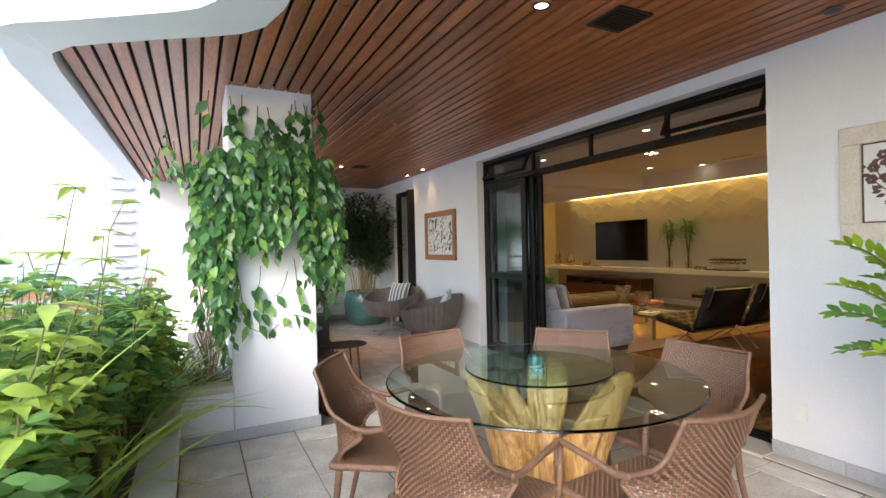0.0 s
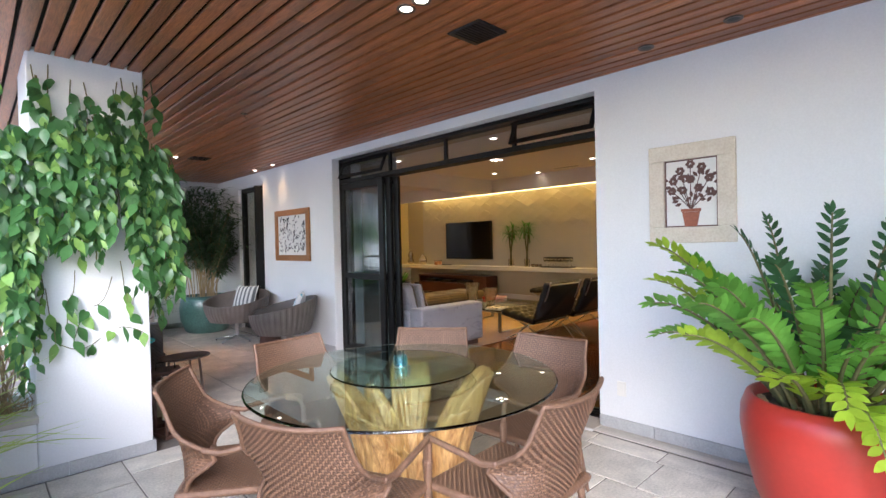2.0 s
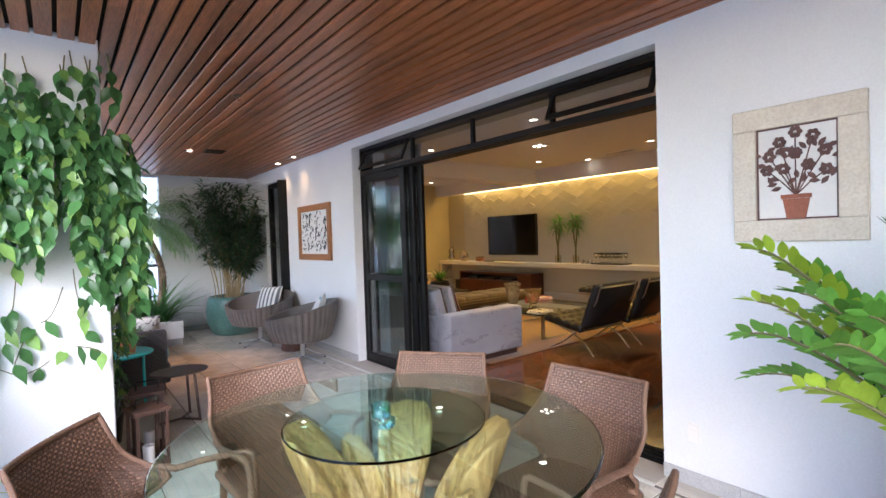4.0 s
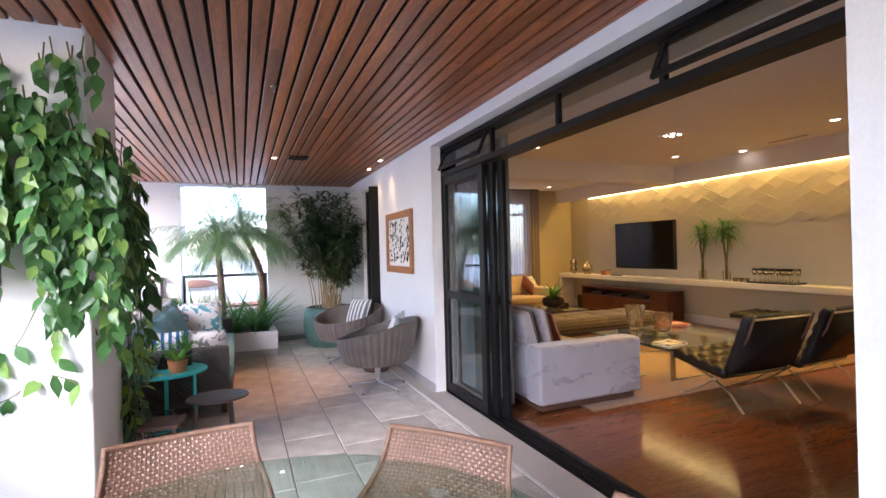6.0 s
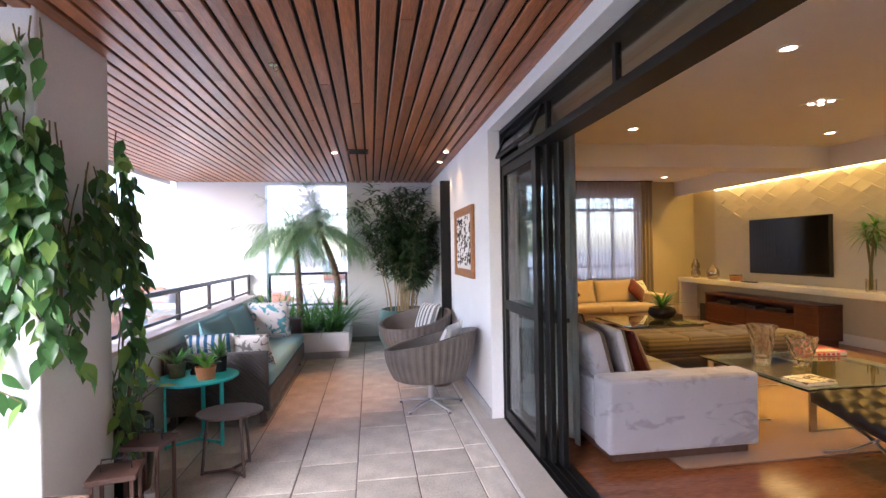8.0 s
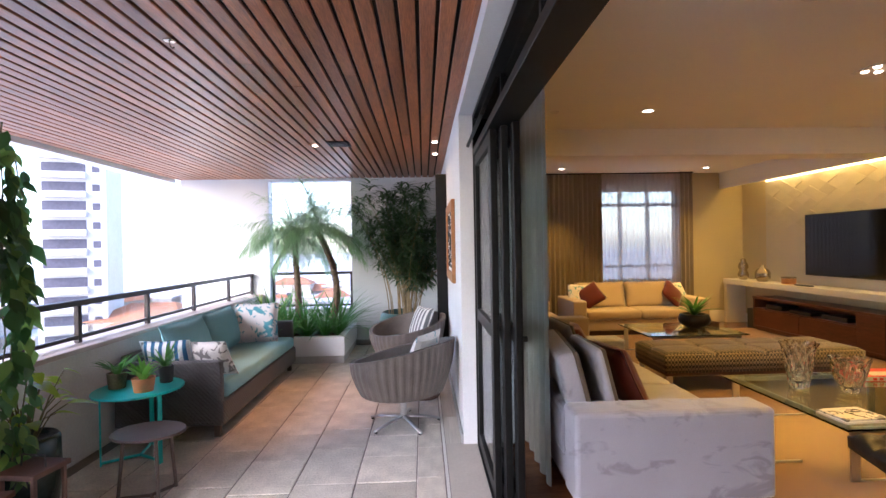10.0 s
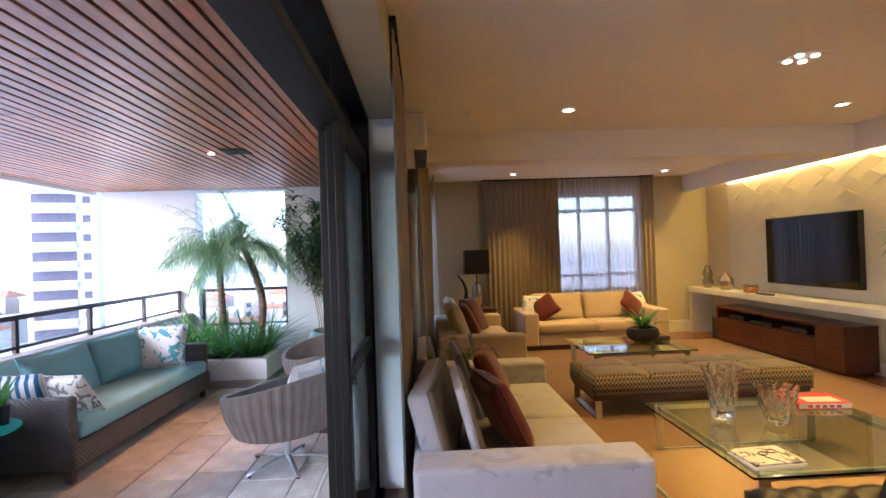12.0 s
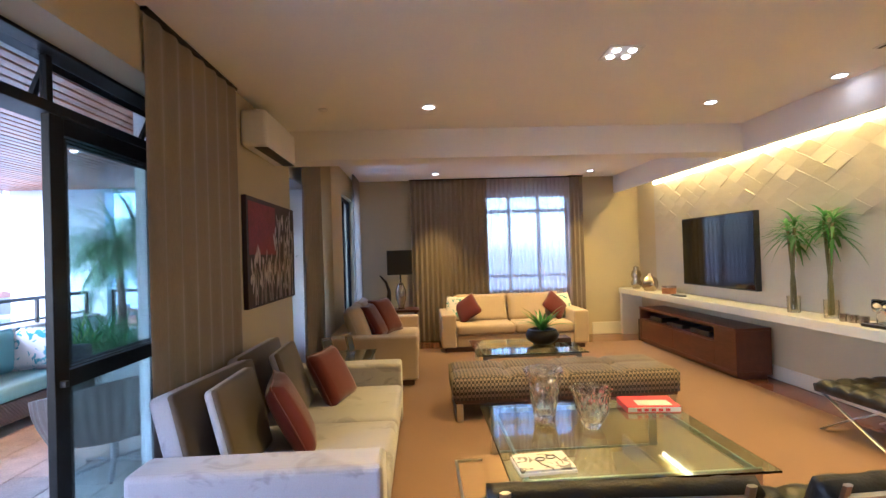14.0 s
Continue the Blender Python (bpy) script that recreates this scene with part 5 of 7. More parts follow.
def swivel_chair(m, pillow, label):
    t = thing("swivel_armchair", label, "armchair", m, "wicker swivel chairs")
    b = bmesh.new()
    n, k = 168, 14
    rings = []
    for side in (0, 1):
        for j in range(k + 1):
            jj = j if side == 0 else k - j
            f = jj / k
            ring = []
            for i in range(n):
                a = 2 * math.pi * i / n
                back = (1 - math.sin(a)) / 2
                rim = 0.545 + 0.025 * abs(math.cos(a)) + 0.20 * back ** 1.4
                z = 0.30 + (rim - 0.30) * f
                flare = 0.365 + 0.060 * math.sin(min(1, f * 1.25) * math.pi / 2) + 0.02 * f
                r = flare * (1.0 + 0.06 * math.cos(2 * a)) + 0.03 * f * back
                if side == 0:
                    r += 0.006 * (1 if (i // 2) % 2 else 0)
                else:
                    r -= 0.035
                    z = max(z, 0.325) if jj else 0.325
                ring.append(b.verts.new((r * math.cos(a) * 1.03, r * math.sin(a), z)))
            rings.append(ring)
    for q, s in zip(rings, rings[1:]):
        for i in range(n):
            b.faces.new((q[i], q[(i + 1) % n], s[(i + 1) % n], s[i]))
    b.faces.new(rings[0][::-1])
    b.faces.new(rings[-1])
    part("shell", b, GREYWICKER, t, "grey brown ribbed wicker shell")
    part("seat_cushion", lt([(0.0, 0.33), (0.27, 0.33), (0.31, 0.36), (0.335, 0.42), (0.315, 0.46), (0.0, 0.47)], 40), TEALFAB, t, "pale turquoise seat cushion", smooth=True)
    part("column", lt([(0.03, 0.05), (0.03, 0.28), (0.12, 0.296), (0.12, 0.301), (0.0, 0.301), (0.0, 0.05)], 20), CHROME, t)
    for q in range(5):
        ca, sa = math.cos(radians(q * 72 + 20)), math.sin(radians(q * 72 + 20))
        ft = part("foot", tb([(0.0, 0.0, 0.070), (0.17 * ca, 0.17 * sa, 0.050), (0.33 * ca, 0.33 * sa, 0.020)], 0.024, 8, r1=0.016, flat=0.6), CHROME, t, smooth=True)
        part("glide", lt([(0.0, 0.0), (0.012, 0.0), (0.012, 0.014), (0.0, 0.014)], 12, m=pose(0.315 * ca, 0.315 * sa, 0.0)), PLASTIC, ft, "black plastic glide")
    c = part("pillow", bmesh.new(), pillow, t)
    b = bmesh.new()
    cushion(b, 0.42, 0.40, 0.13, m=pose(0, -0.20, 0.63, 112, 0, 0), n=10)
    bmesh.ops.recalc_face_normals(b, faces=b.faces[:])
    b.to_mesh(c.data)
    b.free()
    return t


swivel_chair(pose(3.44, 6.84, 0, 0, 0, 62), CORAL, "grey wicker swivel armchair with a white patterned pillow")
swivel_chair(pose(3.42, 8.36, 0, 0, 0, 118), GREYSTRIPE, "grey wicker swivel armchair with a striped pillow")
dr = thing("drum_table", "small dark drum side table between the swivel chairs", "side table", pose(3.62, 7.60, 0))
part("body", lt([(0.0, 0.0), (0.15, 0.0), (0.165, 0.02), (0.14, 0.20), (0.165, 0.38), (0.15, 0.40), (0.0, 0.40)], 32), CHESTNUT, dr, smooth=False)


# ---- living room ----
rug = part("rug", rb(4.95, 9.42, 5.12, 10.98, 0.001, 0.016, 0.006), RUG)
tagged(rug, "large beige pile rug on the parquet", "rug")


def room_sofa(m, length, depth, mat, label, seats=2, arm_h=0.60, back=0.24):
    """Sofa that faces +x, from y = 0 to length."""
    t = thing("sofa", label, "sofa", m)
    part("base", rb(0.02, depth - 0.02, 0.24, length - 0.24, 0.09, 0.27, 0.02), mat, t)
    for y0, y1 in ((0.0, 0.235), (length - 0.235, length)):
        part("arm", rb(0.0, depth, y0, y1, 0.085, arm_h, 0.028, 3), mat, t)
    part("backrest", rb(0.0, back, 0.24, length - 0.24, 0.26, 0.62 if back > 0.2 else 0.56, 0.03), mat, t)
    w = (length - 0.48) / seats
    for k in range(seats):
        y0 = 0.24 + k * w
        part("seat_cushion", rb(0.20, depth + 0.01, y0 + 0.003, y0 + w - 0.003, 0.272, 0.43, 0.045, 3), mat, t, smooth=True)
    part("plinth", rb(0.06, depth - 0.05, 0.06, length - 0.06, 0.016, 0.088, 0.006), CHESTNUT, t)
    return t


def back_cushion(x, y, z, w, h, th, mat, label, lean=-110, rz=0, name="back_cushion"):
    t = thing(name, label, "cushion", pose(x, y, z, 0, lean if lean < -90 else -180 - lean, rz))
    b = bmesh.new()
    if mat is VELVET or mat is TAUPE:
        rbox(b, -h / 2, h / 2, -w / 2, w / 2, -th / 2, th / 2, 0.035, 4)
    else:
        cushion(b, h, w, th, puff=0.22, n=12)
    cv = part("cover", b, VELVET if mat is TAUPE else mat, t, smooth=True)
    if mat is RED or mat is CREAM:
        part("piping", piping(bmesh.new(), h, w), mat, cv, smooth=True)
    if mat is TAUPE:
        b = bmesh.new()
        rbox(b, -h / 2 + 0.004, h / 2 - 0.004, -w / 2 + 0.004, w / 2 - 0.004, -th / 2 - 0.016, -th / 2 + 0.03, 0.022, 3)
        part("front_panel", b, TAUPE, t, "taupe front of the cushion", smooth=True)
    return t


room_sofa(pose(4.465, 5.22, 0), 2.30, 1.15, VELVET, "grey velvet sofa with loose cushions, its back to the curtain", back=0.12)
back_cushion(4.60, 5.905, 0.645, 0.87, 0.48, 0.13, TAUPE, "long back cushion with a taupe front and grey velvet edges", -76, -7)
back_cushion(4.575, 6.815, 0.645, 0.89, 0.48, 0.10, TAUPE, "long back cushion with a taupe front and grey velvet edges", -76)
back_cushion(4.775, 5.80, 0.645, 0.56, 0.50, 0.06, TAUPE, "square taupe cushion with grey velvet edges on the sofa", -76, 0, "cushion")
back_cushion(4.84, 6.66, 0.655, 0.56, 0.50, 0.06, TAUPE, "square taupe cushion with grey velvet edges on the sofa", -72, 3, "cushion")
back_cushion(5.00, 6.02, 0.61, 0.48, 0.48, 0.16, RED, "square dark red velvet cushion on the grey sofa", -64, 14, "cushion")
back_cushion(5.08, 6.95, 0.60, 0.46, 0.45, 0.15, RED, "square dark red velvet cushion on the grey sofa", -62, -14, "cushion")

room_sofa(pose(4.70, 8.72, 0), 2.18, 1.05, CREAM, "cream sofa along the inner wall with red cushions")
back_cushion(4.98, 9.42, 0.66, 0.82, 0.54, 0.22, CREAM, "large cream back cushion", -70)
back_cushion(4.98, 10.24, 0.66, 0.82, 0.54, 0.22, CREAM, "large cream back cushion", -70)
back_cushion(5.16, 9.70, 0.66, 0.50, 0.50, 0.16, RED, "square dark red velvet cushion on the cream sofa", -62, -8, "cushion")
back_cushion(5.28, 10.18, 0.68, 0.54, 0.54, 0.16, RED, "square dark red velvet cushion on the cream sofa", -60, -24, "cushion")

room_sofa(pose(6.10, 11.53, 0, 0, 0, -90), 2.32, 0.98, CREAM, "cream two seat sofa under the curtained window")
for x in (6.80, 7.68):
    t = thing("back_cushion", "cream back cushion of the window sofa", "cushion", pose(x, 11.20, 0.62, 70, 0, 0))
    b = bmesh.new()
    cushion(b, 0.90, 0.50, 0.20, puff=0.22, n=12)
    part("cover", b, CREAM, t, smooth=True)
for x, rz, mat, lab in ((6.40, -20, CORAL, "white patterned cushion on the window sofa"), (6.55, -32, RED, "dark red cushion on the window sofa"), (8.02, 30, RED, "dark red cushion on the window sofa"), (8.16, 22, CORAL, "white patterned cushion on the window sofa")):
    t = thing("cushion", lab, "cushion", pose(x, 11.02 + (0.0 if mat is RED else 0.12), 0.64, 62, 0, rz) @ pose(0, 0, 0, 0, 0, 38 if mat is RED else 0))
    b = bmesh.new()
    cushion(b, 0.42, 0.42, 0.13, n=10)
    part("cover", b, mat, t, smooth=True)


# low glass tables
def glass_table(x0, x1, y0, y1, h, label, low=True):
    t = thing("coffee_table", label, "coffee table", pose((x0 + x1) / 2, (y0 + y1) / 2, 0.016))
    w, d = (x1 - x0) / 2, (y1 - y0) / 2
    h -= 0.016
    g = part("glass_top", rb(-w, w, -d, d, h - 0.014, h, 0.004), GLASSTOP, t, "thick greenish glass top")
    g.visible_shadow = False
    for sx in (-1, 1):
        for sy in (-1, 1):
            part("leg", rb(sx * (w - 0.10) - 0.03, sx * (w - 0.10) + 0.03, sy * (d - 0.06) - 0.008, sy * (d - 0.06) + 0.008, 0.0, h - 0.0145, 0.002), CHROME, t)
    for sy in (-1, 1):
        part("rail", rb(-w + 0.07, w - 0.07, sy * (d - 0.06) - 0.009, sy * (d - 0.06) + 0.009, h - 0.05, h - 0.016, 0.002), CHROME, t)
    for sx in (-1, 1):
        part("rail", rb(sx * (w - 0.10) - 0.008, sx * (w - 0.10) + 0.008, -d + 0.07, d - 0.07, h - 0.05, h - 0.017, 0.002), CHROME, t)
    if low:
        part("foot_rail", rb(-w + 0.07, w - 0.07, -d + 0.052, -d + 0.068, 0.0, 0.012, 0.002), CHROME, t)
        part("foot_rail", rb(-w + 0.07, w - 0.07, d - 0.068, d - 0.052, 0.0, 0.012, 0.002), CHROME, t)
    return t


glass_table(6.24, 7.66, 5.46, 6.76, 0.365, "square low glass coffee table on steel legs")
glass_table(6.42, 7.70, 8.50, 9.50, 0.385, "low glass coffee table on steel legs beyond the bench")
ff = thing("floor_frame", "thin flat steel frame lying on the rug beside the coffee table", "metal frame", pose(0, 0, 0.0165))
for x0, x1, y0, y1 in ((6.02, 6.22, 6.58, 6.60), (6.02, 6.04, 5.80, 6.58), (6.04, 6.22, 5.80, 5.82)):
    part("bar", rb(x0, x1, y0, y1, 0.0, 0.014, 0.002), CHROME, ff)


def vase(x, y, z, prof, label, lobes):
    t = thing("vase", label, "vase", pose(x, y, z))
    inner = [(r - 0.009, h) for r, h in prof[::-1] if h > 0.03]
    b = part("body", lt([(0.0, 0.0)] + prof + inner + [(0.0, 0.03)], 90, wave=0.075, lobes=lobes, twist=34.0), CRYSTAL, t, smooth=False)
    b.visible_shadow = False


vase(6.64, 6.36, 0.366, [(0.064, 0.0), (0.068, 0.01), (0.074, 0.06), (0.088, 0.14), (0.100, 0.22), (0.108, 0.29), (0.126, 0.345), (0.132, 0.36)], "tall cut crystal vase on the coffee table", 9)
vase(6.92, 6.20, 0.366, [(0.050, 0.0), (0.055, 0.008), (0.075, 0.05), (0.102, 0.12), (0.112, 0.18), (0.122, 0.235), (0.136, 0.258)], "wide cut crystal bowl vase on the coffee table", 8)
bk = thing("book", "thick red book with white lettering bars on the coffee table", "book", pose(7.46, 6.55, 0.366, 0, 0, -6))
part("cover", rb(-0.19, 0.19, -0.13, 0.13, 0.0, 0.045, 0.003), REDBOOK, bk)
part("page_block", rb(-0.183, 0.186, -0.134, 0.126, 0.006, 0.039, 0.002), PAPER, bk)
for k in range(5):
    part("title_bar", bx(-0.12 + 0.05 * k, -0.09 + 0.05 * k, -0.1365, -0.1345, 0.012, 0.032), REDBOOK, bk)
part("title_panel", bx(-0.10, 0.14, -0.10, 0.02, 0.0452, 0.0465), PAPER, bk)
mg = thing("magazine", "stack of two magazines with a white printed cover", "magazine", pose(6.45, 5.66, 0.366, 0, 0, 4))
part("magazine_lower", rb(-0.155, 0.155, -0.115, 0.115, 0.0, 0.016, 0.002), PAPER, mg)
part("magazine_upper", rb(-0.15, 0.15, -0.11, 0.112, 0.0165, 0.030, 0.002), DARKPRINT, mg)
gl = thing("spectacles", "dark spectacles lying on the magazines", "spectacles", pose(6.47, 5.68, 0.3975, 0, 0, 20))
for s in (-1, 1):
    part("rim", tb([(s * 0.035 + 0.028 * math.cos(q * 0.5236), 0.022 * math.sin(q * 0.5236), 0.003) for q in range(13)], 0.0025, 6), PLASTIC, gl)
    part("temple", tb([(s * 0.062, 0, 0.003), (s * 0.06, -0.07, 0.003), (s * 0.045, -0.10, 0.003)], 0.002, 6), PLASTIC, gl)

# long bench
CHECK = material("dark_check_weave", (0.17, 0.125, 0.075), 0.8, var=0.1, scale=5, fine=90, bump=0.1, sheen=0.2)
ck = CHECK.node_tree
tx = ck.nodes.new("ShaderNodeTexChecker")
tx.inputs["Scale"].default_value = 40
tx.inputs["Color1"].default_value, tx.inputs["Color2"].default_value = (0.19, 0.145, 0.085, 1), (0.030, 0.023, 0.017, 1)
mpp = ck.nodes.new("ShaderNodeMapping")
mpp.inputs["Rotation"].default_value = (0.0, 0.0, 0.7854)
ck.links.new(ck.nodes["Texture Coordinate"].outputs["Object"], mpp.inputs["Vector"])
ck.links.new(mpp.outputs["Vector"], tx.inputs["Vector"])
ck.links.new(tx.outputs["Color"], ck.nodes["Principled BSDF"].inputs["Base Color"])
bench = thing("bench", "long tufted bench in dark checked fabric on steel legs", "bench", pose(7.12, 7.76, 0.016))
W, Dp = 1.05, 0.36
b = bmesh.new()
nx, ny = 64, 22
rows = []
for j in range(ny + 1):
    r_ = []
    for i in range(nx + 1):
        u, v = i / nx, j / ny
        edge = min(u * 2 * W, (1 - u) * 2 * W, v * 2 * Dp, (1 - v) * 2 * Dp)
        z = 0.415 - 0.035 * math.exp(-edge / 0.03)
        for su in (0.25, 0.5, 0.75):
            z -= 0.028 * math.exp(-abs(u - su) * 2 * W / 0.03)
        z -= 0.016 * math.exp(-abs(v - 0.5) * 2 * Dp / 0.04)
        r_.append(b.verts.new(((2 * u - 1) * W, (2 * v - 1) * Dp, z)))
    rows.append(r_)
for j in range(ny):
    for i in range(nx):
        b.faces.new((rows[j][i], rows[j][i + 1], rows[j + 1][i + 1], rows[j + 1][i]))
loop = rows[0] + [r_[-1] for r_ in rows[1:]] + rows[-1][-2::-1] + [r_[0] for r_ in rows[-2:0:-1]]
low = [b.verts.new((v.co.x * 0.995, v.co.y * 0.99, 0.20)) for v in loop]
for i in range(len(loop)):
    j = (i + 1) % len(loop)
    b.faces.new((loop[j], loop[i], low[i], low[j]))
b.faces.new(low)
part("cushion", b, CHECK, bench, smooth=True)
part("frame", rb(-W + 0.02, W - 0.02, -Dp + 0.02, Dp - 0.02, 0.165, 0.199, 0.004), CHESTNUT, bench)
for sx in (-1, 1):
    for sy in (-1, 1):
        part("leg", rb(sx * (W - 0.06) - 0.03, sx * (W - 0.06) + 0.03, sy * (Dp - 0.04) - 0.008, sy * (Dp - 0.04) + 0.008, 0.0, 0.165, 0.002), CHROME, bench)
    part("foot_rail", rb(sx * (W - 0.06) - 0.03, sx * (W - 0.06) + 0.03, -Dp + 0.03, Dp - 0.03, 0.0, 0.010, 0.002), CHROME, bench)


# black leather lounge chairs
def tufted(bm, w, d, h, nx, ny, m):
    t = bmesh.new()
    s = 5
    rows = []
    for j in range(ny * s + 1):
        r_ = []
        for i in range(nx * s + 1):
            u, v = i / s, j / s
            k = (abs(math.sin(math.pi * u)) * abs(math.sin(math.pi * v))) ** 0.45
            r_.append(t.verts.new((-w / 2 + w * i / (nx * s), -d / 2 + d * j / (ny * s), h * (0.62 + 0.38 * k))))
        rows.append(r_)
    for j in range(ny * s):
        for i in range(nx * s):
            t.faces.new((rows[j][i], rows[j][i + 1], rows[j + 1][i + 1], rows[j + 1][i]))
    loop = rows[0] + [r_[-1] for r_ in rows[1:]] + rows[-1][-2::-1] + [r_[0] for r_ in rows[-2:0:-1]]
    low = [t.verts.new((v.co.x * 0.985, v.co.y * 0.985, 0.0)) for v in loop]
    for i in range(len(loop)):
        j = (i + 1) % len(loop)
        t.faces.new((loop[j], loop[i], low[i], low[j]))
    t.faces.new(low)
    pour(bm, t, m)


def lounge_chair(m, w, label):
    t = thing("lounge_chair", label, "lounge chair", m, "black leather lounge chairs")
    b = bmesh.new()
    tufted(b, w, 0.58, 0.11, 5, 4, pose(0, 0.10, 0.315, 9, 0, 0))
    part("seat", b, LEATHER, t, "tufted black leather seat", smooth=True)
    b = bmesh.new()
    tufted(b, w, 0.54, 0.10, 5, 4, pose(0, -0.36, 0.585, -68, 0, 0))
    part("backrest", b, LEATHER, t, "tufted black leather back", smooth=True)
    for sx in (-1, 1):
        x = sx * (w / 2 - 0.05)
        long_ = [(x, -0.47, 0.86), (x, -0.40, 0.66), (x, -0.24, 0.42), (x, -0.06, 0.24), (x, 0.14, 0.10), (x, 0.36, 0.0)]
        short = [(x, 0.42, 0.37), (x, 0.20, 0.315), (x, -0.02, 0.25), (x, -0.20, 0.15), (x, -0.34, 0.0)]
        part("long_bar", tb(long_, 0.017, 6, flat=0.45), CHROME, t)
        part("short_bar", tb(short, 0.017, 6, flat=0.45), CHROME, t)
    for y, z in ((0.40, 0.362), (-0.20, 0.295), (-0.455, 0.82)):
        part("cross_bar", tb([(-w / 2 + 0.05, y, z), (w / 2 - 0.05, y, z)], 0.011, 6), CHROME, t)
    return t


lounge_chair(pose(6.41, 4.83, 0.0, 0, 0, -3), 0.80, "black leather lounge chair on crossed steel bars")
lounge_chair(pose(7.33, 4.80, 0.0, 0, 0, 2), 0.80, "black leather lounge chair on crossed steel bars")
st = thing("lounge_stool", "black leather footstool on crossed steel bars near the shelf", "footstool", pose(9.34, 6.60, 0.0, 0, 0, 3))
b = bmesh.new()
tufted(b, 0.64, 0.60, 0.10, 4, 4, pose(0, 0, 0.33))
part("seat", b, LEATHER, st, smooth=True)
for s in (-1, 1):
    part("leg_bar", tb([(s * 0.27, -0.27, 0.325), (s * 0.27, 0.0, 0.19), (s * 0.27, 0.29, 0.016)], 0.016, 6, flat=0.45), CHROME, st)
    part("leg_bar", tb([(s * 0.27, 0.27, 0.325), (s * 0.27, 0.0, 0.17), (s * 0.27, -0.29, 0.016)], 0.016, 6, flat=0.45), CHROME, st)

# television, shelf and cabinet
tv = thing("television", "large flat black television on the relief panel", "television", pose(9.745, 9.325, 1.47))
part("casing", rb(-0.025, 0.045, -0.79, 0.79, -0.48, 0.48, 0.008), PLASTIC, tv)
part("screen", bx(-0.0275, -0.0255, -0.775, 0.775, -0.462, 0.465), SCREEN, tv, "dark glossy screen")
b = bmesh.new()
rbox(b, 9.40, TVX - 0.04, 2.0, 11.76, 0.745, 0.835, 0.004)
t = part("wall_shelf", b, SHELF)
tagged(t, "long white lacquered shelf across the television wall", "shelf")
b = bmesh.new()
vs = [(9.40, 11.70, 0.744), (9.40, 11.775, 0.744), (TVX - 0.02, 11.775, 0.744), (TVX - 0.02, 11.70, 0.744)]
prism(b, [(9.42, 11.68), (9.42, 11.76), (TVX - 0.04, 11.76), (TVX - 0.04, 11.68)], 0.001, 0.744)
t = part("shelf_support", b, SHELF)
tagged(t, "white lacquered end support under the long shelf", "shelf support")

cab = thing("media_cabinet", "low mahogany media cabinet with an open niche under the shelf", "cabinet", pose(9.36, 8.40, 0.002))
CL, CD = 2.45, 0.42
part("top", rb(-0.005, CD, -0.005, CL + 0.005, 0.555, 0.588, 0.003), MAHOGANY, cab)
part("bottom", rb(0.0, CD, 0.0, CL, 0.05, 0.09, 0.003), MAHOGANY, cab)
part("plinth", rb(0.03, CD - 0.03, 0.04, CL - 0.04, 0.0, 0.05, 0.003), MAHOGANY, cab)
for y in (0.0, CL - 0.035):
    part("side", rb(0.0, CD, y, y + 0.035, 0.09, 0.555, 0.003), MAHOGANY, cab)
part("side", rb(0.002, 0.34, 0.036, 0.42, 0.09, 0.554, 0.003), MAHOGANY, cab)
part("back", rb(CD - 0.015, CD - 0.002, 0.036, CL - 0.036, 0.09, 0.554, 0.003), MAHOGANY, cab)
part("niche_shelf", rb(0.01, CD - 0.02, 0.421, CL - 0.036, 0.375, 0.395, 0.003), MAHOGANY, cab)
for k in range(2):
    part("drawer_front", rb(0.003, 0.022, 0.424 + k * 0.995, 0.415 + (k + 1) * 0.995, 0.093, 0.372, 0.003), MAHOGANY, cab)
for k, (y0, y1, h) in enumerate(((0.62, 1.05, 0.06), (1.25, 1.68, 0.05), (1.85, 2.2, 0.075))):
    t = part("media_player", rb(0.06, 0.34, y0, y1, 0.0, h, 0.004), PLASTIC)
    t.matrix_basis = pose(9.36, 8.40, 0.398)
    tagged(t, "flat black media player in the cabinet niche", "media player")
sp_ = part("speaker", rb(9.48, 9.66, 11.02, 11.18, 0.001, 0.34, 0.006), PLASTIC)
tagged(sp_, "small black loudspeaker on the floor beside the cabinet", "loudspeaker")
rm = part("remote_control", rb(9.46, 9.54, 9.72, 10.02, 0.836, 0.856, 0.006), PLASTIC)
tagged(rm, "flat black remote control on the shelf", "remote control")
bxx = thing("small_box", "small round wooden box on the shelf", "box", pose(9.58, 10.29, 0.836))
part("body", lt([(0.0, 0.0), (0.10, 0.0), (0.105, 0.09), (0.0, 0.095)], 28), FRAMEWOOD, bxx)
part("lid", lt([(0.0, 0.0955), (0.108, 0.0955), (0.108, 0.118), (0.0, 0.12)], 28), SILVER, bxx)
t1 = part("sculpture", lt([(0.0, 0.0), (0.055, 0.0), (0.085, 0.04), (0.09, 0.11), (0.06, 0.17), (0.085, 0.23), (0.07, 0.30), (0.04, 0.335), (0.05, 0.37), (0.0, 0.40)], 24, wave=0.08, lobes=3), SILVER, None, smooth=True)
t1.matrix_basis = pose(9.58, 11.42, 0.836)
tagged(t1, "tall rounded silver sculpture on the shelf", "sculpture")
t2 = part("sculpture", lt([(0.0, 0.0), (0.08, 0.0), (0.12, 0.06), (0.12, 0.15), (0.09, 0.21), (0.03, 0.245), (0.04, 0.27), (0.0, 0.30)], 24, wave=0.12, lobes=4), SILVER, None, smooth=True)
t2.matrix_basis = pose(9.58, 10.90, 0.836)
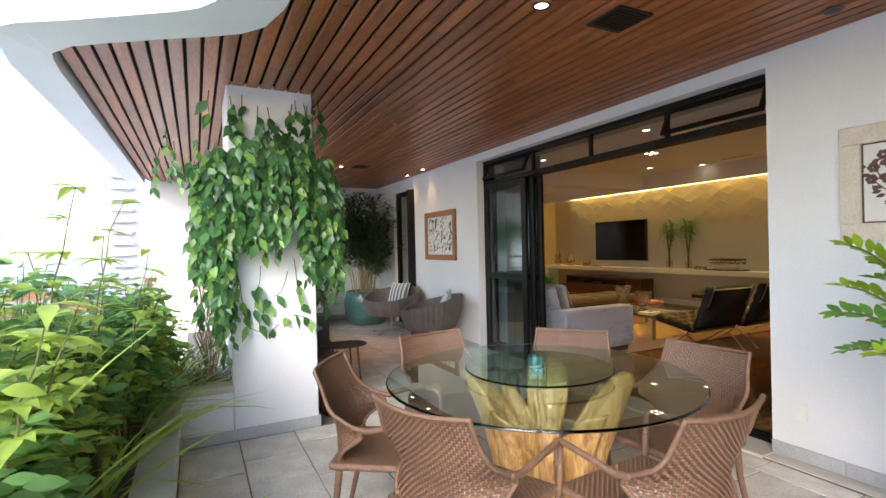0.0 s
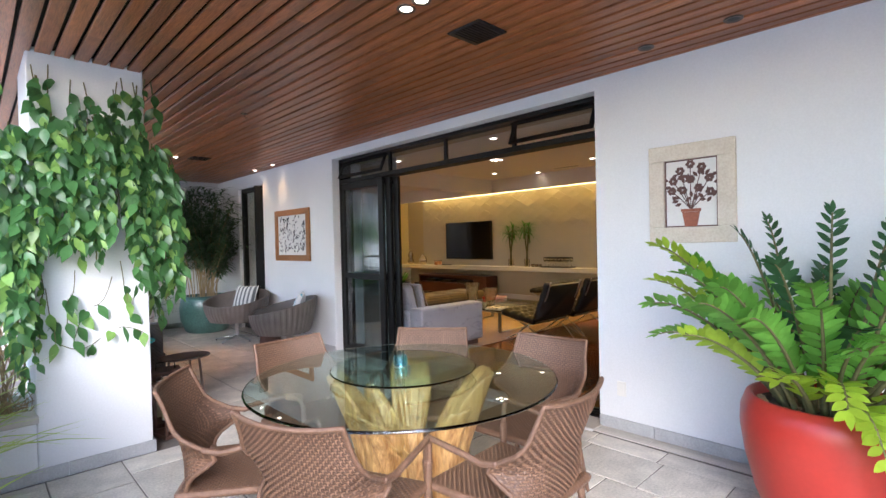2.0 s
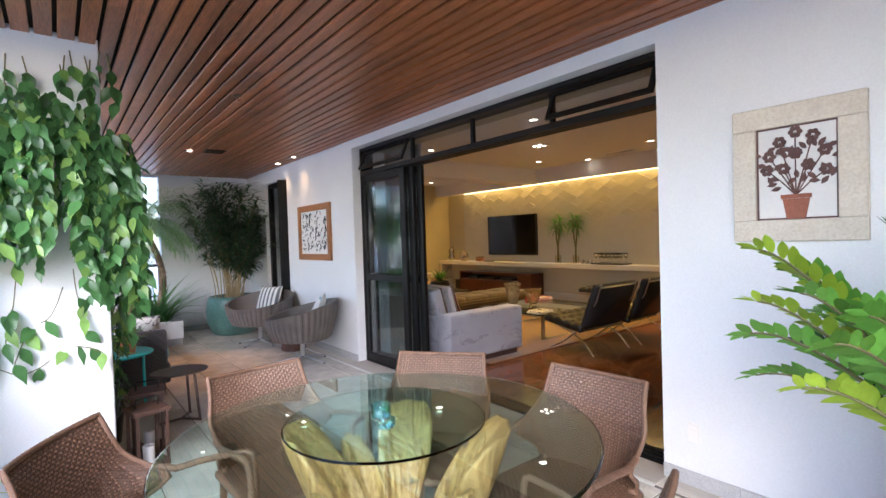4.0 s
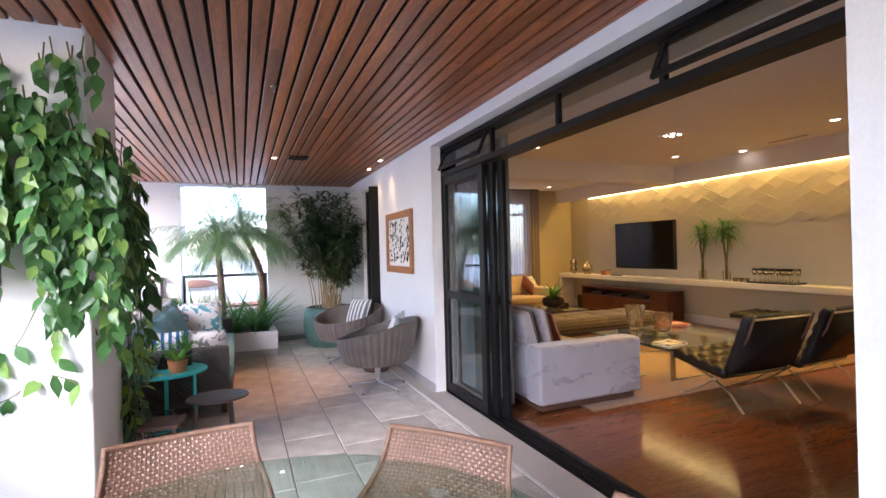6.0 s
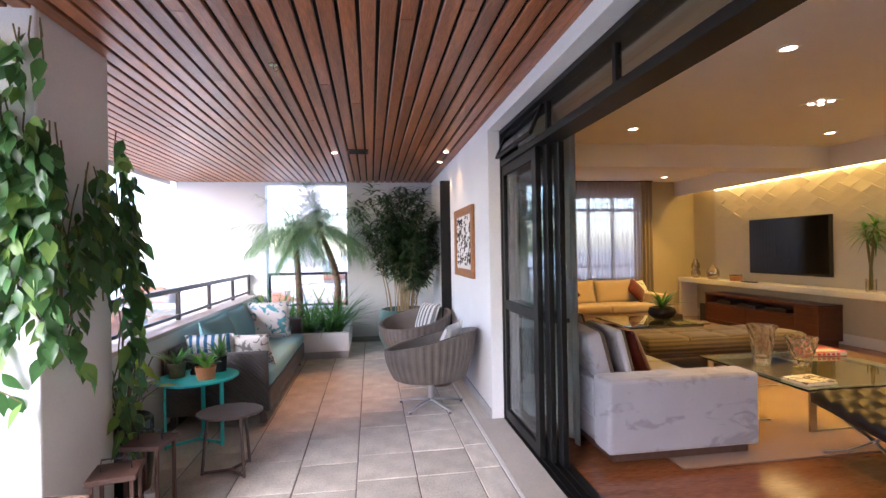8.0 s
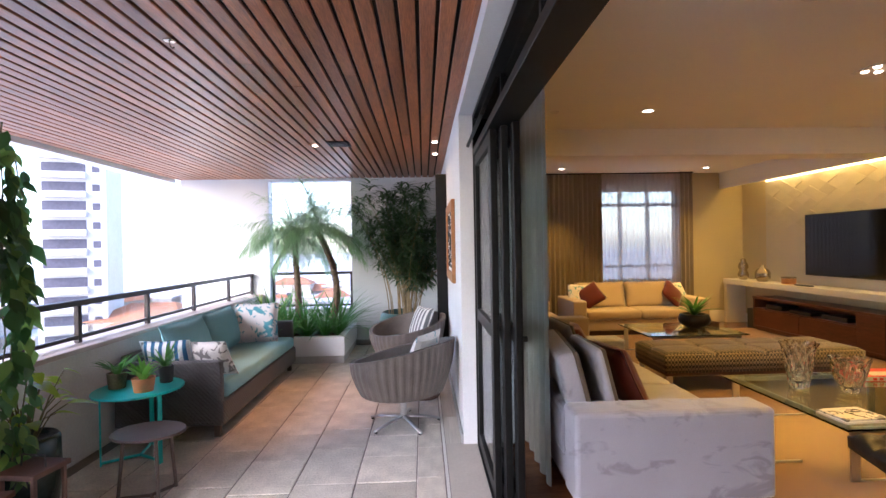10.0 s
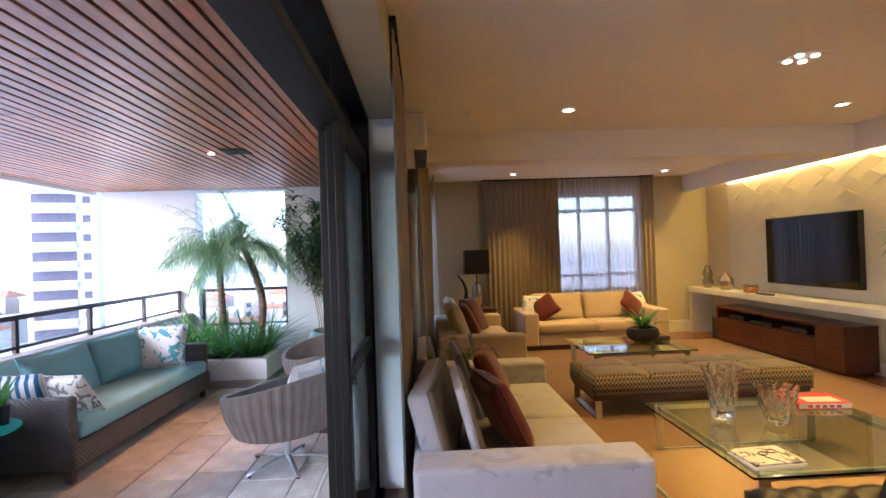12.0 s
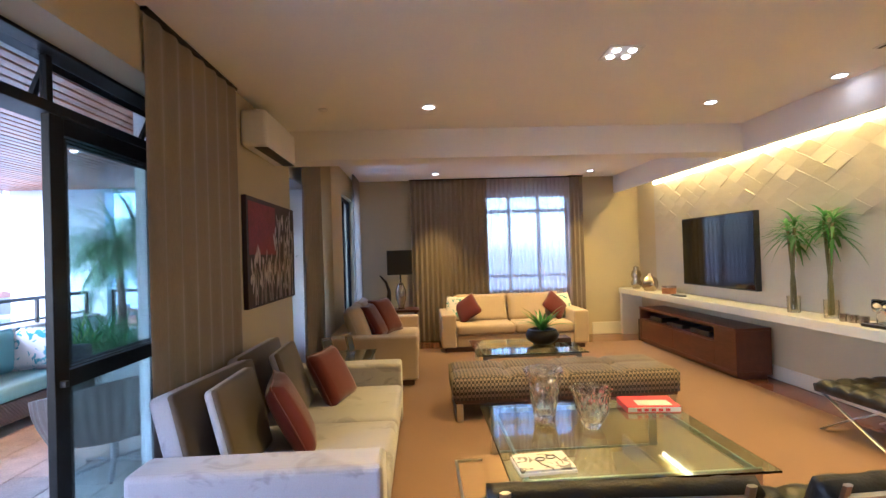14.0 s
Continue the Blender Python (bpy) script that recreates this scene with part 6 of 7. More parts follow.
tagged(t2, "squat rounded silver sculpture on the shelf", "sculpture")


def shelf_plant(y, seed):
    t = thing("vase_plant", "bare green stems with a tuft of leaves in a glass vase", "plant", pose(9.62, y, 0.836), "vase plants on the shelf")
    v = part("vase", lt([(0.0, 0.0), (0.055, 0.0), (0.06, 0.01), (0.062, 0.17), (0.055, 0.17), (0.052, 0.02), (0.0, 0.02)], 28), CRYSTAL, t, smooth=False)
    v.visible_shadow = False
    r = random.Random(seed)
    b, lv = bmesh.new(), bmesh.new()
    for s in (-1, 1):
        topz = 0.84 + 0.10 * r.random()
        pts = [(s * 0.02, s * 0.01, 0.03), (s * 0.022, s * 0.015, 0.3), (s * 0.03, s * 0.055, 0.55), (s * 0.035, s * 0.09, topz)]
        tube(b, pts, 0.020, 8, r1=0.014)
        for k in range(44):
            a = r.uniform(0, 6.28)
            z = topz - 0.16 + 0.22 * k / 44
            el = r.uniform(-0.2, 0.9) + 1.2 * (k / 44) ** 3
            leaf(lv, (s * 0.035, s * 0.09, z), (math.cos(a), math.sin(a), el), (-math.cos(a), -math.sin(a), 1.2), r.uniform(0.17, 0.28), 0.030, 0.25, r.uniform(0.6, 1.2), (0.3, 0.9, 1.0, 0.8, 0.45, 0.0))
    part("stem", b, STEM, t, smooth=True)
    part("foliage", lv, LEAF_STRAP, t, "green pointed leaves", smooth=True, normals=False)


shelf_plant(7.84, 4)
shelf_plant(7.38, 9)
tray = thing("drinks_tray", "dark tray with drinking glasses on the shelf", "tray", pose(9.60, 6.55, 0.836))
part("tray", rb(-0.14, 0.14, -0.36, 0.36, 0.0, 0.025, 0.004), BRONZE, tray)
rng = random.Random(8)
first = None
for k in range(14):
    x, y = 9.60 + (-0.07 if k % 2 else 0.06), 6.26 + 0.044 * k
    if first is None:
        first = thing("wine_glass", "stemmed drinking glass on the dark tray", "glass", pose(x, y, 0.8615), "glasses on the tray")
        part("glass", lt([(0.0, 0.0), (0.032, 0.0), (0.03, 0.004), (0.005, 0.008), (0.004, 0.08), (0.03, 0.11), (0.036, 0.15), (0.032, 0.20), (0.029, 0.20), (0.033, 0.15), (0.0, 0.10)], 16), CRYSTAL, first, smooth=True)
    else:
        copy_thing(first, pose(x, y, 0.8615))
for k in range(3):
    t = part("tea_light", lt([(0.0, 0.0), (0.035, 0.0), (0.037, 0.07), (0.0, 0.07)], 18), SILVER)
    t.matrix_basis = pose(9.56, 6.98 + 0.10 * k, 0.836)
    tagged(t, "small metal candle holder on the shelf", "candle holder")


# curtains
def curtain(name, label, p0, p1, z0, z1, mat, waves, amp=0.035, seed=0):
    r = random.Random(seed)
    p0, p1 = Vector(p0), Vector(p1)
    way = (p1 - p0)
    nrm = Vector((-way.y, way.x)).normalized()
    n = waves * 8
    ph = [r.uniform(-0.5, 0.5) for _ in range(waves + 2)]
    b = bmesh.new()
    rows = []
    for j in range(7):
        f = j / 6
        row = []
        for i in range(n + 1):
            u = i / n
            k = int(u * waves)
            a = amp * (0.55 + 0.45 * f) * math.sin(2 * math.pi * u * waves + ph[k] * 0.8 * f) * (1 + 0.4 * ph[k])
            p = p0 + way * u + nrm * a
            row.append(b.verts.new((p.x, p.y, z1 + (z0 - z1) * f)))
        rows.append(row)
    for q, s in zip(rows, rows[1:]):
        for i in range(n):
            b.faces.new((q[i], q[i + 1], s[i + 1], s[i]))
    t = thing(name, label, "curtain")
    part("cloth", b, mat, t, smooth=True, normals=False)
    part("track", rb(min(p0.x, p1.x) - 0.01, max(p0.x, p1.x) + 0.01, min(p0.y, p1.y) - 0.01, max(p0.y, p1.y) + 0.01, z1, z1 + 0.02, 0.003), FRAME, t)
    return t


curtain("curtain", "heavy taupe curtain gathered beside the sliding door", (4.415, 5.58), (4.430, 6.82), 0.02, ROOM_Z - 0.022, CURTAIN, 7, 0.017, 1)
curtain("curtain", "heavy taupe curtain over the narrow terrace door", (4.52, 8.55), (4.52, 9.46), 0.02, ROOM_Z - 0.022, CURTAIN, 10, 0.04, 3)
curtain("curtain", "taupe curtain beside the side window", (4.76, 10.95), (4.76, 11.62), 0.02, ROOM_Z - 0.022, DRAPE, 8, 0.035, 4)
curtain("curtain", "heavy taupe curtain beside the end window", (5.66, 11.66), (7.02, 11.66), 0.02, ROOM_Z - 0.022, CURTAIN, 15, 0.035, 5)
curtain("curtain", "half transparent taupe curtain drawn over the end window", (7.02, 11.66), (8.72, 11.66), 0.02, ROOM_Z - 0.022, SHEER, 22, 0.04, 6)
curtain("curtain", "narrow edge of the taupe curtain at the end window", (8.50, 11.60), (8.74, 11.60), 0.02, ROOM_Z - 0.022, CURTAIN, 3, 0.03, 7)

# air conditioner and painting
ac = thing("air_conditioner", "white split air conditioner high on the wall", "air conditioner", pose(INN + 0.022, 7.42, 2.46))
part("body", rb(0.0, 0.21, -0.46, 0.46, 0.0, 0.30, 0.03, 3), WHITEPL, ac, smooth=False)
part("flap", rb(0.10, 0.206, -0.42, 0.42, -0.008, -0.001, 0.003), PLASTIC, ac, "dark air outlet")
CANVAS = material("red_black_canvas", (0.035, 0.016, 0.016), 0.6, var=0.3, scale=3, fine=40, bump=0.1)
REDPAINT = material("dark_red_paint", (0.20, 0.018, 0.022), 0.6, var=0.3, scale=5, fine=40, bump=0.1)
PALEPAINT = material("pale_petal_paint", (0.50, 0.42, 0.36), 0.7, var=0.25, scale=8, fine=40, bump=0.1)
pt = thing("painting", "dark red and black painting with pale flowers, unframed", "painting", pose(INN + 0.022, 7.66, 1.61))
part("canvas", rb(0.0, 0.04, -0.72, 0.72, -0.46, 0.46, 0.004), CANVAS, pt)
part("red_field", rb(0.0402, 0.0425, -0.68, 0.05, -0.02, 0.42, 0.001), REDPAINT, pt, "dark red upper field")
rng = random.Random(21)
b = bmesh.new()
for k in range(70):
    y = rng.uniform(-0.66, 0.66)
    top_ = -0.38 + (0.30 if y < 0 else 0.72) * rng.random()
    leaf(b, (0.045, y, top_), (0, rng.uniform(-0.5, 0.5), 1), (1, 0, 0), rng.uniform(0.08, 0.20), rng.uniform(0.02, 0.06), 0.05, 0.0)
for k in range(22):
    y = rng.uniform(-0.6, 0.6)
    tube(b, [(0.0435, y, -0.44), (0.0435, y + rng.uniform(-0.05, 0.05), -0.2), (0.0435, y + rng.uniform(-0.08, 0.08), rng.uniform(-0.1, 0.35) if y > 0 else -0.1)], 0.005, 5, flat=0.3)
part("petals", b, PALEPAINT, pt, "pale petals and stems")

# side tables with lamp and frames
s2 = thing("side_table", "small glass side table between the sofas", "side table", pose(5.02, 8.10, 0.016))
g = part("top", rb(-0.28, 0.28, -0.30, 0.30, 0.50, 0.514, 0.004), GLASSTOP, s2)
g.visible_shadow = False
for sx in (-1, 1):
    for sy in (-1, 1):
        part("leg", rb(sx * 0.25 - 0.012, sx * 0.25 + 0.012, sy * 0.27 - 0.012, sy * 0.27 + 0.012, 0.0, 0.4995, 0.002), CHROME, s2)
for x, y, rz in ((4.86, 8.02, 60), (5.06, 8.22, 72)):
    t = thing("photo_frame", "small standing silver photo frame on the glass side table", "photo frame", pose(x, y, 0.5305, -12, 0, rz))
    part("frame", rb(-0.075, 0.075, -0.006, 0.006, 0.0, 0.20, 0.003), SILVER, t)
    part("print", bx(-0.055, 0.055, -0.0085, -0.0065, 0.02, 0.18), INK, t)
s3 = thing("side_table", "dark square side table in the room corner", "side table", pose(5.42, 11.32, 0.001))
part("top", rb(-0.34, 0.34, -0.24, 0.24, 0.60, 0.64, 0.004), MAHOGANY, s3)
for sx in (-1, 1):
    for sy in (-1, 1):
        part("leg", rb(sx * 0.29 - 0.025, sx * 0.29 + 0.025, sy * 0.19 - 0.025, sy * 0.19 + 0.025, 0.0, 0.60, 0.003), MAHOGANY, s3)
lm = thing("table_lamp", "table lamp with a square black shade, on the corner table", "table lamp", pose(5.46, 11.32, 0.642))
part("body", lt([(0.0, 0.0), (0.06, 0.0), (0.05, 0.03), (0.09, 0.18), (0.095, 0.30), (0.05, 0.42), (0.015, 0.45), (0.015, 0.62), (0.0, 0.62)], 28), SILVER, lm, "dark glass lamp body", smooth=True)
part("shade", rb(-0.21, 0.21, -0.15, 0.15, 0.58, 0.99, 0.006), PLASTIC, lm, "square black shade")
t = part("sculpture", tb([(5.24, 11.25, 0.642), (5.26, 11.25, 0.80), (5.27, 11.25, 0.95), (5.22, 11.25, 1.10), (5.12, 11.25, 1.22)], 0.05, 8, r1=0.012), BRONZE, None, smooth=True)
tagged(t, "curved dark bronze sculpture on the corner table", "sculpture")

# flowers on the far coffee table
bowl = thing("orchid_bowl", "round dark bowl with green strap leaves on the far coffee table", "potted plant", pose(7.30, 9.05, 0.386))
part("bowl", lt([(0.0, 0.0), (0.10, 0.0), (0.19, 0.06), (0.205, 0.12), (0.18, 0.18), (0.15, 0.19), (0.14, 0.17), (0.0, 0.16)], 32), BRONZE, bowl, smooth=True)
b = bmesh.new()
strap_plant(b, (0, 0, 0.17), 34, 0.36, 0.045, 6, 1.0, 0.85)
part("foliage", b, LEAF_STRAP, bowl, "green strap leaves", smooth=True, normals=False)
bk2 = part("book", rb(7.46, 7.68, 9.10, 9.36, 0.386, 0.44, 0.004), CHESTNUT)
tagged(bk2, "brown book stack on the far coffee table", "book")


# ---- plants of the terrace ----
def vine(seed):
    r = random.Random(seed)
    t = thing("climbing_vine", "dense green climbing vine hanging over the white column", "vine", pose(0, 0, 0))
    lv, pale, st_, dry = bmesh.new(), bmesh.new(), bmesh.new(), bmesh.new()

    def one(p, out, size):
        way = Vector(out) * r.uniform(0.05, 0.5) + Vector((r.uniform(-0.55, 0.55), r.uniform(-0.5, 0.5), -r.uniform(0.5, 1.3)))
        face = Vector(out) + Vector((r.uniform(-0.7, 0.7), r.uniform(-0.5, 0.5), r.uniform(-0.2, 0.6)))
        leaf(pale if r.random() < 0.22 else lv, p, way, face, size, size * r.uniform(0.40, 0.54), 0.22, r.uniform(-0.05, 0.4), (0.0, 0.62, 0.98, 0.95, 0.66, 0.30, 0.0))

    # main mass over the front and round the right edge
    def strand(x, y, z, out, length, dens=0.038, size=0.102, push=0.0):
        p = Vector((x, y, z))
        pts = [p.copy()]
        n = int(length / dens)
        for k in range(n):
            p = p + Vector((r.uniform(-0.018, 0.018), r.uniform(-0.014, 0.014), -dens))
            pts.append(p.copy())
            for q in range(2):
                if r.random() < 0.82:
                    one(p + Vector(out) * (0.02 + push * r.random()), out, size * r.uniform(0.5, 1.3))
        if len(pts) > 1:
            tube(st_, pts[::2] if len(pts) > 3 else pts, 0.004, 5)

    for k in range(74):
        x = r.uniform(0.52, 1.50)
        f = abs((x - 1.02) / 0.5)
        ztop = 2.28 - 0.24 * f * f + r.uniform(-0.10, 0.06)
        zlow = 1.32 + r.uniform(-0.16, 0.42) + (0.12 if 0.78 < x < 1.3 else -0.16)
        y = 4.56 - 0.17 * (1 - f * f) * r.uniform(0.2, 1.0)
        strand(x, y, ztop, (0.25 * (x - 1.0), -1.0, 0.25), ztop - zlow, push=0.10)
    # left edge hangs lower
    for k in range(14):
        strand(r.uniform(0.50, 0.76), r.uniform(4.42, 4.62), 1.9 + r.uniform(-0.2, 0.2), (-0.4, -0.9, 0.2), r.uniform(0.7, 1.15), 0.05, 0.095)
    # right face of the column
    for k in range(17):
        y = r.uniform(4.62, 5.30)
        z = 1.98 - 0.10 * (y - 4.6) + r.uniform(-0.30, 0.12)
        strand(r.uniform(1.39, 1.46), y, z, (1.0, -0.3, 0.2), r.uniform(0.35, 0.85), 0.052, 0.118, 0.06)
    # strands that hang free behind the far edge
    for k in range(3):
        strand(1.40 + 0.018 * k, r.uniform(5.24, 5.34), 2.25 - 0.10 * k, (1.0, -0.4, 0.2), r.uniform(0.8, 1.25), 0.062, 0.110, 0.03)
    for k in range(2):
        strand(1.43 + 0.03 * k, r.uniform(5.15, 5.28), 1.05, (1.0, -0.3, 0.2), 0.72, 0.055, 0.110)
    strand(1.40, 5.22, 1.25, (1.0, -0.6, 0.2), 0.85, 0.045, 0.12, 0.05)
    # thin trailing shoots low on the white face and up at the ceiling
    for x0, z0, x1, z1 in ((1.15, 1.25, 0.93, 0.86), (0.80, 1.2, 0.84, 0.86), (0.86, 0.84, 1.32, 0.86), (1.20, 1.35, 1.24, 1.0), (0.95, 1.3, 0.90, 0.98)):
        pts = [Vector((x0 + (x1 - x0) * q / 8, 4.585 - 0.03 * math.sin(q), z0 + (z1 - z0) * q / 8 - 0.05 * math.sin(q * 0.8))) for q in range(9)]
        tube(st_, pts, 0.0028, 5)
        for q in (3, 5, 6, 7, 8):
            one(pts[q], (0, -1, 0.2), 0.12)
    for k in range(16):
        x = r.uniform(0.55, 1.42)
        strand(x, 4.57, 2.62 - r.uniform(0, 0.12), (0, -1, 0.2), r.uniform(0.12, 0.34), 0.09, 0.115)
    for k in range(7):
        strand(r.uniform(0.28, 0.6), r.uniform(4.35, 4.6), 2.3 - r.uniform(0, 0.35), (-0.2, -1, 0.2), r.uniform(0.1, 0.3), 0.07, 0.08)
    # bundle of dry stems
    for k in range(30):
        x, y = r.uniform(0.50, 0.70), r.uniform(4.78, 4.98)
        pts = [(x + r.uniform(-0.05, 0.05), y, 0.31)] + [(x + r.uniform(-0.05, 0.05), y - 0.03 * q + r.uniform(-0.03, 0.03), 0.31 + 0.16 * q) for q in range(1, 9)]
        tube(dry, pts, r.uniform(0.002, 0.005), 5)
    for k in range(90):
        a = r.uniform(0, 6.28)
        p = Vector((r.uniform(0.35, 0.74), r.uniform(4.74, 5.1) if r.random() < 0.5 else r.uniform(4.72, 4.8), r.uniform(0.32, 0.50)))
        tube(dry, [p, p + Vector((math.cos(a) * 0.14, math.sin(a) * 0.10, r.uniform(-0.02, 0.12)))], 0.003, 4)
    part("foliage", lv, LEAF_VINE, t, "mid green pointed leaves", smooth=True, normals=False)
    part("young_foliage", pale, LEAF_VINE_PALE, t, "pale green young leaves", smooth=True, normals=False)
    part("stem", st_, STEM, t, "thin brown green stems")
    part("dry_stem", dry, DRY, t, "dry straw coloured stems")
    return t


vine(31)


def shrub(x0, y0, z0, count, spread, height, seed, mat, size, label):
    """A dense bush: branches from the soil, each with level sprigs of small leaflets."""
    r = random.Random(seed)
    t = thing("shrub", label, "shrub", pose(x0, y0, z0))
    b, w_ = bmesh.new(), bmesh.new()
    for k in range(count):
        a = r.uniform(0, 6.283)
        rad = spread * math.sqrt(r.random())
        h = height * r.uniform(0.45, 1.0) * (1.1 - 0.4 * rad / spread)
        tip = Vector((math.cos(a) * rad, math.sin(a) * rad, h))
        if x0 + tip.x > (0.10 if y0 + tip.y < 3.7 else 0.28):
            continue
        pts = [Vector((tip.x * (q / 5) ** 1.4, tip.y * (q / 5) ** 1.4, h * (q / 5) ** 0.9)) for q in range(6)]
        tube(w_, pts, 0.004, 4, r1=0.0015)
        for g in range(4):
            f = r.uniform(0.5, 1.0) if g else 1.0
            i = min(4, int(f * 5))
            p = pts[i].lerp(pts[i + 1], f * 5 - i)
            aa = r.uniform(0, 6.283)
            d = Vector((math.cos(aa), math.sin(aa), r.uniform(-0.1, 0.45))).normalized()
            ln_ = r.uniform(0.14, 0.26)
            side = d.cross(Vector((0, 0, 1))).normalized()
            for q in range(7):
                c = p + d * ln_ * (q + 0.5) / 7 - Vector((0, 0, 0.06 * (q / 7) ** 2))
                if x0 + c.x > (0.12 if y0 + c.y < 3.7 else 0.27) + 0.10 * r.random() and y0 + c.y < 4.5:
                    continue
                s = size * r.uniform(0.65, 1.15)
                leaf(b, c, side * (1 if q % 2 else -1) * 0.8 + d * 0.7 + Vector((0, 0, r.uniform(-0.3, 0.25))), (r.uniform(-0.9, 0.9), r.uniform(-1.1, 0.5), 1), s, s * r.uniform(0.40, 0.52), 0.2, r.uniform(0.05, 0.4), (0.0, 0.75, 1.0, 0.7, 0.0))
    part("branch", w_, STEM, t, "thin branches")
    part("foliage", b, mat, t, "fresh leaves", smooth=True, normals=False)
    return t


rng = random.Random(17)
beds = [(0.12, 4.78, 44, 0.34, 0.80, LEAF_LIME), (-0.15, 4.70, 40, 0.40, 0.92, LEAF_SHRUB), (0.02, 4.05, 48, 0.42, 1.02, LEAF_SHRUB), (0.10, 4.30, 44, 0.34, 0.86, LEAF_LIME), (0.14, 3.90, 44, 0.34, 0.80, LEAF_SHRUB), (-0.30, 3.45, 46, 0.46, 1.10, LEAF_SHRUB), (0.06, 3.15, 46, 0.38, 1.02, LEAF_SHRUB), (-0.22, 2.65, 46, 0.40, 1.16, LEAF_LIME),
        (-0.06, 2.35, 36, 0.30, 0.78, LEAF_SHRUB), (-0.62, 4.1, 34, 0.45, 1.05, LEAF_LIME), (-0.6, 2.8, 40, 0.42, 1.2, LEAF_SHRUB), (-0.22, 1.95, 36, 0.32, 0.80, LEAF_SHRUB), (0.10, 3.65, 26, 0.36, 0.86, LEAF_LIME), (-0.05, 2.75, 20, 0.36, 0.90, LEAF_LIME), (-0.12, 1.55, 22, 0.26, 0.66, LEAF_SHRUB)]
for k, (x, y, n, sp_, h, mt) in enumerate(beds):
    shrub(x + (0.07 if y > 3 else 0.0), y, 0.31, int(n * 2.1), sp_, h, 40 + k, mt, 0.082, "leafy green shrub in the planting bed" if mt is LEAF_SHRUB else "lime green shrub in the planting bed")
tall = thing("shrub", "tall loose shoots above the planting bed", "shrub", pose(0, 0, 0))
b, w_ = bmesh.new(), bmesh.new()
for x, y, h, lx in ((-0.02, 2.7, 1.34, 0.16), (0.05, 2.9, 1.30, 0.20), (0.18, 3.3, 1.12, 0.14), (-0.2, 2.4, 1.18, -0.05), (-0.28, 3.0, 1.30, 0.06), (0.12, 3.1, 1.18, 0.05), (0.0, 2.2, 0.98, 0.18), (-0.05, 2.5, 1.02, 0.26), (0.14, 3.5, 0.98, 0.16), (0.16, 3.9, 0.92, 0.18), (-0.1, 3.6, 1.12, -0.1), (-0.4, 2.6, 1.25, 0.1), (0.16, 4.25, 0.88, 0.14), (-0.3, 3.9, 1.05, 0.1)):
    pts = [Vector((x + lx * (q / 12) ** 1.5 + rng.uniform(-0.01, 0.01), y + rng.uniform(-0.015, 0.015), 0.31 + h * q / 12)) for q in range(13)]
    tube(w_, pts, 0.006, 5, r1=0.002)
    for q in range(5, 13):
        for s in range(3 if q > 9 else 5):
            aa = rng.uniform(0, 6.283)
            leaf(b, pts[q], (math.cos(aa), math.sin(aa), rng.uniform(-0.1, 0.5)), (0, 0, 1), rng.uniform(0.07, 0.13), 0.046, 0.25, 0.35, (0.0, 0.8, 1.0, 0.7, 0.3, 0.0))
part("branch", w_, STEM, tall)
part("foliage", b, LEAF_LIME, tall, smooth=True, normals=False)
for k, (x, y, n, l) in enumerate(((0.34, 4.95, 26, 0.62), (0.16, 4.62, 26, 0.68), (0.55, 5.02, 14, 0.46), (0.06, 3.95, 16, 0.66), (-0.02, 4.25, 10, 0.66), (-0.20, 3.05, 10, 0.56), (0.0, 1.85, 9, 0.85), (-0.15, 2.35, 12, 0.5), (-0.15, 1.55, 12, 0.72), (0.16, 3.65, 30, 0.70), (0.14, 4.10, 32, 0.74), (0.18, 4.40, 30, 0.66), (0.12, 3.25, 22, 0.70))):
    t = thing("strap_plant", "arching green strap leaved plant in the planting bed", "plant", pose(x, y, 0.31))
    b = bmesh.new()
    strap_plant(b, (0, 0, 0), n, l, 0.045 if y < 1.9 else 0.026, 70 + k, 1.2, 0.9)
    part("foliage", b, LEAF_STRAP if k in (2, 5) else LEAF_LIME, t, smooth=True, normals=False)
bl = thing("strap_plant", "long broad yellow green blades over the planting bed", "plant", pose(0, 0, 0))
for p, q, l, w in (((-0.08, 2.56, 0.31), (0.27, 2.48, 1.0), 0.78, 0.055), ((-0.30, 2.30, 0.31), (0.13, 2.46, 1.33), 1.12, 0.052), ((-0.10, 2.60, 0.31), (0.30, 2.95, 0.80), 0.70, 0.045), ((0.10, 3.30, 0.31), (0.46, 3.42, 0.72), 0.62, 0.036),
                   ((0.12, 3.55, 0.31), (0.52, 3.80, 0.62), 0.62, 0.032), ((0.10, 3.0, 0.31), (0.48, 3.05, 0.70), 0.62, 0.036), ((0.14, 3.9, 0.31), (0.55, 4.0, 0.72), 0.66, 0.03), ((-0.25, 2.9, 0.31), (0.05, 3.0, 1.25), 1.0, 0.04)):
    b = bmesh.new()
    way = Vector(q) - Vector(p)
    leaf(b, p, way, (-way.x, -way.y, 1.0), l, w, 0.3, 0.30, (0.5, 0.9, 1.0, 0.95, 0.75, 0.4, 0.0))
    part("blade", b, LEAF_LIME, bl, smooth=True, normals=False)
bp_ = thing("planter_pot", "black plastic plant tub beside the planting bed", "plant pot", pose(0.17, 2.02, 0.31))
part("pot", lt([(0.0, 0.0), (0.17, 0.0), (0.21, 0.26), (0.20, 0.26), (0.19, 0.22), (0.0, 0.22)], 28), BLACKPOT, bp_)

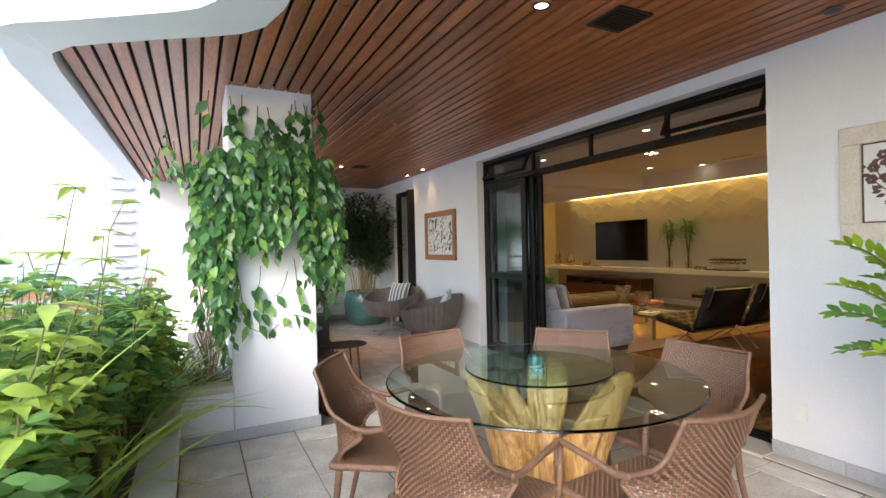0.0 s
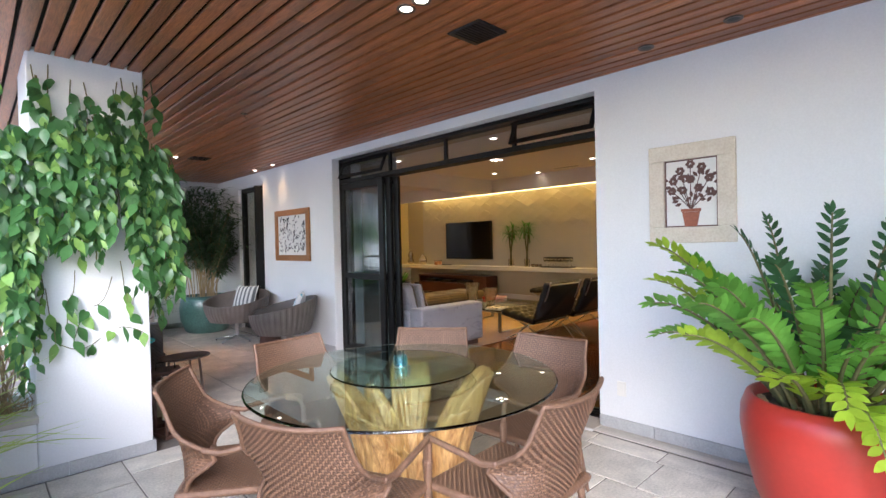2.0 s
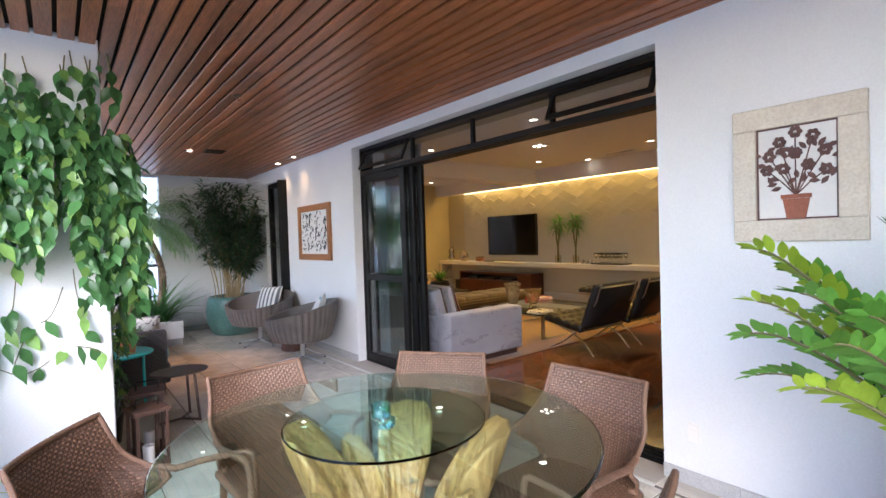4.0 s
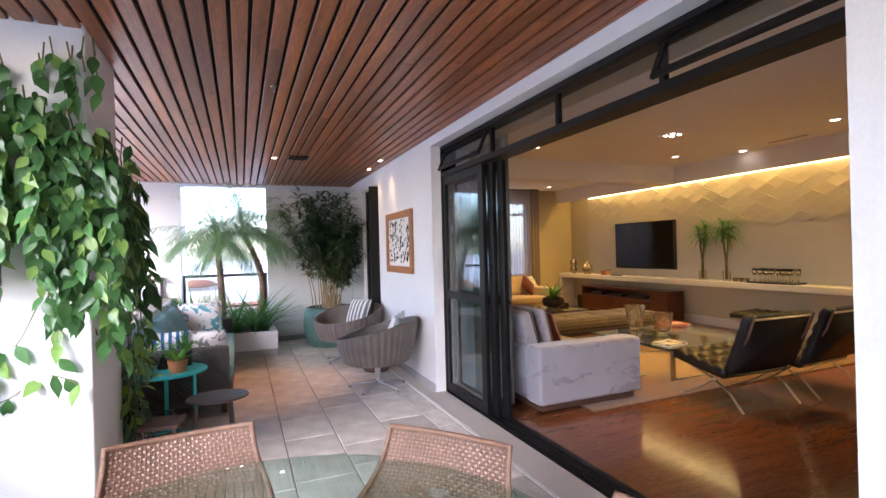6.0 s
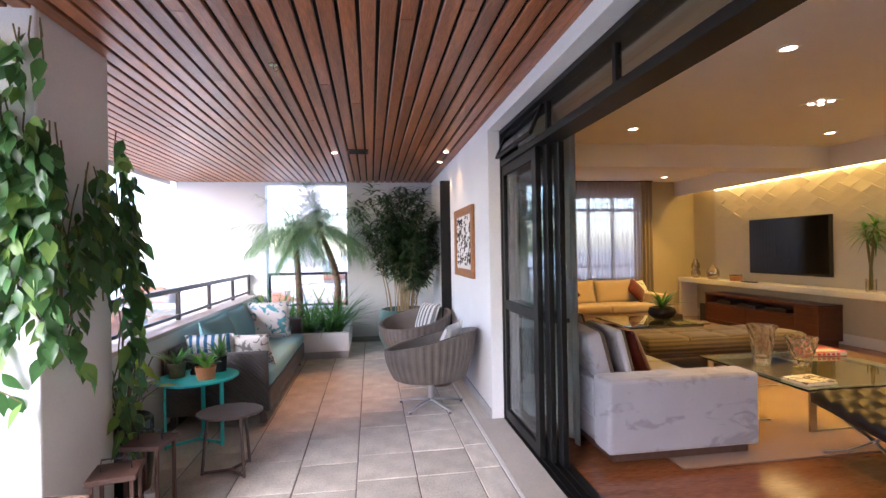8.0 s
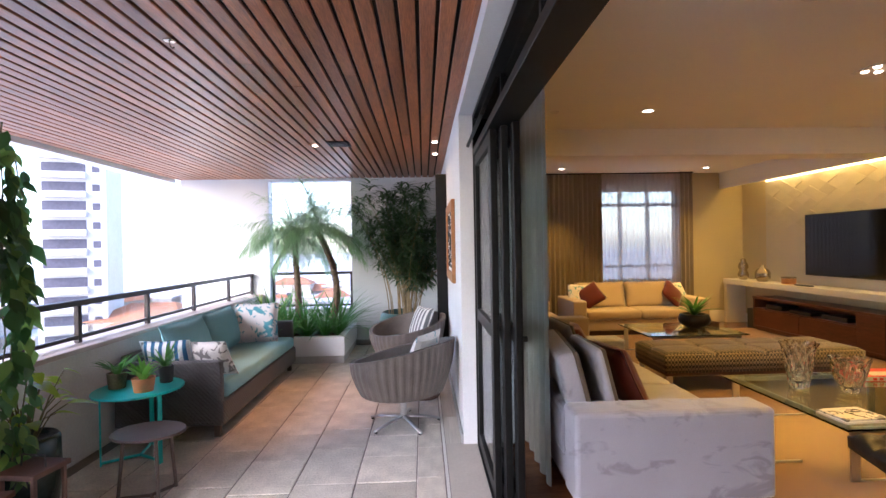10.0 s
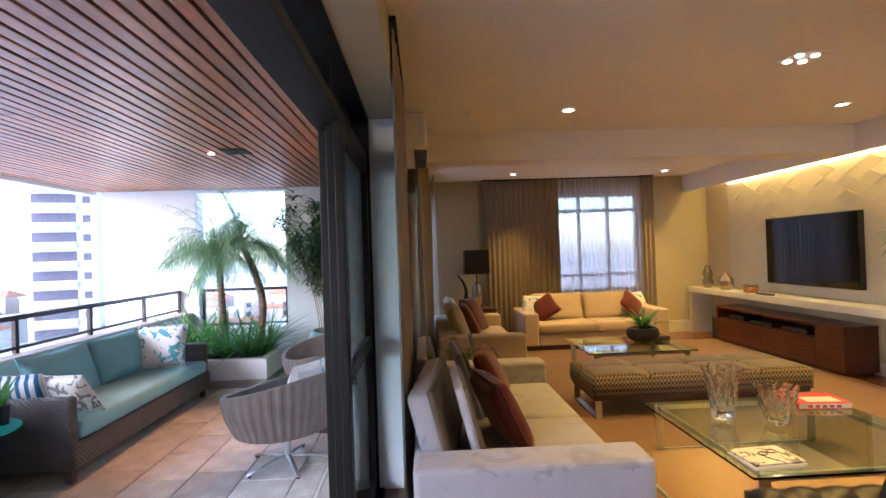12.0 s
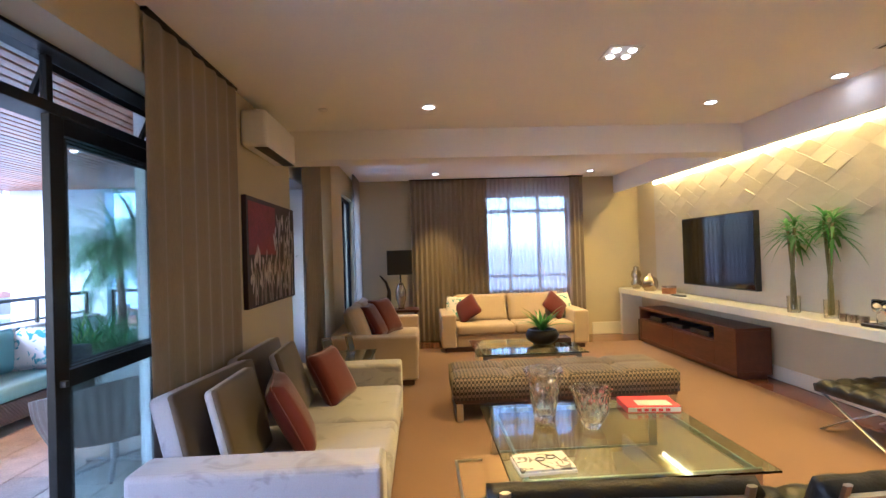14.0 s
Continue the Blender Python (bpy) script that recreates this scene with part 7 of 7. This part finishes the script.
# white corner planter with palms
pb = thing("corner_planter", "low white plastered planter box in the terrace corner", "planter", pose(0, 0, 0), kind="structure")
part("wall", rb(1.30, 2.56, 9.16, 9.26, 0.10, 0.36, 0.01), WALL, pb)
part("wall", rb(2.46, 2.56, 9.26, END - 0.002, 0.10, 0.36, 0.01), WALL, pb)
part("plinth", rb(1.32, 2.545, 9.175, END - 0.004, 0.0, 0.10, 0.004), SKIRT, pb)
part("soil", bx(1.30, 2.46, 9.26, END - 0.004, 0.10, 0.31), SOIL, pb)


def palm(x, y, z, lean, height, seed, label):
    r = random.Random(seed)
    t = thing("palm", label, "palm", pose(x, y, z))
    pts = [Vector((lean[0] * math.sin(q / 10 * math.pi * 0.5) + lean[2] * math.sin(q / 10 * math.pi), lean[1] * q / 10, height * q / 10)) for q in range(11)]
    b = bmesh.new()
    tube(b, pts, 0.055, 10, r1=0.04)
    for k in range(60):
        f = k / 60
        p = pts[min(9, int(f * 10))].lerp(pts[min(9, int(f * 10)) + 1], f * 10 % 1)
        a = k * 2.4
        leaf(b, p + Vector((math.cos(a) * 0.045, math.sin(a) * 0.045, 0)), (math.cos(a), math.sin(a), 0.9), (0, 0, 1), 0.05, 0.04, 0.3, 0)
    part("trunk", b, BARK, t)
    b = bmesh.new()
    for k in range(54):
        a = k * 2.399 + r.uniform(-0.2, 0.2)
        el = r.uniform(-0.25, 1.5)
        L_ = r.uniform(0.70, 1.0)
        d = Vector((math.cos(a), math.sin(a), 0))
        p = pts[-1].copy()
        v = d * math.cos(el) + Vector((0, 0, math.sin(el)))
        line = [p.copy()]
        bend = r.uniform(0.06, 0.13)
        for q in range(16):
            p = p + v * L_ / 16
            v = (v + Vector((0, 0, -bend))).normalized()
            line.append(p.copy())
        tube(b, line, 0.004, 4, r1=0.0012)
        side = d.cross(Vector((0, 0, 1)))
        for q in range(3, 17):
            tt_ = (line[min(q + 1, 16)] - line[q - 1]).normalized()
            for h in (0.0, 0.5):
                base = line[q - 1].lerp(line[q], h)
                for s in (-1, 1):
                    leaf(b, base, side * s + tt_ * 0.9 + Vector((0, 0, r.uniform(-0.5, 0.35))), (0, 0, 1), 0.27 * (1 - 0.45 * abs(q - 9) / 9), 0.008, 0.2, 0.5, (0.5, 1.0, 0.7, 0.0))
    part("crown", b, LEAF_PALM, t, "feathery grey green fronds", normals=False)


palm(1.82, 9.75, 0.31, (-0.06, 0.0, 0.02), 1.44, 3, "small feathery palm in the corner planter")
palm(2.26, 9.62, 0.31, (-0.14, 0.0, 0.22), 1.52, 7, "small feathery palm with a curved trunk in the corner planter")
for k, (x, y) in enumerate(((1.5, 9.5), (1.75, 9.42), (2.0, 9.4), (2.25, 9.38), (2.4, 9.6), (2.35, 9.95), (1.6, 9.9), (1.4, 9.9), (1.36, 9.46))):
    t = thing("strap_plant", "dark green grassy plant in the corner planter", "plant", pose(x, y, 0.31))
    b = bmesh.new()
    strap_plant(b, (0, 0, 0), 54, 0.80, 0.024, 90 + k, 1.25, 1.0)
    part("foliage", b, LEAF_STRAP if k < 8 else LEAF_LIME, t, smooth=True, normals=False)

# teal pot with a dense dark shrub
tp = thing("planter_pot", "large teal glazed pot with a dense dark green shrub", "plant pot", pose(3.40, 9.62, 0))
part("pot", lt([(0.0, 0.0), (0.30, 0.0), (0.34, 0.03), (0.41, 0.22), (0.425, 0.40), (0.40, 0.56), (0.37, 0.62), (0.345, 0.62), (0.36, 0.55), (0.0, 0.54)], 48), TEALPOT, tp, smooth=True)
r = random.Random(77)
b, w_ = bmesh.new(), bmesh.new()
for k in range(46):
    a = r.uniform(0, 6.283)
    base = Vector((0.27 * math.cos(a) * r.random(), 0.27 * math.sin(a) * r.random(), 0.54))
    el = r.uniform(0.0, 1.0)
    tip = Vector((0.86 * math.cos(a) * el ** 0.7, 0.52 * math.sin(a) * el ** 0.7, r.uniform(0.95, 1.86) - 0.45 * el * el * r.random()))
    pts = [base + Vector((tip.x * (q / 9) ** 1.8, tip.y * (q / 9) ** 1.8, (tip.z) * (q / 9) ** 0.95)) for q in range(10)]
    tube(w_, pts, 0.008, 5, r1=0.003)
    for q in range(4, 10):
        for g in range(2):
            c = pts[q] + Vector((r.uniform(-0.06, 0.06), r.uniform(-0.06, 0.06), r.uniform(-0.06, 0.08)))
            ga = r.uniform(0, 6.283)
            for s in range(9):
                aa = ga + 2.4 * s
                leaf(b, c + Vector((0, 0, 0.014 * s)), (math.cos(aa), math.sin(aa), r.uniform(-0.2, 0.9)), (0, 0, 1), r.uniform(0.13, 0.23), 0.037, 0.2, 0.4, (0.3, 1.0, 0.9, 0.5, 0.0))
part("stem", w_, DRY, tp, "pale bare stems")["kind"] = "stuff"
part("foliage", b, LEAF_DARK, tp, "narrow dark green leaves", smooth=True, normals=False)

# ---- the city outside ----
fixed("ground", bx(-2500, 2500, -2500, 2500, -24.2, -24.0), GROUND, "pale hazy city ground far below")


def tower(x, y, w, d, z1, storeys, label, rz=0, dark=None):
    dark = dark or CITYDARK
    t = thing("apartment_building", label, "building", pose(x, y, -24, 0, 0, rz))
    h = z1 + 24
    part("wall", bx(-w / 2, w / 2, -d / 2, d / 2, 0, h), CITY, t)
    part("roof", bx(-w / 3, w / 3, -d / 3, d / 3, h, h + 2.5), CITY, t)
    s = h / storeys
    for k in range(storeys):
        part("balcony", bx(-w / 2 + 0.6, w / 2 - 2.6, -d / 2 - 1.2, -d / 2, k * s + 0.1, k * s + 1.1), CITY, t)
        part("window", bx(-w / 2 + 0.8, w / 2 - 2.8, -d / 2 - 0.08, -d / 2 - 0.01, k * s + 1.15, k * s + s * 0.86), dark, t)
        part("window", bx(w / 2 - 1.9, w / 2 - 0.8, -d / 2 - 0.06, -d / 2 - 0.01, k * s + 1.2, k * s + s * 0.75), dark, t)
    return t


tower(-55.5, 90, 9.6, 10, 20, 14, "pale apartment tower with dark balcony bands beyond the terrace", 18)
# no haze in the air here; the paler window colour stands for it
tower(-19.5, 190, 9, 9, 29, 15, "pale apartment tower beyond the terrace, haze put into its window colour", 6, CITYHAZE)
rng = random.Random(3)
for k in range(58):
    x, y = rng.uniform(-150, 6), rng.uniform(70, 210)
    w, d, h = rng.uniform(8, 16), rng.uniform(8, 14), rng.uniform(5, 15)
    t = thing("house", "low pale house with an orange tiled roof below" if k % 2 else "low pale flat roofed block below", "house", pose(x, y, -24, 0, 0, rng.uniform(-25, 25)))
    part("wall", bx(-w / 2, w / 2, -d / 2, d / 2, 0, h), CITYLOW, t)
    if k % 2:
        b = bmesh.new()
        p = [b.verts.new(q) for q in ((-w / 2 - 0.5, -d / 2 - 0.5, h), (w / 2 + 0.5, -d / 2 - 0.5, h), (w / 2 + 0.5, d / 2 + 0.5, h), (-w / 2 - 0.5, d / 2 + 0.5, h), (-w / 4, 0, h + 2.4), (w / 4, 0, h + 2.4))]
        for f in ((0, 1, 5, 4), (1, 2, 5), (2, 3, 4, 5), (3, 0, 4), (3, 2, 1, 0)):
            b.faces.new([p[i] for i in f])
        part("roof", b, ROOFTILE, t)
    else:
        part("roof", bx(-w / 2 - 0.3, w / 2 + 0.3, -d / 2 - 0.3, d / 2 + 0.3, h, h + 0.5), CITY, t)
    for j in range(3):
        for q in range(max(1, int(h // 4))):
            part("window", bx(-w / 2 + 1 + j * w / 3.2, -w / 2 + 2.6 + j * w / 3.2, -d / 2 - 0.06, -d / 2 - 0.01, 1 + q * 3.4, 2.6 + q * 3.4), CITYDARK, t)

# ---- paving stones of the terrace, last ----
pave = tagged(new("floor_terrace"), "grey square stone paving with narrow joints", "", "", "structure")
meshes = {}
rng = random.Random(9)
xs = [0.385, 0.77, 1.17, 1.57, 1.97, 2.37, 2.77, 3.17, 3.57, 3.762]
for c in range(len(xs) - 1):
    w = xs[c + 1] - xs[c]
    y = SOUTH + rng.uniform(-0.4, 0.0)
    while y < END - 0.02:
        l = rng.choice((0.40, 0.49, 0.49, 0.58))
        y0, y1 = max(y, SOUTH), min(y + l, END - 0.003)
        y += l
        if y1 - y0 < 0.03 or (xs[c + 1] < 0.80 and y0 > 4.2 and y0 < 5.3) or (xs[c] < 1.0 and xs[c + 1] > 0.76 and y1 > 4.60) or (xs[c] < 1.3 and 4.3 < y0 < 5.2) or (xs[c + 1] < 1.1 and y0 > 4.2):
            if not (y0 < 4.58 and y1 > 4.3):
                continue
            y1 = min(y1, 4.582)
        key = (round(w, 3), round(y1 - y0, 3))
        if key not in meshes:
            b = bmesh.new()
            rbox(b, 0.004, w - 0.004, 0.004, y1 - y0 - 0.004, -0.03, 0.0, 0.003, 1)
            me = bpy.data.meshes.new("paving_stone")
            b.to_mesh(me)
            b.free()
            me.materials.append(STONE)
            meshes[key] = me
        o = new("paving_stone", meshes[key])
        o.parent = pave
        o.matrix_basis = pose(xs[c], y0, rng.uniform(-0.0020, 0.0015), rng.uniform(-0.22, 0.22), rng.uniform(-0.22, 0.22), rng.uniform(-0.25, 0.25))
b = bmesh.new()
for a0, a1 in ((SOUTH, Y0 - 0.022), (Y1 + 0.022, END - 0.003)):
    y = a0
    while y < a1 - 0.02:
        box(b, 3.79, OUT - 0.002, y, min(y + 0.616, a1), -0.03, -0.001)
        y += 0.62
part("paving_border", b, STONE, pave)
